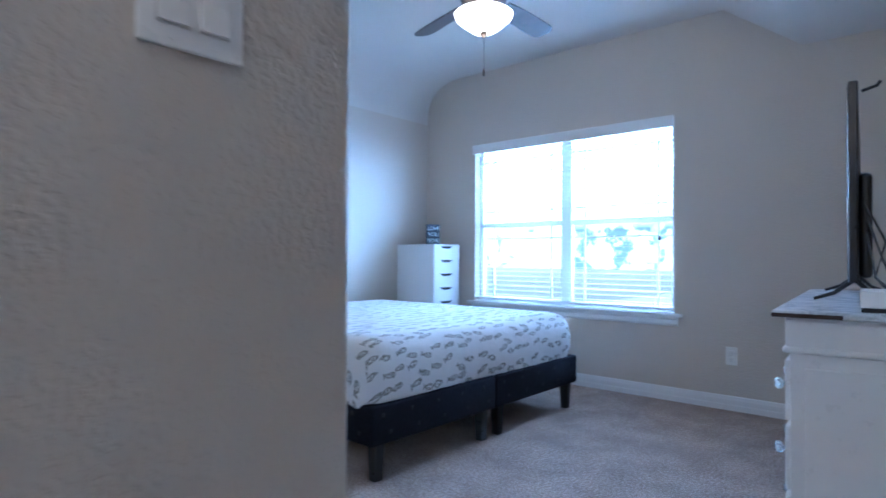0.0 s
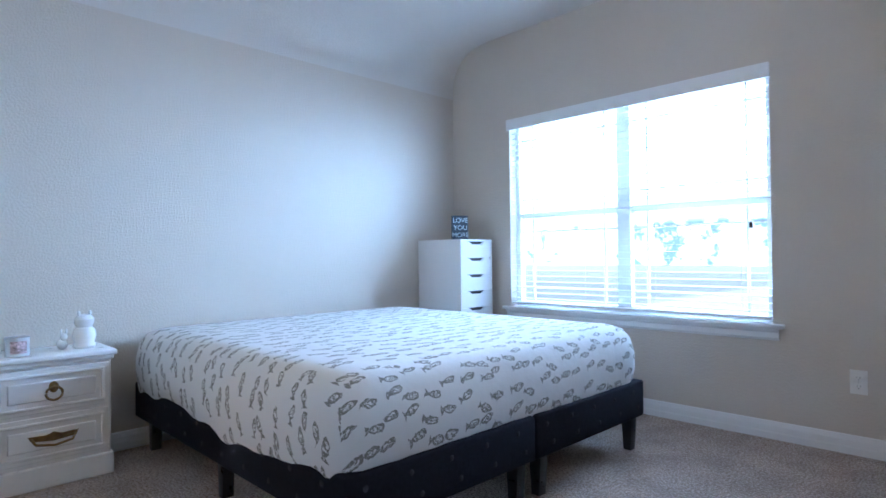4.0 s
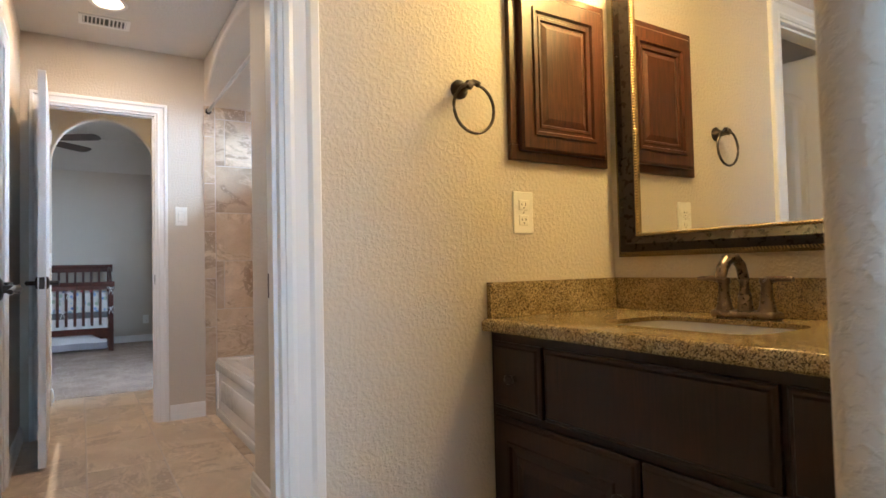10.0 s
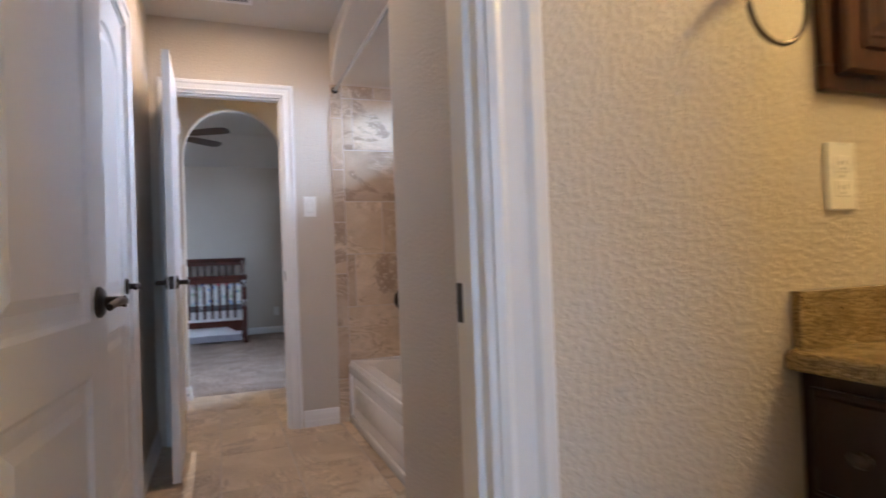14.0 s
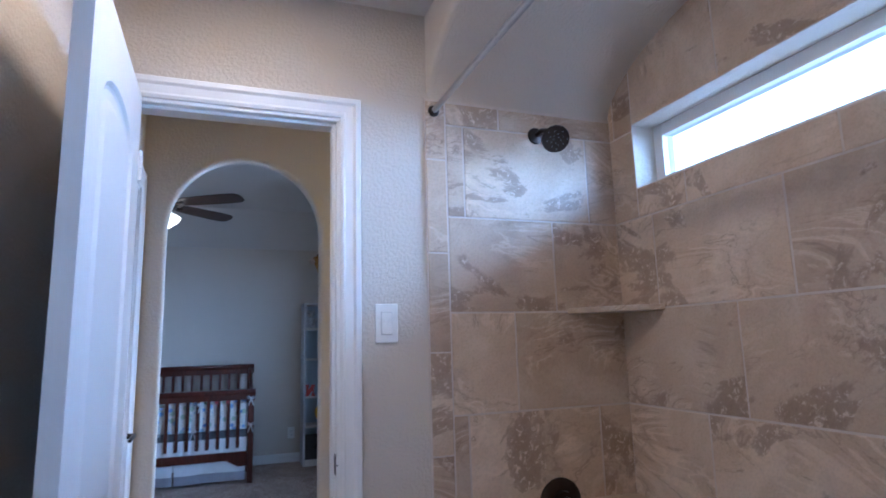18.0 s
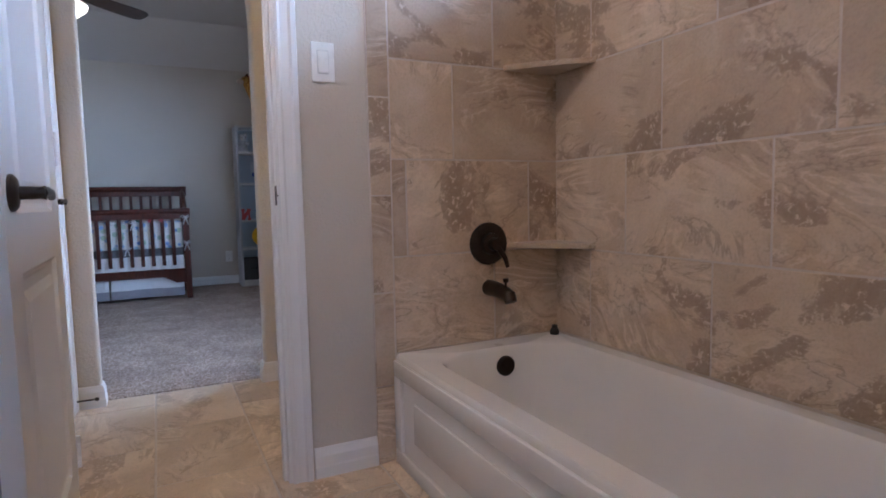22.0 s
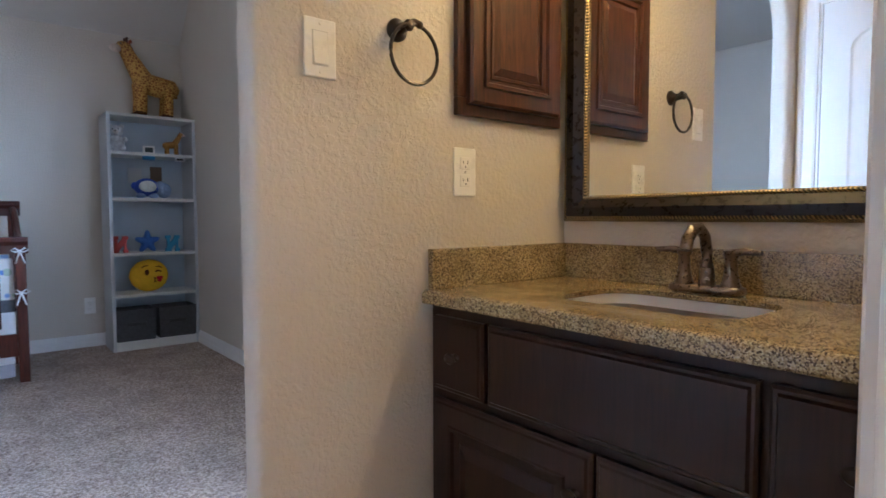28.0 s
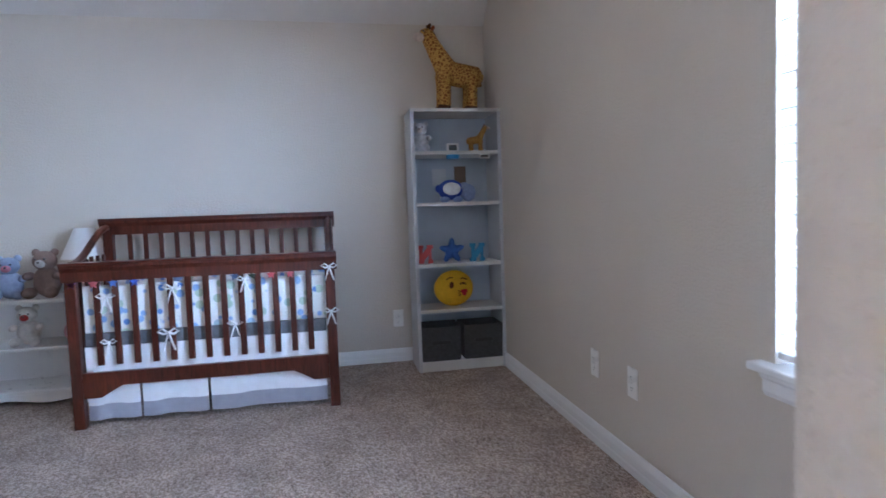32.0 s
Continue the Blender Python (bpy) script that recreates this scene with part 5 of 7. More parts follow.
BEDX0, BEDX1, BEDY0, BEDY1 = -3.905, -1.915, 2.525, 4.445
bed = thing("bed", "king bed with fish-print sheet on a dark tufted base", "bed", pose(0, 0, 0))
BEDFAB = plain("dark_navy_fabric", (0.010, 0.010, 0.017), 0.85, vary=0.2, scale=60, bumpy=0.5, bscale=500, spec=0.12)
BUTTON = plain("button_fabric", (0.010, 0.010, 0.014), 0.8)
BUTTON_MESH = {e: mesh_of(ball(B(), (0, 0, 0), 0.004 if e else 0.011, 0.011 if e else 0.004, 0.011, seg=8, rings=6), "button") for e in (True, False)}
for data in BUTTON_MESH.values():
    data.materials.append(BUTTON)
mattress(bed, BEDX0, BEDX1 + 0.015, BEDY0 - 0.03, BEDY1 + 0.01, 0.312, 0.668, sheet_print())
ym = (BEDY0 + BEDY1) / 2
for a, b in ((BEDY0 - 0.005, ym - 0.004), (ym + 0.004, BEDY1 + 0.005)):
    half = part("base_box", box(B(), BEDX0, a, 0.175, BEDX1 + 0.022, b, 0.365, 0.014, 3), BEDFAB, bed, "dark tufted fabric base box", smooth=True)
    spots = [(BEDX1 + 0.022, a + (b - a) * (k + 0.5 + 0.25 * (r - 0.5)) / 5, z, True) for r, z in ((0, 0.315), (1, 0.23)) for k in range(5)]
    if a < 3:
        spots += [(BEDX0 + 0.2 * (k + 0.5 + 0.25 * (r - 0.5)), a, z, False) for r, z in ((0, 0.315), (1, 0.23)) for k in range(10)]
    for px, py, pz, east in spots:
        ob = new("button", BUTTON_MESH[east])
        ob.parent, ob.location = half, (px, py, pz)
    for lx in (BEDX1 - 0.03, (BEDX0 + BEDX1) / 2, BEDX0 + 0.10):
        for ly in (a + 0.075, b - 0.075):
            bm = prism(B(), [(lx - 0.032, 0.177), (lx + 0.032, 0.177), (lx + 0.020, 0.0), (lx - 0.020, 0.0)], ly - 0.026, ly + 0.026, axis="y", bevel=0.003)
            part("leg", bm, BLACKPL, bed, smooth=True)


# nightstand
t = thing("nightstand", "white painted two-drawer nightstand with brass pulls", "nightstand", pose(-3.913, 1.825, 0))
w, d, h = 0.515, 0.33, 0.605
part("body", box(B(), 0, 0.018, 0.09, d - 0.012, w - 0.018, h - 0.03, 0.003), WHITEFURN, t)
part("top", box(B(), 0, -0.004, h - 0.026, d + 0.022, w + 0.004, h, 0.008, 3), WHITEFURN, t, smooth=True)
part("cornice", box(B(), 0, 0.008, h - 0.046, d + 0.006, w - 0.008, h - 0.026, 0.005), WHITEFURN, t)
part("plinth", box(B(), 0, 0.006, 0.0, d, w - 0.006, 0.105, 0.008), WHITEFURN, t)
for z0_, z1_, up in ((0.345, 0.545, True), (0.125, 0.328, False)):
    dr = part("drawer", box(B(), d - 0.013, 0.03, z0_, d - 0.002, w - 0.03, z1_, 0.003), WHITEFURN, t)
    bm = B()
    for a in ((0.05, z0_ + 0.02, w - 0.05, z0_ + 0.034), (0.05, z1_ - 0.034, w - 0.05, z1_ - 0.02), (0.05, z0_ + 0.034, 0.064, z1_ - 0.034), (w - 0.064, z0_ + 0.034, w - 0.05, z1_ - 0.034)):
        box(bm, d - 0.004, a[0], a[1], d + 0.008, a[2], a[3], 0.004)
    box(bm, d - 0.004, 0.085, z0_ + 0.055, d + 0.007, w - 0.085, z1_ - 0.055, 0.006)
    part("moulding", bm, WHITEFURN, dr)
    zc = (z0_ + z1_) / 2
    if up:
        bm = lathe(B(), [(0.020, 0.006), (0.020, 0.010), (0.008, 0.016), (0.006, 0.024), (0.0, 0.025)], (d, w / 2, zc + 0.015), "x", 16)
        for v in bm.verts:
            v.co.z = zc + 0.015 + (v.co.z - zc - 0.015) * 1.3
        tube(bm, [(d + 0.022, w / 2 + 0.032 * math.sin(2 * math.pi * k / 24), zc - 0.012 + 0.030 * math.cos(2 * math.pi * k / 24)) for k in range(24)], 0.0055, 8, closed=True)
    else:
        bm = prism(B(), [(w / 2 - 0.10, zc + 0.022), (w / 2 - 0.085, zc - 0.002), (w / 2, zc - 0.012), (w / 2 + 0.085, zc - 0.002), (w / 2 + 0.10, zc + 0.022), (w / 2 + 0.03, zc + 0.018), (w / 2, zc + 0.030), (w / 2 - 0.03, zc + 0.018)], d + 0.006, d + 0.010, axis="x")
        tube(bm, [(d + 0.012, w / 2 - 0.088, zc + 0.012), (d + 0.030, w / 2 - 0.07, zc - 0.014), (d + 0.034, w / 2, zc - 0.026), (d + 0.030, w / 2 + 0.07, zc - 0.014), (d + 0.012, w / 2 + 0.088, zc + 0.012)], 0.006, 8)
    part("pull", bm, BRASS, dr, "aged brass pull", smooth=True)
t = thing("candle_tin", "pale tin with a pictured label on the nightstand", "tin", pose(-3.67, 1.96, 0.606))
part("tin_body", lathe(B(), [(0.045, 0.0), (0.048, 0.004), (0.046, 0.01), (0.046, 0.075), (0.049, 0.080), (0.049, 0.086), (0.044, 0.087), (0.0, 0.083)], (0, 0, 0), "z", 24), plain("tin_grey", (0.55, 0.54, 0.54), 0.35, metal=0.3), t, smooth=True)
bm = B()
for k in range(7):
    a0, a1 = radians(-42 + 12 * k), radians(-30 + 12 * k)
    q = [(0.0467 * math.cos(a), 0.0467 * math.sin(a), z) for a, z in ((a0, 0.014), (a1, 0.014), (a1, 0.07), (a0, 0.07))]
    bm.faces.new([bm.verts.new(c) for c in q])
lab = plain("tin_label", (0.50, 0.36, 0.36), 0.6, vary=0.7, scale=60)
part("picture_label", bm, lab, t, "faded pinkish picture label")
CERAMIC = plain("white_ceramic", (0.80, 0.79, 0.77), 0.22, vary=0.02)
t = thing("figurine", "white ceramic owl figurine on the nightstand", "figurine", pose(-3.71, 2.235, 0.606))
bm = lathe(B(), [(0.044, 0.0), (0.050, 0.012), (0.044, 0.03), (0.052, 0.060), (0.046, 0.092), (0.034, 0.104), (0.042, 0.122), (0.044, 0.142), (0.030, 0.162), (0.0, 0.168)], (0, 0, 0), "z", 18)
for sd in (-1, 1):
    ball(bm, (0.026, sd * 0.014, 0.148), 0.010, seg=8, rings=6)
    ball(bm, (0.005, sd * 0.024, 0.172), 0.008, 0.008, 0.014, seg=8, rings=6)
part("body", bm, CERAMIC, t, smooth=True)
t = thing("figurine", "small white ceramic animal figurine on the nightstand", "figurine", pose(-3.73, 2.145, 0.606))
bm = ball(B(), (0, 0, 0.026), 0.030, 0.024, 0.026)
ball(bm, (0.016, 0.005, 0.062), 0.018, 0.017, 0.018)
for sd in (-1, 1):
    ball(bm, (0.014, 0.005 + sd * 0.011, 0.086), 0.005, 0.005, 0.016, seg=8, rings=6)
part("body", bm, CERAMIC, t, smooth=True)

# tall drawer unit and the sign on it
t = thing("drawer_unit", "tall narrow white drawer unit with cut-out pulls", "drawers", pose(-3.923, 4.655, 0))
w, d, h = 0.36, 0.48, 1.168
bm = B()
box(bm, 0, 0, 0.0, d - 0.018, w, h - 0.016, 0.001)
part("carcass", bm, LAMINATE, t)
part("top", box(B(), 0, 0, h - 0.016, d, w, h, 0.001), LAMINATE, t)
for sd in (0.0, w - 0.016):
    part("side", box(B(), d - 0.018, sd, 0, d, sd + 0.016, h - 0.016, 0.001), LAMINATE, t)
nz = 9
pitch = (h - 0.016) / nz
for k in range(nz):
    z0_, z1_ = k * pitch + 0.002, (k + 1) * pitch - 0.003
    pts = [(0.018, z0_), (w - 0.018, z0_), (w - 0.018, z1_), (w / 2 + 0.085, z1_), (w / 2 + 0.055, z1_ - 0.020), (w / 2 - 0.055, z1_ - 0.020), (w / 2 - 0.085, z1_), (0.018, z1_)]
    part("drawer", prism(B(), pts, d - 0.016, d, axis="x"), LAMINATE, t)
    # thin dark sheet paints the shade seen through the cut-out pull
    part("pull_recess", box(B(), d - 0.0175, w / 2 - 0.09, z1_ - 0.03, d - 0.0168, w / 2 + 0.09, z1_ + 0.003), DARKSLOT, t)
t = thing("box_sign", "small dark wooden sign reading LOVE YOU MORE", "sign", pose(-3.59, 4.80, 1.169, 0, 0, 62))
SIGN = plain("sign_slate", (0.025, 0.035, 0.05), 0.7, vary=0.3, scale=30)
part("board", box(B(), -0.065, -0.018, 0, 0.065, 0.018, 0.19, 0.002), SIGN, t)
SIGNT = plain("sign_letters", (0.55, 0.62, 0.66), 0.7, vary=0.1)
for row, word in enumerate(("LOVE", "YOU", "MORE")):
    cu = bpy.data.curves.new("letters", "FONT")
    cu.body, cu.size, cu.align_x, cu.extrude = word, 0.053, "CENTER", 0.0008
    cu.materials.append(SIGNT)
    ob = new("letters", cu)
    ob.parent = t
    ob.matrix_local = Matrix.Translation((0, -0.0185, 0.135 - 0.058 * row)) @ Matrix.Rotation(radians(90), 4, "X")


# ceiling fan
def ceiling_fan(x, y, ztop, zblade, turn, label):
    t = thing("ceiling_fan", label, "ceiling fan", pose(x, y, 0, 0, 0, turn))
    part("canopy", lathe(B(), [(0.0, ztop), (0.068, ztop), (0.066, ztop - 0.02), (0.03, ztop - 0.06), (0.012, ztop - 0.065)], (0, 0, 0), "z", 24), BRONZE, t, smooth=True)
    part("down_rod", tube(B(), [(0, 0, zblade + 0.05), (0, 0, ztop - 0.05)], 0.011, 12), BRONZE, t, smooth=True)
    part("motor_housing", lathe(B(), [(0.02, zblade + 0.10), (0.06, zblade + 0.085), (0.125, zblade + 0.045), (0.135, zblade + 0.01), (0.12, zblade - 0.03), (0.075, zblade - 0.05), (0.07, zblade - 0.075), (0.0, zblade - 0.078)], (0, 0, 0), "z", 30), BRONZE, t, smooth=True)
    for k in range(5):
        rot = Matrix.Rotation(radians(72 * k), 4, "Z")
        bm = B()
        tube(bm, [(0.10, 0, zblade), (0.15, 0.012, zblade - 0.006), (0.20, 0.0, zblade)], 0.008, 8)
        tube(bm, [(0.10, 0, zblade), (0.15, -0.012, zblade - 0.006), (0.20, 0.0, zblade)], 0.008, 8)
        bmesh.ops.transform(bm, matrix=rot, verts=bm.verts)
        part("blade_iron", bm, BRONZE, t, smooth=True)
        out_ = [(0.18, -0.05), (0.30, -0.062), (0.52, -0.070), (0.62, -0.066), (0.655, -0.045), (0.665, 0.0), (0.655, 0.045), (0.62, 0.066), (0.52, 0.070), (0.30, 0.062), (0.18, 0.05)]
        bm = prism(B(), out_, -0.003, 0.003, axis="z")
        bmesh.ops.transform(bm, matrix=rot @ Matrix.Translation((0, 0, zblade + 0.004)) @ Matrix.Rotation(radians(-13), 4, "X"), verts=bm.verts)
        part("blade", bm, FANWOOD, t, "dark wood fan blade")
    part("light_bowl", lathe(B(), [(0.062, zblade - 0.076), (0.135, zblade - 0.082), (0.155, zblade - 0.097), (0.145, zblade - 0.122), (0.092, zblade - 0.165), (0.055, zblade - 0.19), (0.0, zblade - 0.193)], (0, 0, 0), "z", 28), FANGLOW, t, "lit frosted glass bowl", smooth=True)
    part("finial", lathe(B(), [(0.022, zblade - 0.19), (0.02, zblade - 0.205), (0.008, zblade - 0.215), (0.0, zblade - 0.222)], (0, 0, 0), "z", 14), BRONZE, t, smooth=True)
    for dx, ln in ((0.0, 0.17),):
        bm = tube(B(), [(dx, 0.01, zblade - 0.21), (dx, 0.01, zblade - 0.21 - ln)], 0.0015, 6)
        lathe(bm, [(0.005, zblade - 0.21 - ln - 0.04), (0.007, zblade - 0.21 - ln - 0.01), (0.0, zblade - 0.21 - ln)], (dx, 0.01, 0), "z", 10)
        part("pull_chain", bm, BRONZE, t)
    lamp("fan_bulb", "POINT", Matrix.Translation((x, y, zblade - 0.30)), 9, (1.0, 0.72, 0.44), radius=0.09)


ceiling_fan(-1.76, 3.17, 2.80, 2.43, 20, "dark five-blade ceiling fan with a lit glass bowl")
ceiling_fan(-2.02, -5.30, 2.80, 2.34, 6, "dark five-blade ceiling fan with a lit glass bowl")

# dresser: turned a little from the wall
DM = pose(-0.312, 2.825, 0, 0, 0, 5.0)
t = thing("dresser", "worn white painted dresser with crystal knobs", "dresser", DM)
L, d, h = 1.53, 0.53, 0.89
MARBLE, mnt, mpp = material("marble_paper", 0.35)
mv = coords(mnt)
mnt.links.new(ramp(mnt, noise_tex(mnt, mv, 7.0, 8, 0.6, 2.2), [(0.40, (0.36, 0.38, 0.42)), (0.52, (0.70, 0.70, 0.72)), (0.7, (0.76, 0.76, 0.77))]), mpp.inputs["Base Color"])
part("body", box(B(), 0.02, 0.015, 0.06, d - 0.005, L - 0.015, h - 0.12, 0.004), WHITEFURN, t)
part("frieze", box(B(), 0.008, 0.006, h - 0.125, d, L - 0.006, h - 0.02, 0.006), WHITEFURN, t)
part("bead", box(B(), 0.0, 0.0, h - 0.135, d, L, h - 0.115, 0.008, 3), WHITEFURN, t, smooth=True)
part("top", box(B(), -0.025, -0.03, h - 0.022, d, L + 0.03, h, 0.005), MARBLE, t, "marble-patterned paper on the top")
part("chipped_edge", box(B(), -0.0262, -0.0312, h - 0.021, 0.16, -0.0285, h - 0.008), plain("bare_wood_chip", (0.05, 0.03, 0.025), 0.8), t, "dark chipped strip along the edge")
part("plinth", box(B(), 0.012, 0.008, 0.0, d - 0.005, L - 0.008, 0.07, 0.006), WHITEFURN, t)
part("side_panel", box(B(), 0.06, 0.009, 0.12, d - 0.06, 0.018, h - 0.18, 0.004), WHITEFURN, t)
CRYSTAL, _, cp_ = material("crystal", 0.03)
cp_.inputs["Transmission Weight"].default_value = 0.8
cp_.inputs["Base Color"].default_value = (0.8, 0.88, 0.95, 1)
for c in range(3):
    for r, (z0_, z1_) in enumerate(((0.095, 0.30), (0.315, 0.52), (0.535, 0.73))):
        y0_ = 0.03 + c * (L - 0.06) / 3 + 0.008
        y1_ = 0.03 + (c + 1) * (L - 0.06) / 3 - 0.008
        dr = part("drawer", box(B(), 0.004, y0_, z0_, 0.022, y1_, z1_, 0.006), WHITEFURN, t)
        for f in (0.22, 0.78):
            part("crystal_knob", lathe(B(), [(0.007, 0.004), (0.007, -0.010), (0.019, -0.017), (0.021, -0.026), (0.013, -0.036), (0.0, -0.038)], (0, y0_ + f * (y1_ - y0_), (z0_ + z1_) / 2), "x", 8), CRYSTAL, dr, "faceted clear crystal knob")
# television on two splayed feet
t = thing("television", "black flat-screen television on splayed feet", "television", DM @ pose(0.175, 0.42, 0.89))
part("cabinet", box(B(), -0.012, 0, 0.075, 0.02, 1.18, 0.80, 0.006), BLACKPL, t)
part("screen", box(B(), -0.0145, 0.012, 0.092, -0.0115, 1.168, 0.788), SCREEN, t, "dark glossy screen")
part("rear_housing", box(B(), 0.02, 0.10, 0.09, 0.06, 1.0, 0.48, 0.015), BLACKPL, t)
for yy in (0.16, 0.94):
    for sx in (-1, 1):
        part("foot", tube(B(), [(0.005, yy, 0.085), (sx * 0.06, yy, 0.03), (sx * 0.125, yy, 0.006)], [0.010, 0.008, 0.006], 8), BLACKPL, t, smooth=True)
bm = tube(B(), [(0.03, 0.05, 0.77), (0.075, 0.06, 0.785), (0.085, 0.06, 0.80)], 0.006, 8)
part("clip", bm, BLACKPL, t)
# dresser mirror
t = thing("dresser_mirror", "white arch-topped dresser mirror behind the television", "mirror", pose(0.165, 3.27, 0.89, 0, 1.0, 9.0))
def arch_frame(grow):
    a, b, z1_ = 0.0 + grow, 0.93 - grow, 1.13 - grow
    rr = 0.27 - grow * 0.6
    pts_ = [(a, grow * 1.0), (b, grow * 1.0), (b, z1_ - rr)]
    pts_ += [(b - rr + rr * math.cos(radians(15 * k)), z1_ - rr + rr * math.sin(radians(15 * k))) for k in range(1, 7)]
    pts_ += [(a + rr + rr * math.cos(radians(90 + 15 * k)), z1_ - rr + rr * math.sin(radians(90 + 15 * k))) for k in range(0, 6)]
    pts_ += [(a, z1_ - rr)]
    return pts_


bm = B()
rings = []
for grow, out_ in ((0.0, 0.02), (0.0, -0.012), (0.012, -0.026), (0.05, -0.024), (0.075, -0.010), (0.075, 0.02)):
    rings.append([bm.verts.new((out_, p[0], p[1])) for p in arch_frame(grow)])
for p, q in zip(rings, rings[1:] + rings[:1]):
    for k in range(len(p)):
        bm.faces.new((p[k], p[(k + 1) % len(p)], q[(k + 1) % len(p)], q[k]))
bmesh.ops.recalc_face_normals(bm, faces=bm.faces)
part("frame", bm, WHITEFURN, t, smooth=True)
part("mirror_glass", prism(B(), arch_frame(0.07), 0.004, 0.008, axis="x"), MIRROR, t, "clear mirror glass")
part("back_board", prism(B(), arch_frame(0.012), 0.021, 0.030, axis="x"), plain("brown_board", (0.10, 0.045, 0.025), 0.7), t, "brown board behind the frame")
for z in (0.14, 0.27, 0.48):
    part("bracket", box(B(), -0.02, -0.012, z, 0.03, 0.002, z + 0.03, 0.002), BLACKPL, t)
# game console
t = thing("game_console", "white slim game console on the dresser", "game console", DM @ pose(0.20, 0.035, 0.89))
part("upper_shell", box(B(), 0, 0, 0.014, 0.285, 0.225, 0.064, 0.003), LAMINATE, t)
part("lower_shell", box(B(), 0.003, 0.003, 0.0, 0.282, 0.222, 0.014, 0.002), BLACKPL, t, "black lower shell")
bm = B()
for i in range(24):
    for j in range(6):
        box(bm, 0.085 + i * 0.008, -0.0008, 0.022 + j * 0.0065, 0.0885 + i * 0.008, 0.001, 0.0255 + j * 0.0065)
part("vent_holes", bm, DARKSLOT, t, "rows of small dark vent holes")
part("disc_slot", box(B(), -0.0006, 0.05, 0.042, 0.001, 0.17, 0.045), DARKSLOT, t)
for k, pts in enumerate(([(0.22, 0.34, 0.30), (0.26, 0.30, 0.16), (0.31, 0.27, 0.02), (0.36, 0.30, 0.008)], [(0.22, 0.36, 0.26), (0.24, 0.30, 0.10), (0.33, 0.26, 0.006), (0.40, 0.20, 0.006)], [(0.21, 0.38, 0.36), (0.27, 0.36, 0.22), (0.24, 0.33, 0.10), (0.30, 0.40, 0.02)])):
    t = thing("power_cable", "black cable hanging behind the television", "cable", DM @ pose(0, 0, 0.89))
    part("cord", tube(B(), [(a, b, max(c, 0.005)) for a, b, c in pts], 0.004, 8), BLACKPL, t, smooth=True)
t = thing("candle_jar", "green glass jar on the dresser by the mirror", "jar", DM @ pose(0.335, 0.93, 0.89))
part("jar", lathe(B(), [(0.04, 0.0), (0.044, 0.02), (0.043, 0.10), (0.03, 0.125), (0.0, 0.126)], (0, 0, 0), "z", 18), plain("green_glass", (0.12, 0.16, 0.07), 0.2), t, smooth=True)
t = thing("wooden_box", "small orange-brown wooden box on the dresser", "box", DM @ pose(0.30, 1.10, 0.89))
part("box_body", box(B(), 0, 0, 0, 0.11, 0.12, 0.19, 0.003), plain("orange_wood", (0.34, 0.16, 0.06), 0.5, vary=0.2), t)


# ---- nursery things ----
CX0, CX1, CYF, CYB = -2.785, -1.405, -6.835, -7.46
t = thing("crib", "cherry wood crib with slatted rails and a moulded top", "crib", pose(0, 0, 0))
for x, nm in ((CX0, "post"), (CX1 - 0.055, "post")):
    part(nm, box(B(), x, CYF - 0.056, 0, x + 0.055, CYF - 0.004, 0.86, 0.006), CRIBWOOD, t)
    part(nm, box(B(), x, CYB + 0.004, 0, x + 0.055, CYB + 0.056, 1.03, 0.006), CRIBWOOD, t)


def crib_rail(x0_, x1_, y, z, deep):
    """A moulded top rail with a stepped crown."""
    prof_ = [(-0.03, 0), (0.03, 0), (0.03, 0.05), (0.037, 0.062), (0.044, 0.072), (0.044, 0.085), (0.050, 0.09), (0.050, 0.10), (-0.050, 0.10), (-0.050, 0.09), (-0.044, 0.085), (-0.044, 0.072), (-0.037, 0.062), (-0.03, 0.05)]
    return prism(B(), [(y + a, z + b) for a, b in prof_], x0_, x1_, axis="x", bevel=0.002)


part("front_top_rail", crib_rail(CX0 - 0.012, CX1 + 0.012, CYF - 0.03, 0.785, 0), CRIBWOOD, t)
part("back_top_rail", crib_rail(CX0 - 0.012, CX1 + 0.012, CYB + 0.03, 1.012, 0), CRIBWOOD, t)
part("back_lower_rail", box(B(), CX0 + 0.05, CYB + 0.015, 0.80, CX1 - 0.05, CYB + 0.04, 0.85, 0.004), CRIBWOOD, t)
pts = [(CX0 + 0.05, 0.30), (CX1 - 0.05, 0.30), (CX1 - 0.05, 0.165), (CX1 - 0.14, 0.165), (CX1 - 0.20, 0.20), (CX1 - 0.25, 0.225), (CX0 + 0.25, 0.225), (CX0 + 0.20, 0.20), (CX0 + 0.14, 0.165), (CX0 + 0.05, 0.165)]
part("front_lower_rail", prism(B(), pts, CYF - 0.042, CYF - 0.014, axis="y"), CRIBWOOD, t)
part("back_bottom_rail", box(B(), CX0 + 0.05, CYB + 0.015, 0.22, CX1 - 0.05, CYB + 0.04, 0.34, 0.004), CRIBWOOD, t)
slat = mesh_of(box(B(), -0.016, -0.007, 0.335, 0.016, 0.007, 0.805, 0.003), "slat")
slat.materials.append(CRIBWOOD)
slat2 = mesh_of(box(B(), -0.014, -0.006, 0.845, 0.014, 0.006, 1.02, 0.003), "slat")
slat2.materials.append(CRIBWOOD)
for k in range(13):
    x = CX0 + 0.055 + (CX1 - CX0 - 0.11) * (k + 1) / 14
    for data, y in ((slat, CYF - 0.028), (slat2, CYB + 0.028)):
        ob = new("slat", data)
        ob.parent, ob.location = t, (x, y, 0)
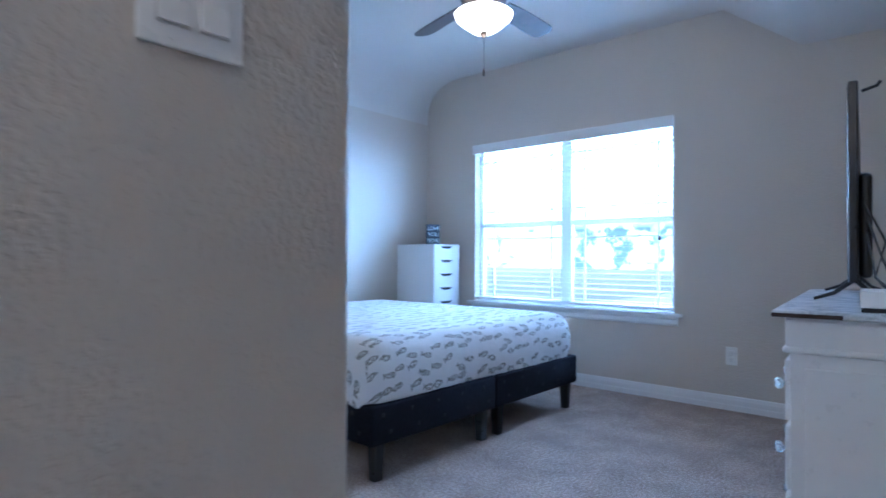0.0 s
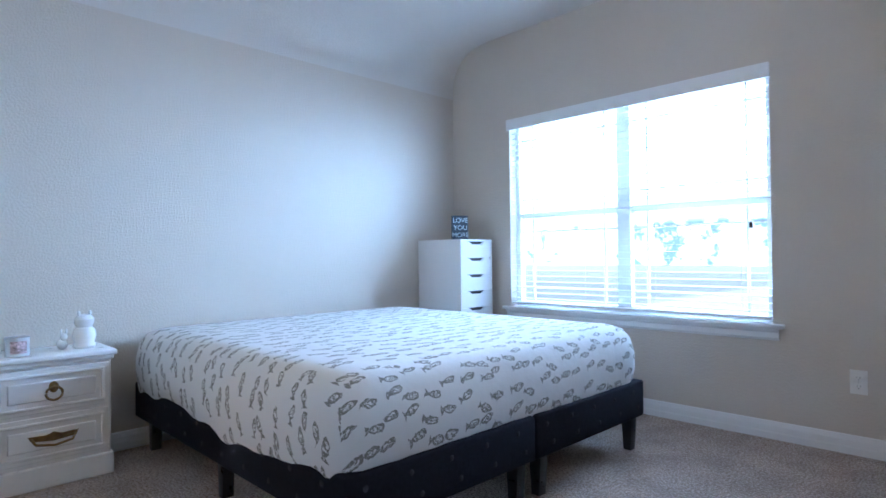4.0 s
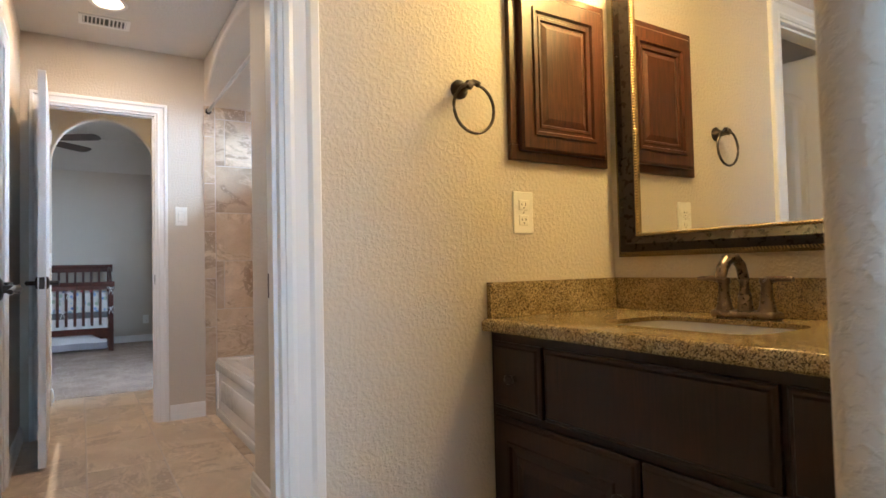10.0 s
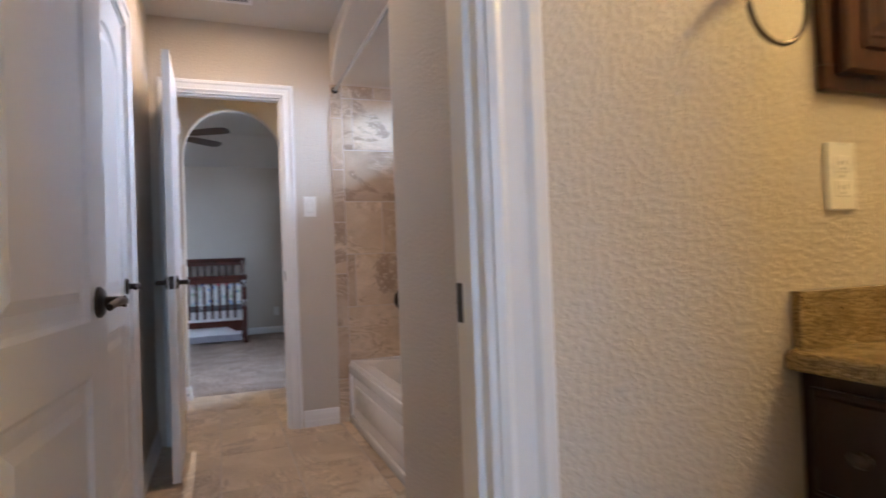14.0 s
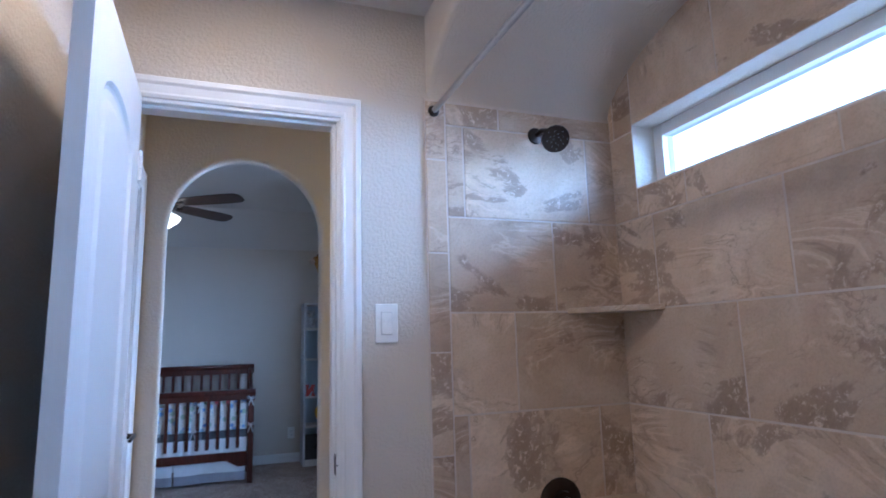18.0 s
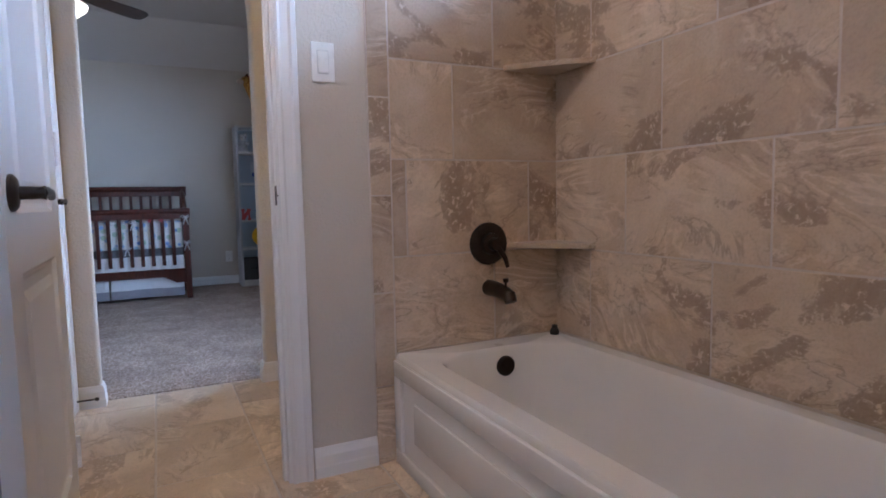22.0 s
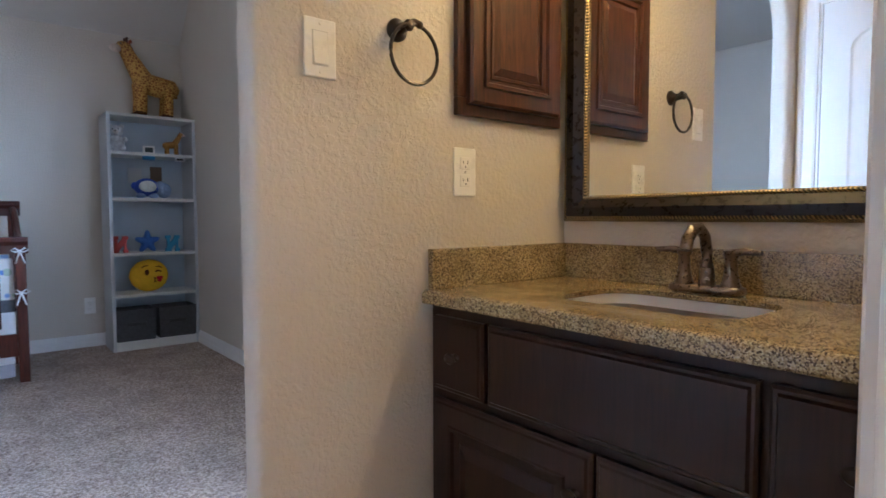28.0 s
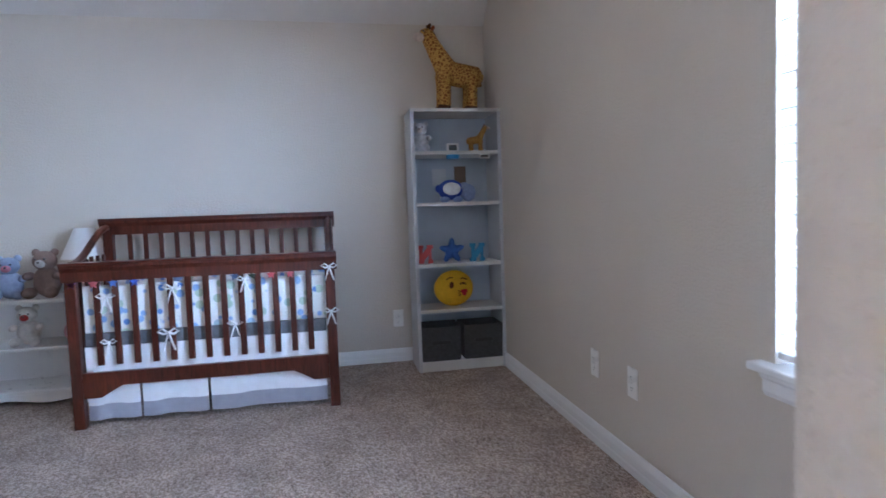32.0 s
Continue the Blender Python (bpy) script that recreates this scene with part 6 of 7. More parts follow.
for x in (CX0 + 0.028, CX1 - 0.028):
    bm = B()
    z = lambda f: 0.87 + 0.19 * (1 - math.cos(f * math.pi)) / 2
    tube(bm, [(x, CYF - 0.03 + (CYB - CYF + 0.06) * k / 8, z(k / 8)) for k in range(9)], 0.020, 8)
    part("side_top_rail", bm, CRIBWOOD, t, smooth=True)
    part("side_panel", box(B(), x - 0.012, CYB + 0.05, 0.25, x + 0.012, CYF - 0.05, 0.36, 0.003), CRIBWOOD, t)
    for k in range(5):
        part("side_slat", box(B(), x - 0.006, CYB + 0.12 + 0.09 * k, 0.36, x + 0.006, CYB + 0.15 + 0.09 * k, 0.90, 0.002), CRIBWOOD, t)


def dotted(name, base, spots, scale):
    mat, nt, p = material(name, 0.85, spec=0.15)
    vec = coords(nt)
    v = node(nt, "TexVoronoi", Scale=scale, Randomness=0.8)
    nt.links.new(vec, v.inputs["Vector"])
    disc = ramp(nt, v.outputs["Distance"], [(0.36, (1, 1, 1)), (0.43, (0, 0, 0))])
    sp = nt.nodes.new("ShaderNodeSeparateColor")
    nt.links.new(v.outputs["Color"], sp.inputs[0])
    sel = ramp(nt, sp.outputs[1], [(0.0, spots[0]), (0.4, spots[0]), (0.45, spots[1]), (0.75, spots[1]), (0.8, spots[2]), (1.0, spots[2])])
    nt.links.new(mix(nt, disc, base, sel), p.inputs["Base Color"])
    bump(nt, p, noise_tex(nt, vec, 30.0, 4), 0.3, 0.01)
    return mat


PRINT = dotted("blue_animal_print", (0.82, 0.83, 0.82), ((0.16, 0.30, 0.66), (0.30, 0.46, 0.74), (0.50, 0.62, 0.52)), 17.0)
GREYBAND = plain("grey_band_cloth", (0.13, 0.135, 0.15), 0.9, vary=0.15, scale=50, bumpy=0.3, bscale=300)
WHITECLOTH = plain("white_cloth", (0.80, 0.80, 0.82), 0.9, vary=0.04, scale=20, bumpy=0.4, bscale=40)
GREYCLOTH = plain("lavender_grey_cloth", (0.33, 0.32, 0.36), 0.9, vary=0.06, scale=20, bumpy=0.4, bscale=40)


def wavy_sheet(x0_, x1_, y, z0_, z1_, amp, freq, thick=0.006, sag=0.0, nx=70, nz=6):
    """A hanging cloth panel with soft folds."""
    bm = B()
    g = []
    for i in range(nx + 1):
        f = i / nx
        col = []
        for j in range(nz + 1):
            q = j / nz
            zz_ = z0_ + (z1_ - z0_) * q - sag * (1 - q) * math.sin(f * math.pi)
            col.append((x0_ + (x1_ - x0_) * f, y + amp * (1.2 - q) * math.sin(f * freq + 0.5 * math.sin(f * 9)), zz_))
        g.append(col)
    front = [[bm.verts.new(c) for c in col] for col in g]
    back = [[bm.verts.new((c[0], c[1] - thick, c[2])) for c in col] for col in g]
    for i in range(nx):
        for j in range(nz):
            bm.faces.new((front[i][j], front[i + 1][j], front[i + 1][j + 1], front[i][j + 1]))
            bm.faces.new((back[i][j], back[i][j + 1], back[i + 1][j + 1], back[i + 1][j]))
        bm.faces.new((front[i][0], back[i][0], back[i + 1][0], front[i + 1][0]))
        bm.faces.new((front[i][nz], front[i + 1][nz], back[i + 1][nz], back[i][nz]))
    bmesh.ops.recalc_face_normals(bm, faces=bm.faces)
    return bm


t = thing("crib_bumper", "padded blue and white animal-print crib bumper with bows", "bumper", pose(0, 0, 0))
yb = CYF - 0.062
part("pad", box(B(), CX0 + 0.06, yb - 0.03, 0.50, CX1 - 0.06, yb, 0.755, 0.012, 3), PRINT, t, smooth=True)
part("grey_band", box(B(), CX0 + 0.06, yb - 0.03, 0.425, CX1 - 0.06, yb + 0.002, 0.505, 0.010, 3), GREYBAND, t, "grey plush band", smooth=True)
part("pad", box(B(), CX0 + 0.06, CYB + 0.06, 0.50, CX1 - 0.06, CYB + 0.085, 0.755, 0.01), PRINT, t, smooth=True)


def bow(parent, x, y, z, s_=1.0):
    bm = B()
    for sd in (-1, 1):
        tube(bm, [(x, y, z), (x + sd * 0.02 * s_, y + 0.006, z + 0.016 * s_), (x + sd * 0.036 * s_, y + 0.006, z + 0.006 * s_), (x + sd * 0.018 * s_, y + 0.004, z - 0.004 * s_), (x, y, z)], 0.004 * s_, 6)
        tube(bm, [(x, y, z), (x + sd * 0.010 * s_, y + 0.006, z - 0.03 * s_), (x + sd * 0.020 * s_, y + 0.004, z - 0.062 * s_)], 0.004 * s_, 6)
    ball(bm, (x, y + 0.004, z), 0.006 * s_, seg=8, rings=6)
    part("bow", bm, WHITECLOTH, parent, "white ribbon bow", smooth=True)


for x, z, s_ in ((CX1 - 0.20, 0.70, 1.3), (CX1 - 0.20, 0.46, 1.1), (-1.93, 0.73, 1.3), (-1.90, 0.49, 1.5), (-2.30, 0.755, 1.1), (-2.24, 0.515, 1.1), (CX0 + 0.03, 0.80, 1.2), (CX0 + 0.03, 0.55, 1.2)):
    bow(t, x, CYF + 0.004, z, s_)
CHARMC = [(0.16, 0.06, 0.30), (0.45, 0.10, 0.12), (0.05, 0.12, 0.40), (0.05, 0.10, 0.42), (0.06, 0.10, 0.22), (0.03, 0.07, 0.05), (0.40, 0.06, 0.08), (0.42, 0.08, 0.10)]
for k, x in enumerate((-1.44, -1.545, -1.64, -1.745, -2.25, -2.34, -2.44, -2.54)):
    c = thing("crib_charm", "small bright star-shaped charm on the crib rail", "ornament", pose(x, CYF - 0.012, 0.772), group="charms on the crib")
    pts = [((0.026 if q % 2 == 0 else 0.012) * math.sin(q * math.pi / 5), (0.026 if q % 2 == 0 else 0.012) * math.cos(q * math.pi / 5)) for q in range(10)]
    part("star", prism(B(), pts, 0.0, 0.008, axis="y"), plain("charm_colour", CHARMC[k], 0.5), c)
t = thing("crib_mattress", "white crib mattress in a fitted sheet", "mattress", pose(0, 0, 0))
part("pad", box(B(), CX0 + 0.055, CYB + 0.05, 0.30, CX1 - 0.055, CYF - 0.095, 0.42, 0.03, 4), WHITECLOTH, t, smooth=True)
part("draped_sheet", wavy_sheet(CX0 + 0.06, CX1 - 0.06, CYF - 0.052, 0.24, 0.43, 0.006, 60), WHITECLOTH, t, smooth=True)
t = thing("crib_skirt", "white pleated crib skirt with a lavender-grey hem", "bed skirt", pose(0, 0, 0))
for a, b in ((CX0 + 0.07, CX0 + 0.70), (CX0 + 0.715, CX0 + 1.05), (CX0 + 1.065, CX1 - 0.06)):
    part("panel", wavy_sheet(a, b, CYF - 0.055, 0.115, 0.29, 0.010, 9, nx=24), WHITECLOTH, t, smooth=True)
    part("hem", wavy_sheet(a, b, CYF - 0.054, 0.035, 0.118, 0.012, 9, nx=24, thick=0.007), GREYCLOTH, t, "lavender-grey hem band", smooth=True)

# bookcase
BX0, BX1, BYF, BYB, BH = -3.928, -3.317, -7.345, -7.66, 1.765
t = thing("bookcase", "tall narrow grey bookcase with five shelves of toys", "bookcase", pose(0, 0, 0))
for x in (BX0, BX1 - 0.022):
    part("side", box(B(), x, BYB, 0, x + 0.022, BYF, BH, 0.001), GREYSHELF, t)
SHELFZ = [0.073, 0.425, 0.735, 1.146, 1.486]
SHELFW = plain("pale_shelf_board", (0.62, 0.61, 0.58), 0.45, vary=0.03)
for z in SHELFZ:
    part("shelf", box(B(), BX0 + 0.022, BYB + 0.006, z - 0.022, BX1 - 0.022, BYF - 0.004, z, 0.001), SHELFW, t)
part("top", box(B(), BX0, BYB, BH - 0.02, BX1, BYF + 0.002, BH, 0.001), SHELFW, t)
part("kick_board", box(B(), BX0 + 0.022, BYF - 0.03, 0, BX1 - 0.022, BYF - 0.01, 0.054, 0.001), SHELFW, t)
# back panel takes the blue-grey that stands for shade between the shelves
part("back_panel", box(B(), BX0 + 0.01, BYB, 0.0, BX1 - 0.01, BYB + 0.005, BH - 0.02), SHADEDBACK, t, "white back panel with shade put into its blue-grey colour")


def plush_mat(name, colour, vary=0.15, scale=40.0):
    return plain(name, colour, 0.95, vary=vary, scale=scale, bumpy=0.8, bscale=260, spec=0.1)


def giraffe_coat():
    mat, nt, p = material("giraffe_plush", 0.95, spec=0.1)
    vec = coords(nt)
    v = node(nt, "TexVoronoi", Scale=46.0, Randomness=0.9)
    v.feature = "DISTANCE_TO_EDGE"
    nt.links.new(vec, v.inputs["Vector"])
    nt.links.new(ramp(nt, v.outputs["Distance"], [(0.08, (0.50, 0.285, 0.07)), (0.17, (0.21, 0.075, 0.02))]), p.inputs["Base Color"])
    bump(nt, p, noise_tex(nt, vec, 240.0, 3), 0.8, 0.004)
    return mat


# toy giraffe, one plain mesh a material
def giraffe(name, m, s_, label, coat):
    t = thing(name, label, "plush toy", m @ Matrix.Diagonal((s_, s_, s_, 1)))
    bm = B()
    tube(bm, [(-0.20, 0, 0.235), (-0.16, 0, 0.24), (-0.06, 0, 0.245), (0.05, 0, 0.26), (0.12, 0, 0.285)], [0.03, 0.072, 0.080, 0.080, 0.055], 14)
    tube(bm, [(0.06, 0, 0.27), (0.11, 0, 0.35), (0.16, 0, 0.43), (0.20, 0, 0.50)], [0.080, 0.066, 0.054, 0.046], 12)
    ball(bm, (0.205, 0, 0.505), 0.050, 0.042, 0.040)
    for x, y in ((0.10, 0.045), (0.085, -0.045), (-0.10, 0.045), (-0.115, -0.045)):
        tube(bm, [(x, y, 0.25), (x, y, 0.14), (x + 0.005, y, 0.03)], [0.048, 0.040, 0.040], 10)
    tube(bm, [(-0.14, 0, 0.29), (-0.175, 0, 0.24), (-0.185, 0, 0.18)], [0.012, 0.008, 0.016], 8)
    part("body", bm, coat, t, smooth=True)
    bm = ball(B(), (0.258, 0, 0.485), 0.042, 0.033, 0.030)
    part("muzzle", bm, plush_mat("cream_plush", (0.62, 0.50, 0.42)), t, "cream muzzle", smooth=True)
    brown = plush_mat("brown_plush", (0.07, 0.03, 0.015))
    for x, y in ((0.10, 0.045), (0.085, -0.045), (-0.10, 0.045), (-0.115, -0.045)):
        part("hoof", ball(B(), (x + 0.012, y, 0.021), 0.048, 0.040, 0.021), brown, t, smooth=True)
    part("mane", tube(B(), [(0.165, 0, 0.53), (0.115, 0, 0.44), (0.06, 0, 0.355)], [0.012, 0.014, 0.010], 8), brown, t, smooth=True)
    for sd in (-1, 1):
        part("horn", tube(B(), [(0.19, sd * 0.018, 0.535), (0.185, sd * 0.022, 0.572)], [0.007, 0.010], 8), brown, t, smooth=True)
        part("eye", ball(B(), (0.238, sd * 0.034, 0.517), 0.007, seg=8, rings=6), BLACKPL, t)
        part("ear", ball(B(), (0.178, sd * 0.052, 0.535), 0.012, 0.026, 0.016, seg=8, rings=6), plush_mat("red_brown_plush", (0.30, 0.09, 0.04)), t, smooth=True)


COAT = giraffe_coat()
giraffe("toy_giraffe", pose(-3.662, -7.490, BH, 0, 0, 12), 1.0, "large spotted plush giraffe standing on the bookcase", COAT)


def bear(name, m, s_, label, mat, patch=None):
    """A sitting soft toy; one mesh with a muzzle patch."""
    t = thing(name, label, "plush toy", m @ Matrix.Diagonal((s_, s_, s_, 1)))
    part("body", ball(B(), (0, 0, 0.085), 0.07, 0.062, 0.085), mat, t, smooth=True)
    part("head", ball(B(), (0, 0.01, 0.20), 0.060, 0.055, 0.055), mat, t, smooth=True)
    for sd in (-1, 1):
        part("ear", ball(B(), (sd * 0.048, 0.0, 0.245), 0.022, 0.014, 0.022, seg=10, rings=8), mat, t, smooth=True)
        part("arm", ball(B(), (sd * 0.075, 0.035, 0.12), 0.024, 0.045, 0.024, seg=10, rings=8), mat, t, smooth=True)
        part("leg", ball(B(), (sd * 0.055, 0.075, 0.032), 0.032, 0.055, 0.031, seg=10, rings=8), mat, t, smooth=True)
    bm = ball(B(), (0, 0.058, 0.187), 0.027, 0.020, 0.022, seg=10, rings=8)
    part("muzzle", bm, patch or plush_mat("pale_plush", (0.62, 0.58, 0.54)), t, smooth=True)
    for sd in (-1, 1):
        part("eye", ball(B(), (sd * 0.024, 0.060, 0.212), 0.006, seg=8, rings=6), BLACKPL, t)
    part("nose", ball(B(), (0, 0.078, 0.195), 0.008, 0.005, 0.006, seg=8, rings=6), BLACKPL, t)


bear("toy_zebra", pose(-3.397, -7.450, SHELFZ[4], 0, 0, -15), 0.78, "small white and grey plush zebra on the shelf", plush_mat("white_grey_plush", (0.55, 0.56, 0.58), 0.3, 25))
giraffe("toy_giraffe", pose(-3.787, -7.470, SHELFZ[4], 0, 0, 160), 0.33, "small spotted plush giraffe on the shelf", COAT)
t = thing("photo_frame", "small white picture frame on the shelf", "photo frame", pose(-3.617, -7.450, SHELFZ[4], 6))
part("frame", box(B(), -0.042, -0.006, 0, 0.042, 0.006, 0.062, 0.002), LAMINATE, t)
part("picture", box(B(), -0.028, 0.005, 0.012, 0.028, 0.0072, 0.05), plain("dark_picture", (0.06, 0.08, 0.08), 0.4, vary=0.6, scale=60), t)
t = thing("shelf_disc", "bright blue round disc fixed under the shelf", "puck light", pose(-3.602, BYF - 0.05, SHELFZ[4] - 0.034))
part("disc", lathe(B(), [(0.042, -0.016), (0.045, -0.005), (0.045, 0.010), (0.0, 0.0115)], (0, 0, 0), "z", 20), plain("blue_plastic", (0.05, 0.28, 0.62), 0.35), t, smooth=True)
for x, w_, h_, c, nm in ((-3.552, 0.10, 0.12, (0.55, 0.57, 0.60), "white"), (-3.707, 0.085, 0.135, (0.16, 0.11, 0.08), "brown")):
    t = thing("hanging_card", nm + " paper card hung on the bookcase back", "card", pose(x, BYB + 0.008, 1.27))
    part("card", box(B(), -w_ / 2, 0, 0, w_ / 2, 0.006, h_, 0.001), plain(nm + "_card", c, 0.8), t)
t = thing("small_clock", "tiny grey digital clock under the shelf", "clock", pose(-3.817, BYF - 0.03, SHELFZ[4] - 0.052))
part("case", box(B(), -0.035, -0.01, 0, 0.035, 0.01, 0.03, 0.002), LAMINATE, t)
part("display", box(B(), -0.025, 0.009, 0.008, 0.025, 0.0112, 0.024), DARKSLOT, t)
# blue plush with a pale face plate
t = thing("plush_toy", "round blue plush toy with a pale belly", "plush toy", pose(-3.592, -7.450, SHELFZ[3]))
bm = ball(B(), (0, 0, 0.085), 0.088, 0.06, 0.07)
for sd in (-1, 1):
    ball(bm, (sd * 0.085, 0, 0.095), 0.022, 0.018, 0.028, seg=10, rings=8)
part("body", bm, plush_mat("blue_plush", (0.04, 0.08, 0.36)), t, smooth=True)
part("belly", ball(B(), (0, 0.044, 0.090), 0.062, 0.02, 0.044), plush_mat("pale_belly", (0.62, 0.64, 0.62)), t, smooth=True)
bm = B()
for sd in (-1, 1):
    ball(bm, (sd * 0.045, 0.02, 0.020), 0.034, 0.035, 0.021, seg=10, rings=8)
part("feet", bm, plush_mat("light_blue_plush", (0.25, 0.36, 0.62)), t, smooth=True)
t = thing("plush_toy", "small pale blue plush elephant", "plush toy", pose(-3.717, -7.460, SHELFZ[3]))
bm = ball(B(), (0, 0, 0.065), 0.055, 0.045, 0.06)
ball(bm, (0.03, 0.02, 0.10), 0.035, 0.03, 0.035)
tube(bm, [(0.03, 0.05, 0.09), (0.03, 0.07, 0.06), (0.03, 0.075, 0.035)], [0.014, 0.011, 0.009], 8)
part("body", bm, plush_mat("pale_blue_plush", (0.28, 0.36, 0.55)), t, smooth=True)
# letter shapes and the star
def letter_n(m, c, label):
    t = thing("letter_block", label, "decorative letter", m)
    w_, h_ = 0.105, 0.125
    pts = [(0, 0), (0.034, 0), (0.034, 0.02), (0.028, 0.028), (0.028, 0.062), (0.062, 0.018), (0.062, 0.0), (w_, 0.0), (w_, 0.022), (0.094, 0.03), (0.094, 0.095), (w_, 0.103), (w_, h_), (0.066, h_), (0.066, 0.104), (0.072, 0.096), (0.072, 0.068), (0.04, 0.105), (0.04, h_), (0, h_), (0, 0.103), (0.011, 0.095), (0.011, 0.03), (0, 0.022)]
    part("letter", prism(B(), [(a - w_ / 2, b) for a, b in pts], -0.012, 0.012, axis="y"), plain("letter_paint", c, 0.5), t)


letter_n(pose(-3.397, -7.430, SHELFZ[2]), (0.45, 0.04, 0.035), "red painted wooden letter on the shelf")
letter_n(pose(-3.762, -7.430, SHELFZ[2]), (0.04, 0.28, 0.50), "light blue painted wooden letter on the shelf")
t = thing("star_cushion", "blue plush star standing on the shelf", "plush toy", pose(-3.587, -7.450, SHELFZ[2]))
bm = B()
pts = []
for q in range(40):
    a = 2 * math.pi * q / 40
    r_ = 0.085 * (0.80 + 0.26 * math.cos(5 * a) + 0.03 * math.cos(10 * a))
    pts.append((r_ * math.sin(a), 0.078 + r_ * math.cos(a)))
rings = []
for f, yy in ((0.05, 0.030), (0.5, 0.028), (0.85, 0.018), (1.0, 0.0), (0.85, -0.018), (0.5, -0.028), (0.05, -0.030)):
    rings.append([bm.verts.new((p[0] * f, yy, 0.078 + (p[1] - 0.078) * f)) for p in pts])
for p, q in zip(rings, rings[1:]):
    for k in range(40):
        bm.faces.new((p[k], p[(k + 1) % 40], q[(k + 1) % 40], q[k]))
bm.faces.new(rings[0]), bm.faces.new(rings[-1])
bmesh.ops.recalc_face_normals(bm, faces=bm.faces)
part("star", bm, plush_mat("star_blue", (0.05, 0.13, 0.40)), t, smooth=True)
# round yellow face cushion
t = thing("face_cushion", "round yellow winking face cushion on the shelf", "cushion", pose(-3.597, -7.480, SHELFZ[1]))
part("cushion", ball(B(), (0, 0, 0.125), 0.140, 0.06, 0.125, seg=28, rings=16), plush_mat("yellow_plush", (0.66, 0.38, 0.02), 0.08), t, smooth=True)
FACE = plush_mat("face_brown", (0.09, 0.03, 0.01))
part("eye", ball(B(), (0.025, 0.054, 0.150), 0.017, 0.008, 0.026, seg=12, rings=8), FACE, t)
part("wink", tube(B(), [(-0.075, 0.052, 0.155), (-0.055, 0.057, 0.165), (-0.032, 0.060, 0.158)], 0.006, 8), FACE, t)
part("brow", tube(B(), [(-0.085, 0.043, 0.185), (-0.06, 0.046, 0.197), (-0.038, 0.047, 0.193)], 0.004, 8), FACE, t)
part("brow", tube(B(), [(0.06, 0.045, 0.190), (0.04, 0.047, 0.203), (0.012, 0.047, 0.203)], 0.004, 8), FACE, t)
part("mouth", tube(B(), [(-0.02, 0.06, 0.112), (-0.035, 0.061, 0.104), (-0.022, 0.062, 0.094), (-0.036, 0.060, 0.084), (-0.022, 0.059, 0.074)], 0.005, 8), FACE, t)
bm = ball(B(), (-0.052, 0.058, 0.108), 0.014, 0.008, 0.014, seg=12, rings=8)
ball(bm, (-0.074, 0.052, 0.108), 0.014, 0.008, 0.014, seg=12, rings=8)
ball(bm, (-0.064, 0.055, 0.092), 0.016, 0.008, 0.018, seg=12, rings=8)
part("heart", bm, plush_mat("heart_red", (0.45, 0.02, 0.03)), t, "red heart", smooth=True)


def fabric_bin(x):
    t = thing("storage_bin", "dark grey fabric storage bin with a handle slot", "storage bin", pose(x, BYF - 0.235, SHELFZ[0]), group="fabric bins")
    bm = B()
    w_, d_, h_ = 0.262, 0.225, 0.235
    loops_ = [(0.0, 0.0), (0.006, h_ - 0.004), (0.008, h_), (-0.002, h_), (-0.004, 0.01)]
    rings_ = []
    for g_, z in loops_:
        rings_.append([bm.verts.new((a * (w_ / 2 + g_), d_ / 2 + b * (d_ / 2 + g_), z)) for a, b in ((-1, -1), (1, -1), (1, 1), (-1, 1))])
    for p, q in zip(rings_, rings_[1:]):
        for k in range(4):
            bm.faces.new((p[k], p[(k + 1) % 4], q[(k + 1) % 4], q[k]))
    bm.faces.new(rings_[0]), bm.faces.new(rings_[-1])
    bmesh.ops.recalc_face_normals(bm, faces=bm.faces)
    part("bin_body", bm, FABRICGREY, t)
    part("handle_slot", box(B(), -0.062, d_ + 0.003, 0.115, 0.062, d_ + 0.0075, 0.140, 0.002), BLACKPL, t, "dark handle slot")


fabric_bin(-3.475)
fabric_bin(-3.770)

# white shelf unit with soft toys and a lamp
t = thing("toy_shelf", "low white open shelf unit with a scalloped foot", "shelf", pose(0, 0, 0))
SX0, SX1, SYF, SYB = -1.33, -0.35, -7.36, -7.69
for z in (0.10, 0.36, 0.645):
    part("shelf", box(B(), SX0, SYB, z - 0.02, SX1, SYF, z, 0.004), WHITEFURN, t)
for x in (SX0, SX1 - 0.02):
    part("side", box(B(), x, SYB, 0, x + 0.02, SYF, 0.63, 0.003), WHITEFURN, t)
pts = [(SX0, 0.08)] + [(SX1, 0.08), (SX1, 0.0), (SX1 - 0.06, 0.0)] + [(SX1 - 0.06 - (SX1 - SX0 - 0.12) * k / 16, 0.035 + 0.012 * math.cos(k * math.pi / 4)) for k in range(17)] + [(SX0 + 0.06, 0.0), (SX0, 0.0)]
part("scalloped_foot", prism(B(), pts, SYF - 0.02, SYF, axis="y"), WHITEFURN, t)
part("back_panel", box(B(), SX0 + 0.01, SYB, 0.05, SX1 - 0.01, SYB + 0.006, 0.63), WHITEFURN, t)
bear("toy_bear", pose(-0.84, -7.50, 0.645, 0, 0, 10), 1.0, "pale blue-grey plush elephant on the white shelf", plush_mat("blue_grey_plush", (0.30, 0.35, 0.48)), plush_mat("pink_patch", (0.52, 0.20, 0.24)))
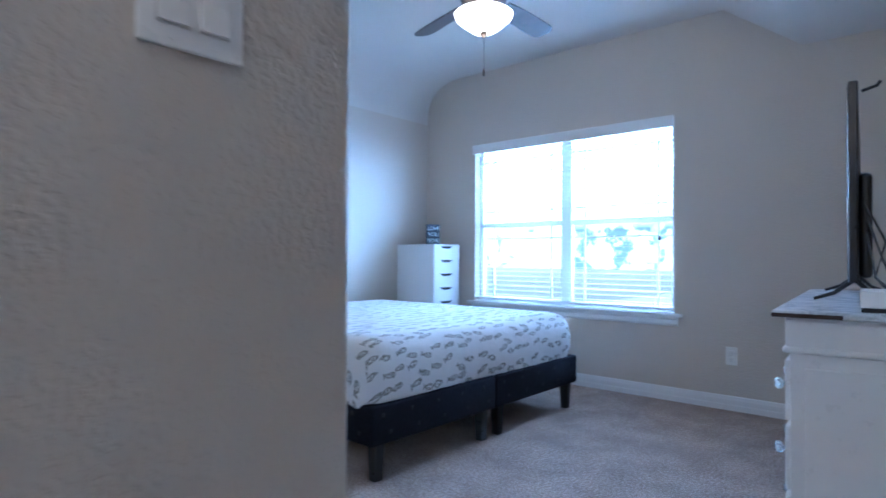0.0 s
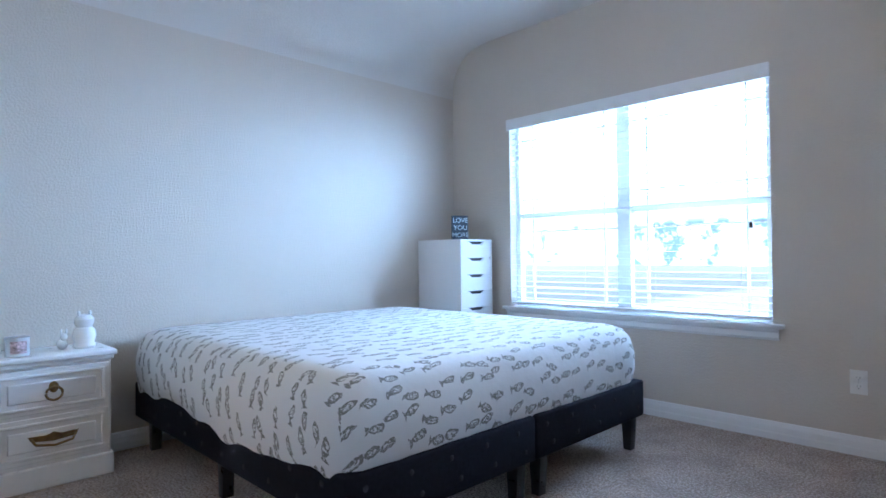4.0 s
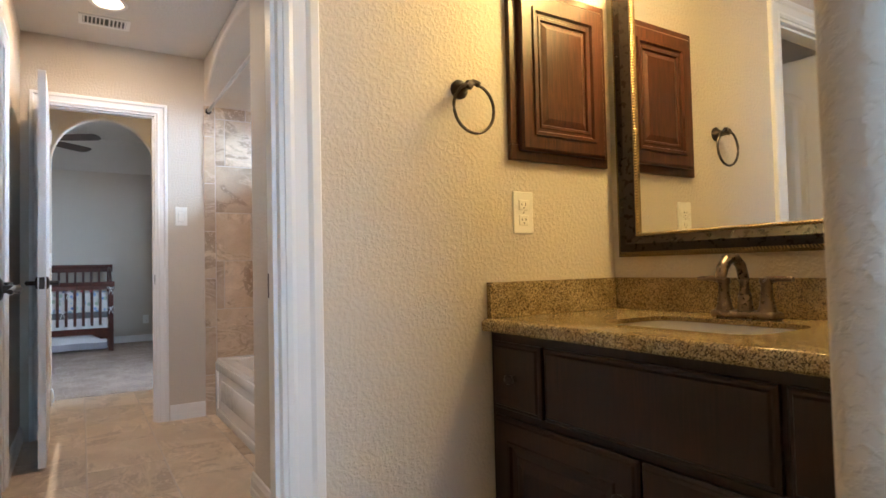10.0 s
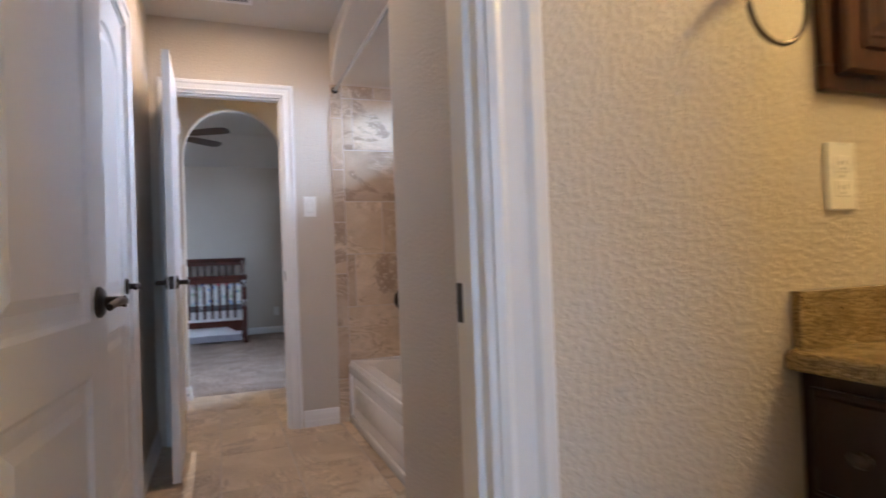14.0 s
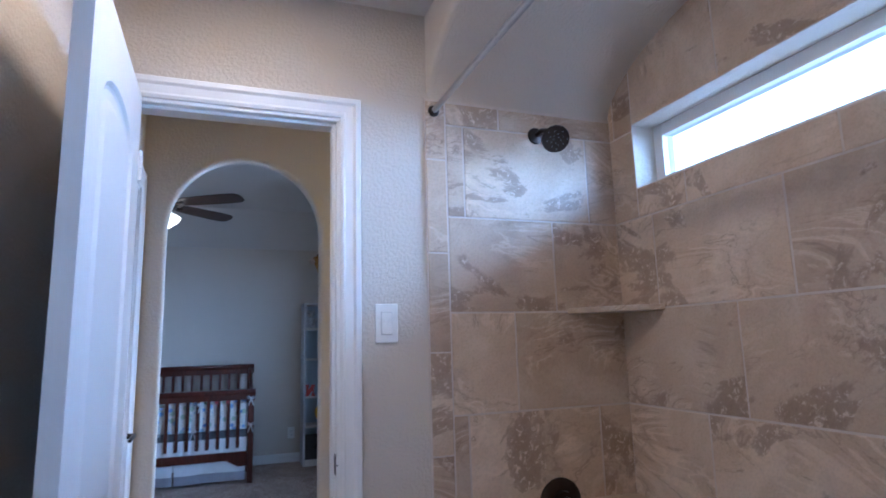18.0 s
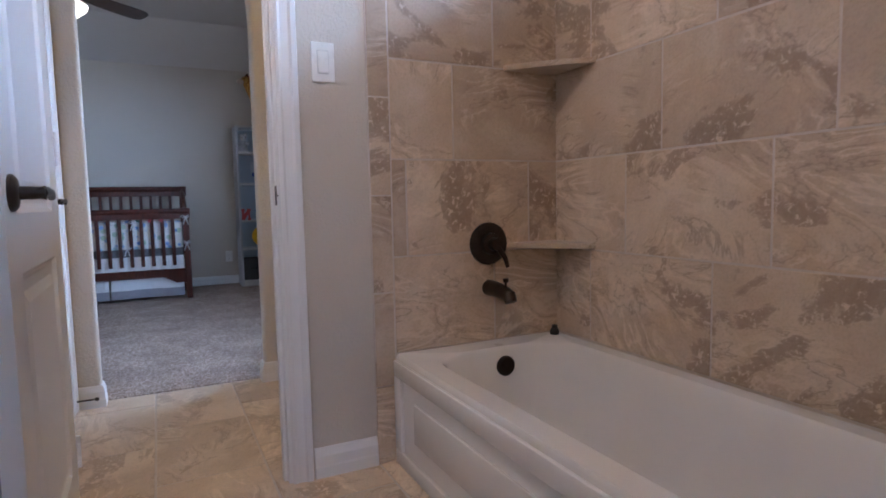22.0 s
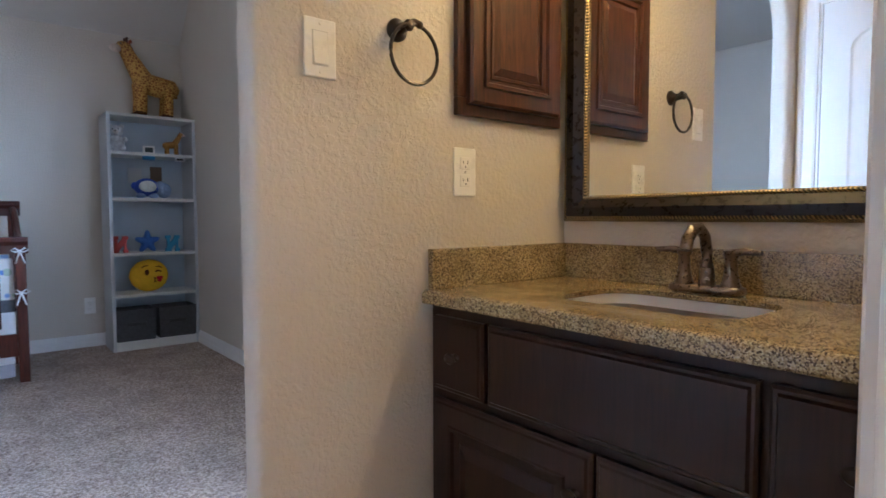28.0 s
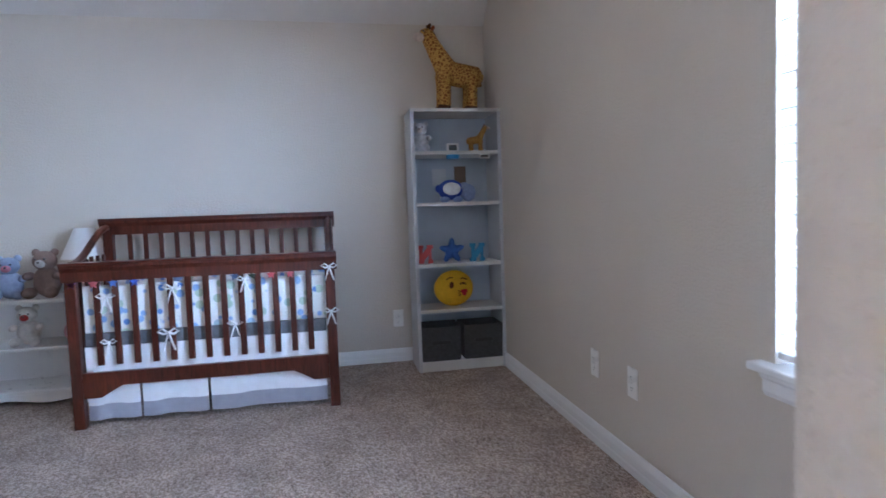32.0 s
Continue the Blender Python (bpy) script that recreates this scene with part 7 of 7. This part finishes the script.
bear("toy_bear", pose(-1.045, -7.50, 0.645, 0, 0, -5), 1.12, "brown plush bear sitting on the white shelf", plush_mat("taupe_plush", (0.24, 0.16, 0.13)))
bear("toy_bear", pose(-0.93, -7.48, 0.36, 0, 0, 5), 0.92, "white plush bear with a red bow on the lower shelf", plush_mat("white_plush", (0.58, 0.54, 0.50)), plush_mat("red_nose", (0.42, 0.05, 0.05)))
t = thing("soft_ball", "pink and white soft ball on the lower shelf", "toy", pose(-1.20, -7.46, 0.36))
part("ball", ball(B(), (0, 0, 0.07), 0.065, 0.065, 0.07), plush_mat("pink_white", (0.55, 0.30, 0.33), 0.6, 14), t, smooth=True)
t = thing("toy_block", "small teal toy on the bottom shelf", "toy", pose(-1.235, -7.42, 0.10))
part("block", box(B(), -0.03, -0.03, 0, 0.03, 0.03, 0.05, 0.012, 3), plain("teal_plastic", (0.03, 0.16, 0.17), 0.4), t, smooth=True)
t = thing("table_lamp", "small table lamp with a white cone shade", "table lamp", pose(-1.25, -7.56, 0.645))
part("base", lathe(B(), [(0.055, 0.0), (0.055, 0.012), (0.018, 0.03), (0.022, 0.09), (0.012, 0.16), (0.008, 0.26), (0.0, 0.26)], (0, 0, 0), "z", 18), BRONZE, t, smooth=True)
part("shade", lathe(B(), [(0.142, 0.225), (0.058, 0.415), (0.055, 0.415), (0.139, 0.227)], (0, 0, 0), "z", 24), plain("linen_shade", (0.80, 0.80, 0.80), 0.9, vary=0.02), t, "white fabric cone shade", smooth=True)

# entry hall ceiling lamp: unseen, added as fill to brighten the entry wall
t = thing("entry_fill_lamp", "unseen round lit glass ceiling lamp added to brighten the entry", "ceiling light", pose(-0.2, 0.05, 2.455))
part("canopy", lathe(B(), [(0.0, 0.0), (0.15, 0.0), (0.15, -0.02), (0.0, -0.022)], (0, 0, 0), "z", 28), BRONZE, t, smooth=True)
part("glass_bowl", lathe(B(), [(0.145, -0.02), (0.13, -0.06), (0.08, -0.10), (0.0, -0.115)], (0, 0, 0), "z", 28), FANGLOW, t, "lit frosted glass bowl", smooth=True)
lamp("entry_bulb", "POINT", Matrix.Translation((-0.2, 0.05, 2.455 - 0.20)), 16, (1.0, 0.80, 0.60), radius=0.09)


# ---- tiles: walls of the alcove, floor ----
def tile_meshes(cache, key, w, h, d):
    """One shared mesh per tile size: a thin slab with eased edges."""
    k = (key, round(w, 3), round(h, 3))
    if k not in cache:
        bm = B()
        e = 0.0025
        lo = [(0, 0), (w, 0), (w, h), (0, h)]
        hi = [(e, e), (w - e, e), (w - e, h - e), (e, h - e)]
        a = [bm.verts.new((p[0], 0, p[1])) for p in lo]
        b = [bm.verts.new((p[0], d - e, p[1])) for p in lo]
        c = [bm.verts.new((p[0], d, p[1])) for p in hi]
        for r, s_ in ((a, b), (b, c)):
            for q in range(4):
                bm.faces.new((r[q], r[(q + 1) % 4], s_[(q + 1) % 4], s_[q]))
        bm.faces.new(c)
        bmesh.ops.recalc_face_normals(bm, faces=bm.faces)
        data = mesh_of(bm, "tile")
        data.materials.append(FTILE if key == "floor" else TILE)
        cache[k] = data
    return cache[k]


CACHE = {}
G = 0.004


def wall_tile(parent, m, a0, a1, z0, z1):
    w, h = a1 - a0 - G, z1 - z0 - G
    if w < 0.012 or h < 0.012:
        return
    ob = new("tile", tile_meshes(CACHE, "wall", w, h, 0.009))
    ob.parent = parent
    ob.matrix_world = m @ Matrix.Translation((a0 + G / 2, random.uniform(-0.0006, 0.0006), z0 + G / 2))


ROWS_Z = [0.38, 0.715, 1.047, 1.379, 1.706, 2.034]


def courses(a0, a1, starts, length, top):
    """Tile spans row by row; starts are the first joints."""
    for k, z in enumerate(ROWS_Z):
        z1 = ROWS_Z[k + 1] if k + 1 < len(ROWS_Z) else top
        cuts = [a0]
        j = starts[k]
        while j > a0 + 0.02:
            j -= length
        while j < a1 - 0.02:
            if j > a0 + 0.02:
                cuts.append(j)
            j += length
        cuts.append(a1)
        for p, q in zip(cuts, cuts[1:]):
            yield p, q, z, z1


# south end wall (faces +y), with an upright border strip
bed_s = structure("tile_bed_south", box(B(), XW, YS1, 0.36, XT + 0.012, YS1 + 0.0095, 2.125), GROUT, "grouted travertine tiled wall at the tub's foot", "tiled wall")
base = Matrix.Translation((0, YS1 + 0.002, 0))
for p, q, z, z1 in courses(XW + 0.012, -3.224, [-3.625, -3.781, -3.462, -3.63, -3.792, -3.43], 0.503, 2.118):
    wall_tile(bed_s, base, p, q, z, z1)
zz = 0.0
for h in (0.27, 0.325, 0.33, 0.325, 0.33, 0.325, 0.215):
    wall_tile(bed_s, base, -3.224, XT + 0.012, zz, zz + h)
    zz += h
# long west wall (faces +x), round the window, up into the vault
bed_w = structure("tile_bed_west", wall_boxes(B(), "y", XW, XW + 0.0195, YS1, WING, 0.36, 2.40, [BWIN]), GROUT, "grouted travertine tiled wall along the tub", "tiled wall")
base = Matrix.Translation((XW + 0.012, 0, 0)) @ Matrix.Rotation(radians(-90), 4, "Z")
for p, q, z, z1 in courses(YS1 + 0.01, WING - 0.008, [-2.32, -2.146, -1.996, -2.318, -2.15, -1.98], 0.513, 2.40):
    spans = [(p, q, z, z1)]
    if z1 > BWIN[2] and z < BWIN[3] and q > BWIN[0] and p < BWIN[1]:
        spans = []
        if p < BWIN[0]:
            spans.append((p, BWIN[0], z, z1))
        if q > BWIN[1]:
            spans.append((BWIN[1], q, z, z1))
        m0, m1 = max(p, BWIN[0]), min(q, BWIN[1])
        if z < BWIN[2]:
            spans.append((m0, m1, z, BWIN[2]))
        if z1 > BWIN[3]:
            spans.append((m0, m1, BWIN[3], z1))
    for a, b, c, d in spans:
        wall_tile(bed_w, base, -b, -a, c, d)
# north end wall (faces -y)
bed_n = structure("tile_bed_north", box(B(), XW, WING - 0.0095, 0.36, XT - 0.03, WING, 2.125), GROUT, "grouted travertine tiled wall at the tub's head", "tiled wall")
base = Matrix.Translation((0, WING - 0.002, 0)) @ Matrix.Rotation(radians(180), 4, "Z")
for p, q, z, z1 in courses(XW + 0.025, XT - 0.03, [-3.6, -3.75, -3.43, -3.6, -3.76, -3.4], 0.503, 2.118):
    wall_tile(bed_n, base, -q, -p, z, z1)
# floor tiles in running rows along y
fl = Matrix.Rotation(radians(-90), 4, "X")
xs = [XW, -3.86, -3.505, -3.155, -2.805, -2.457, -2.107, XI + 0.12]
for k, (p, q) in enumerate(zip(xs, xs[1:])):
    y = -3.772 - (0.16 + 0.347 * k) % 0.52
    while y < YB0 + 0.05:
        a, b = max(y, -3.772), min(y + 0.52, YB0 + 0.055)
        if b - a > 0.02:
            ob = new("tile", tile_meshes(CACHE, "floor", q - p - 0.005, b - a - 0.005, 0.006))
            ob.parent = floor_bath
            ob.matrix_world = Matrix.Translation((p + 0.0025, b - 0.0025, -0.006)) @ Matrix(((1, 0, 0, 0), (0, 0, -1, 0), (0, 1, 0, 0), (0, 0, 0, 1)))
        y += 0.52
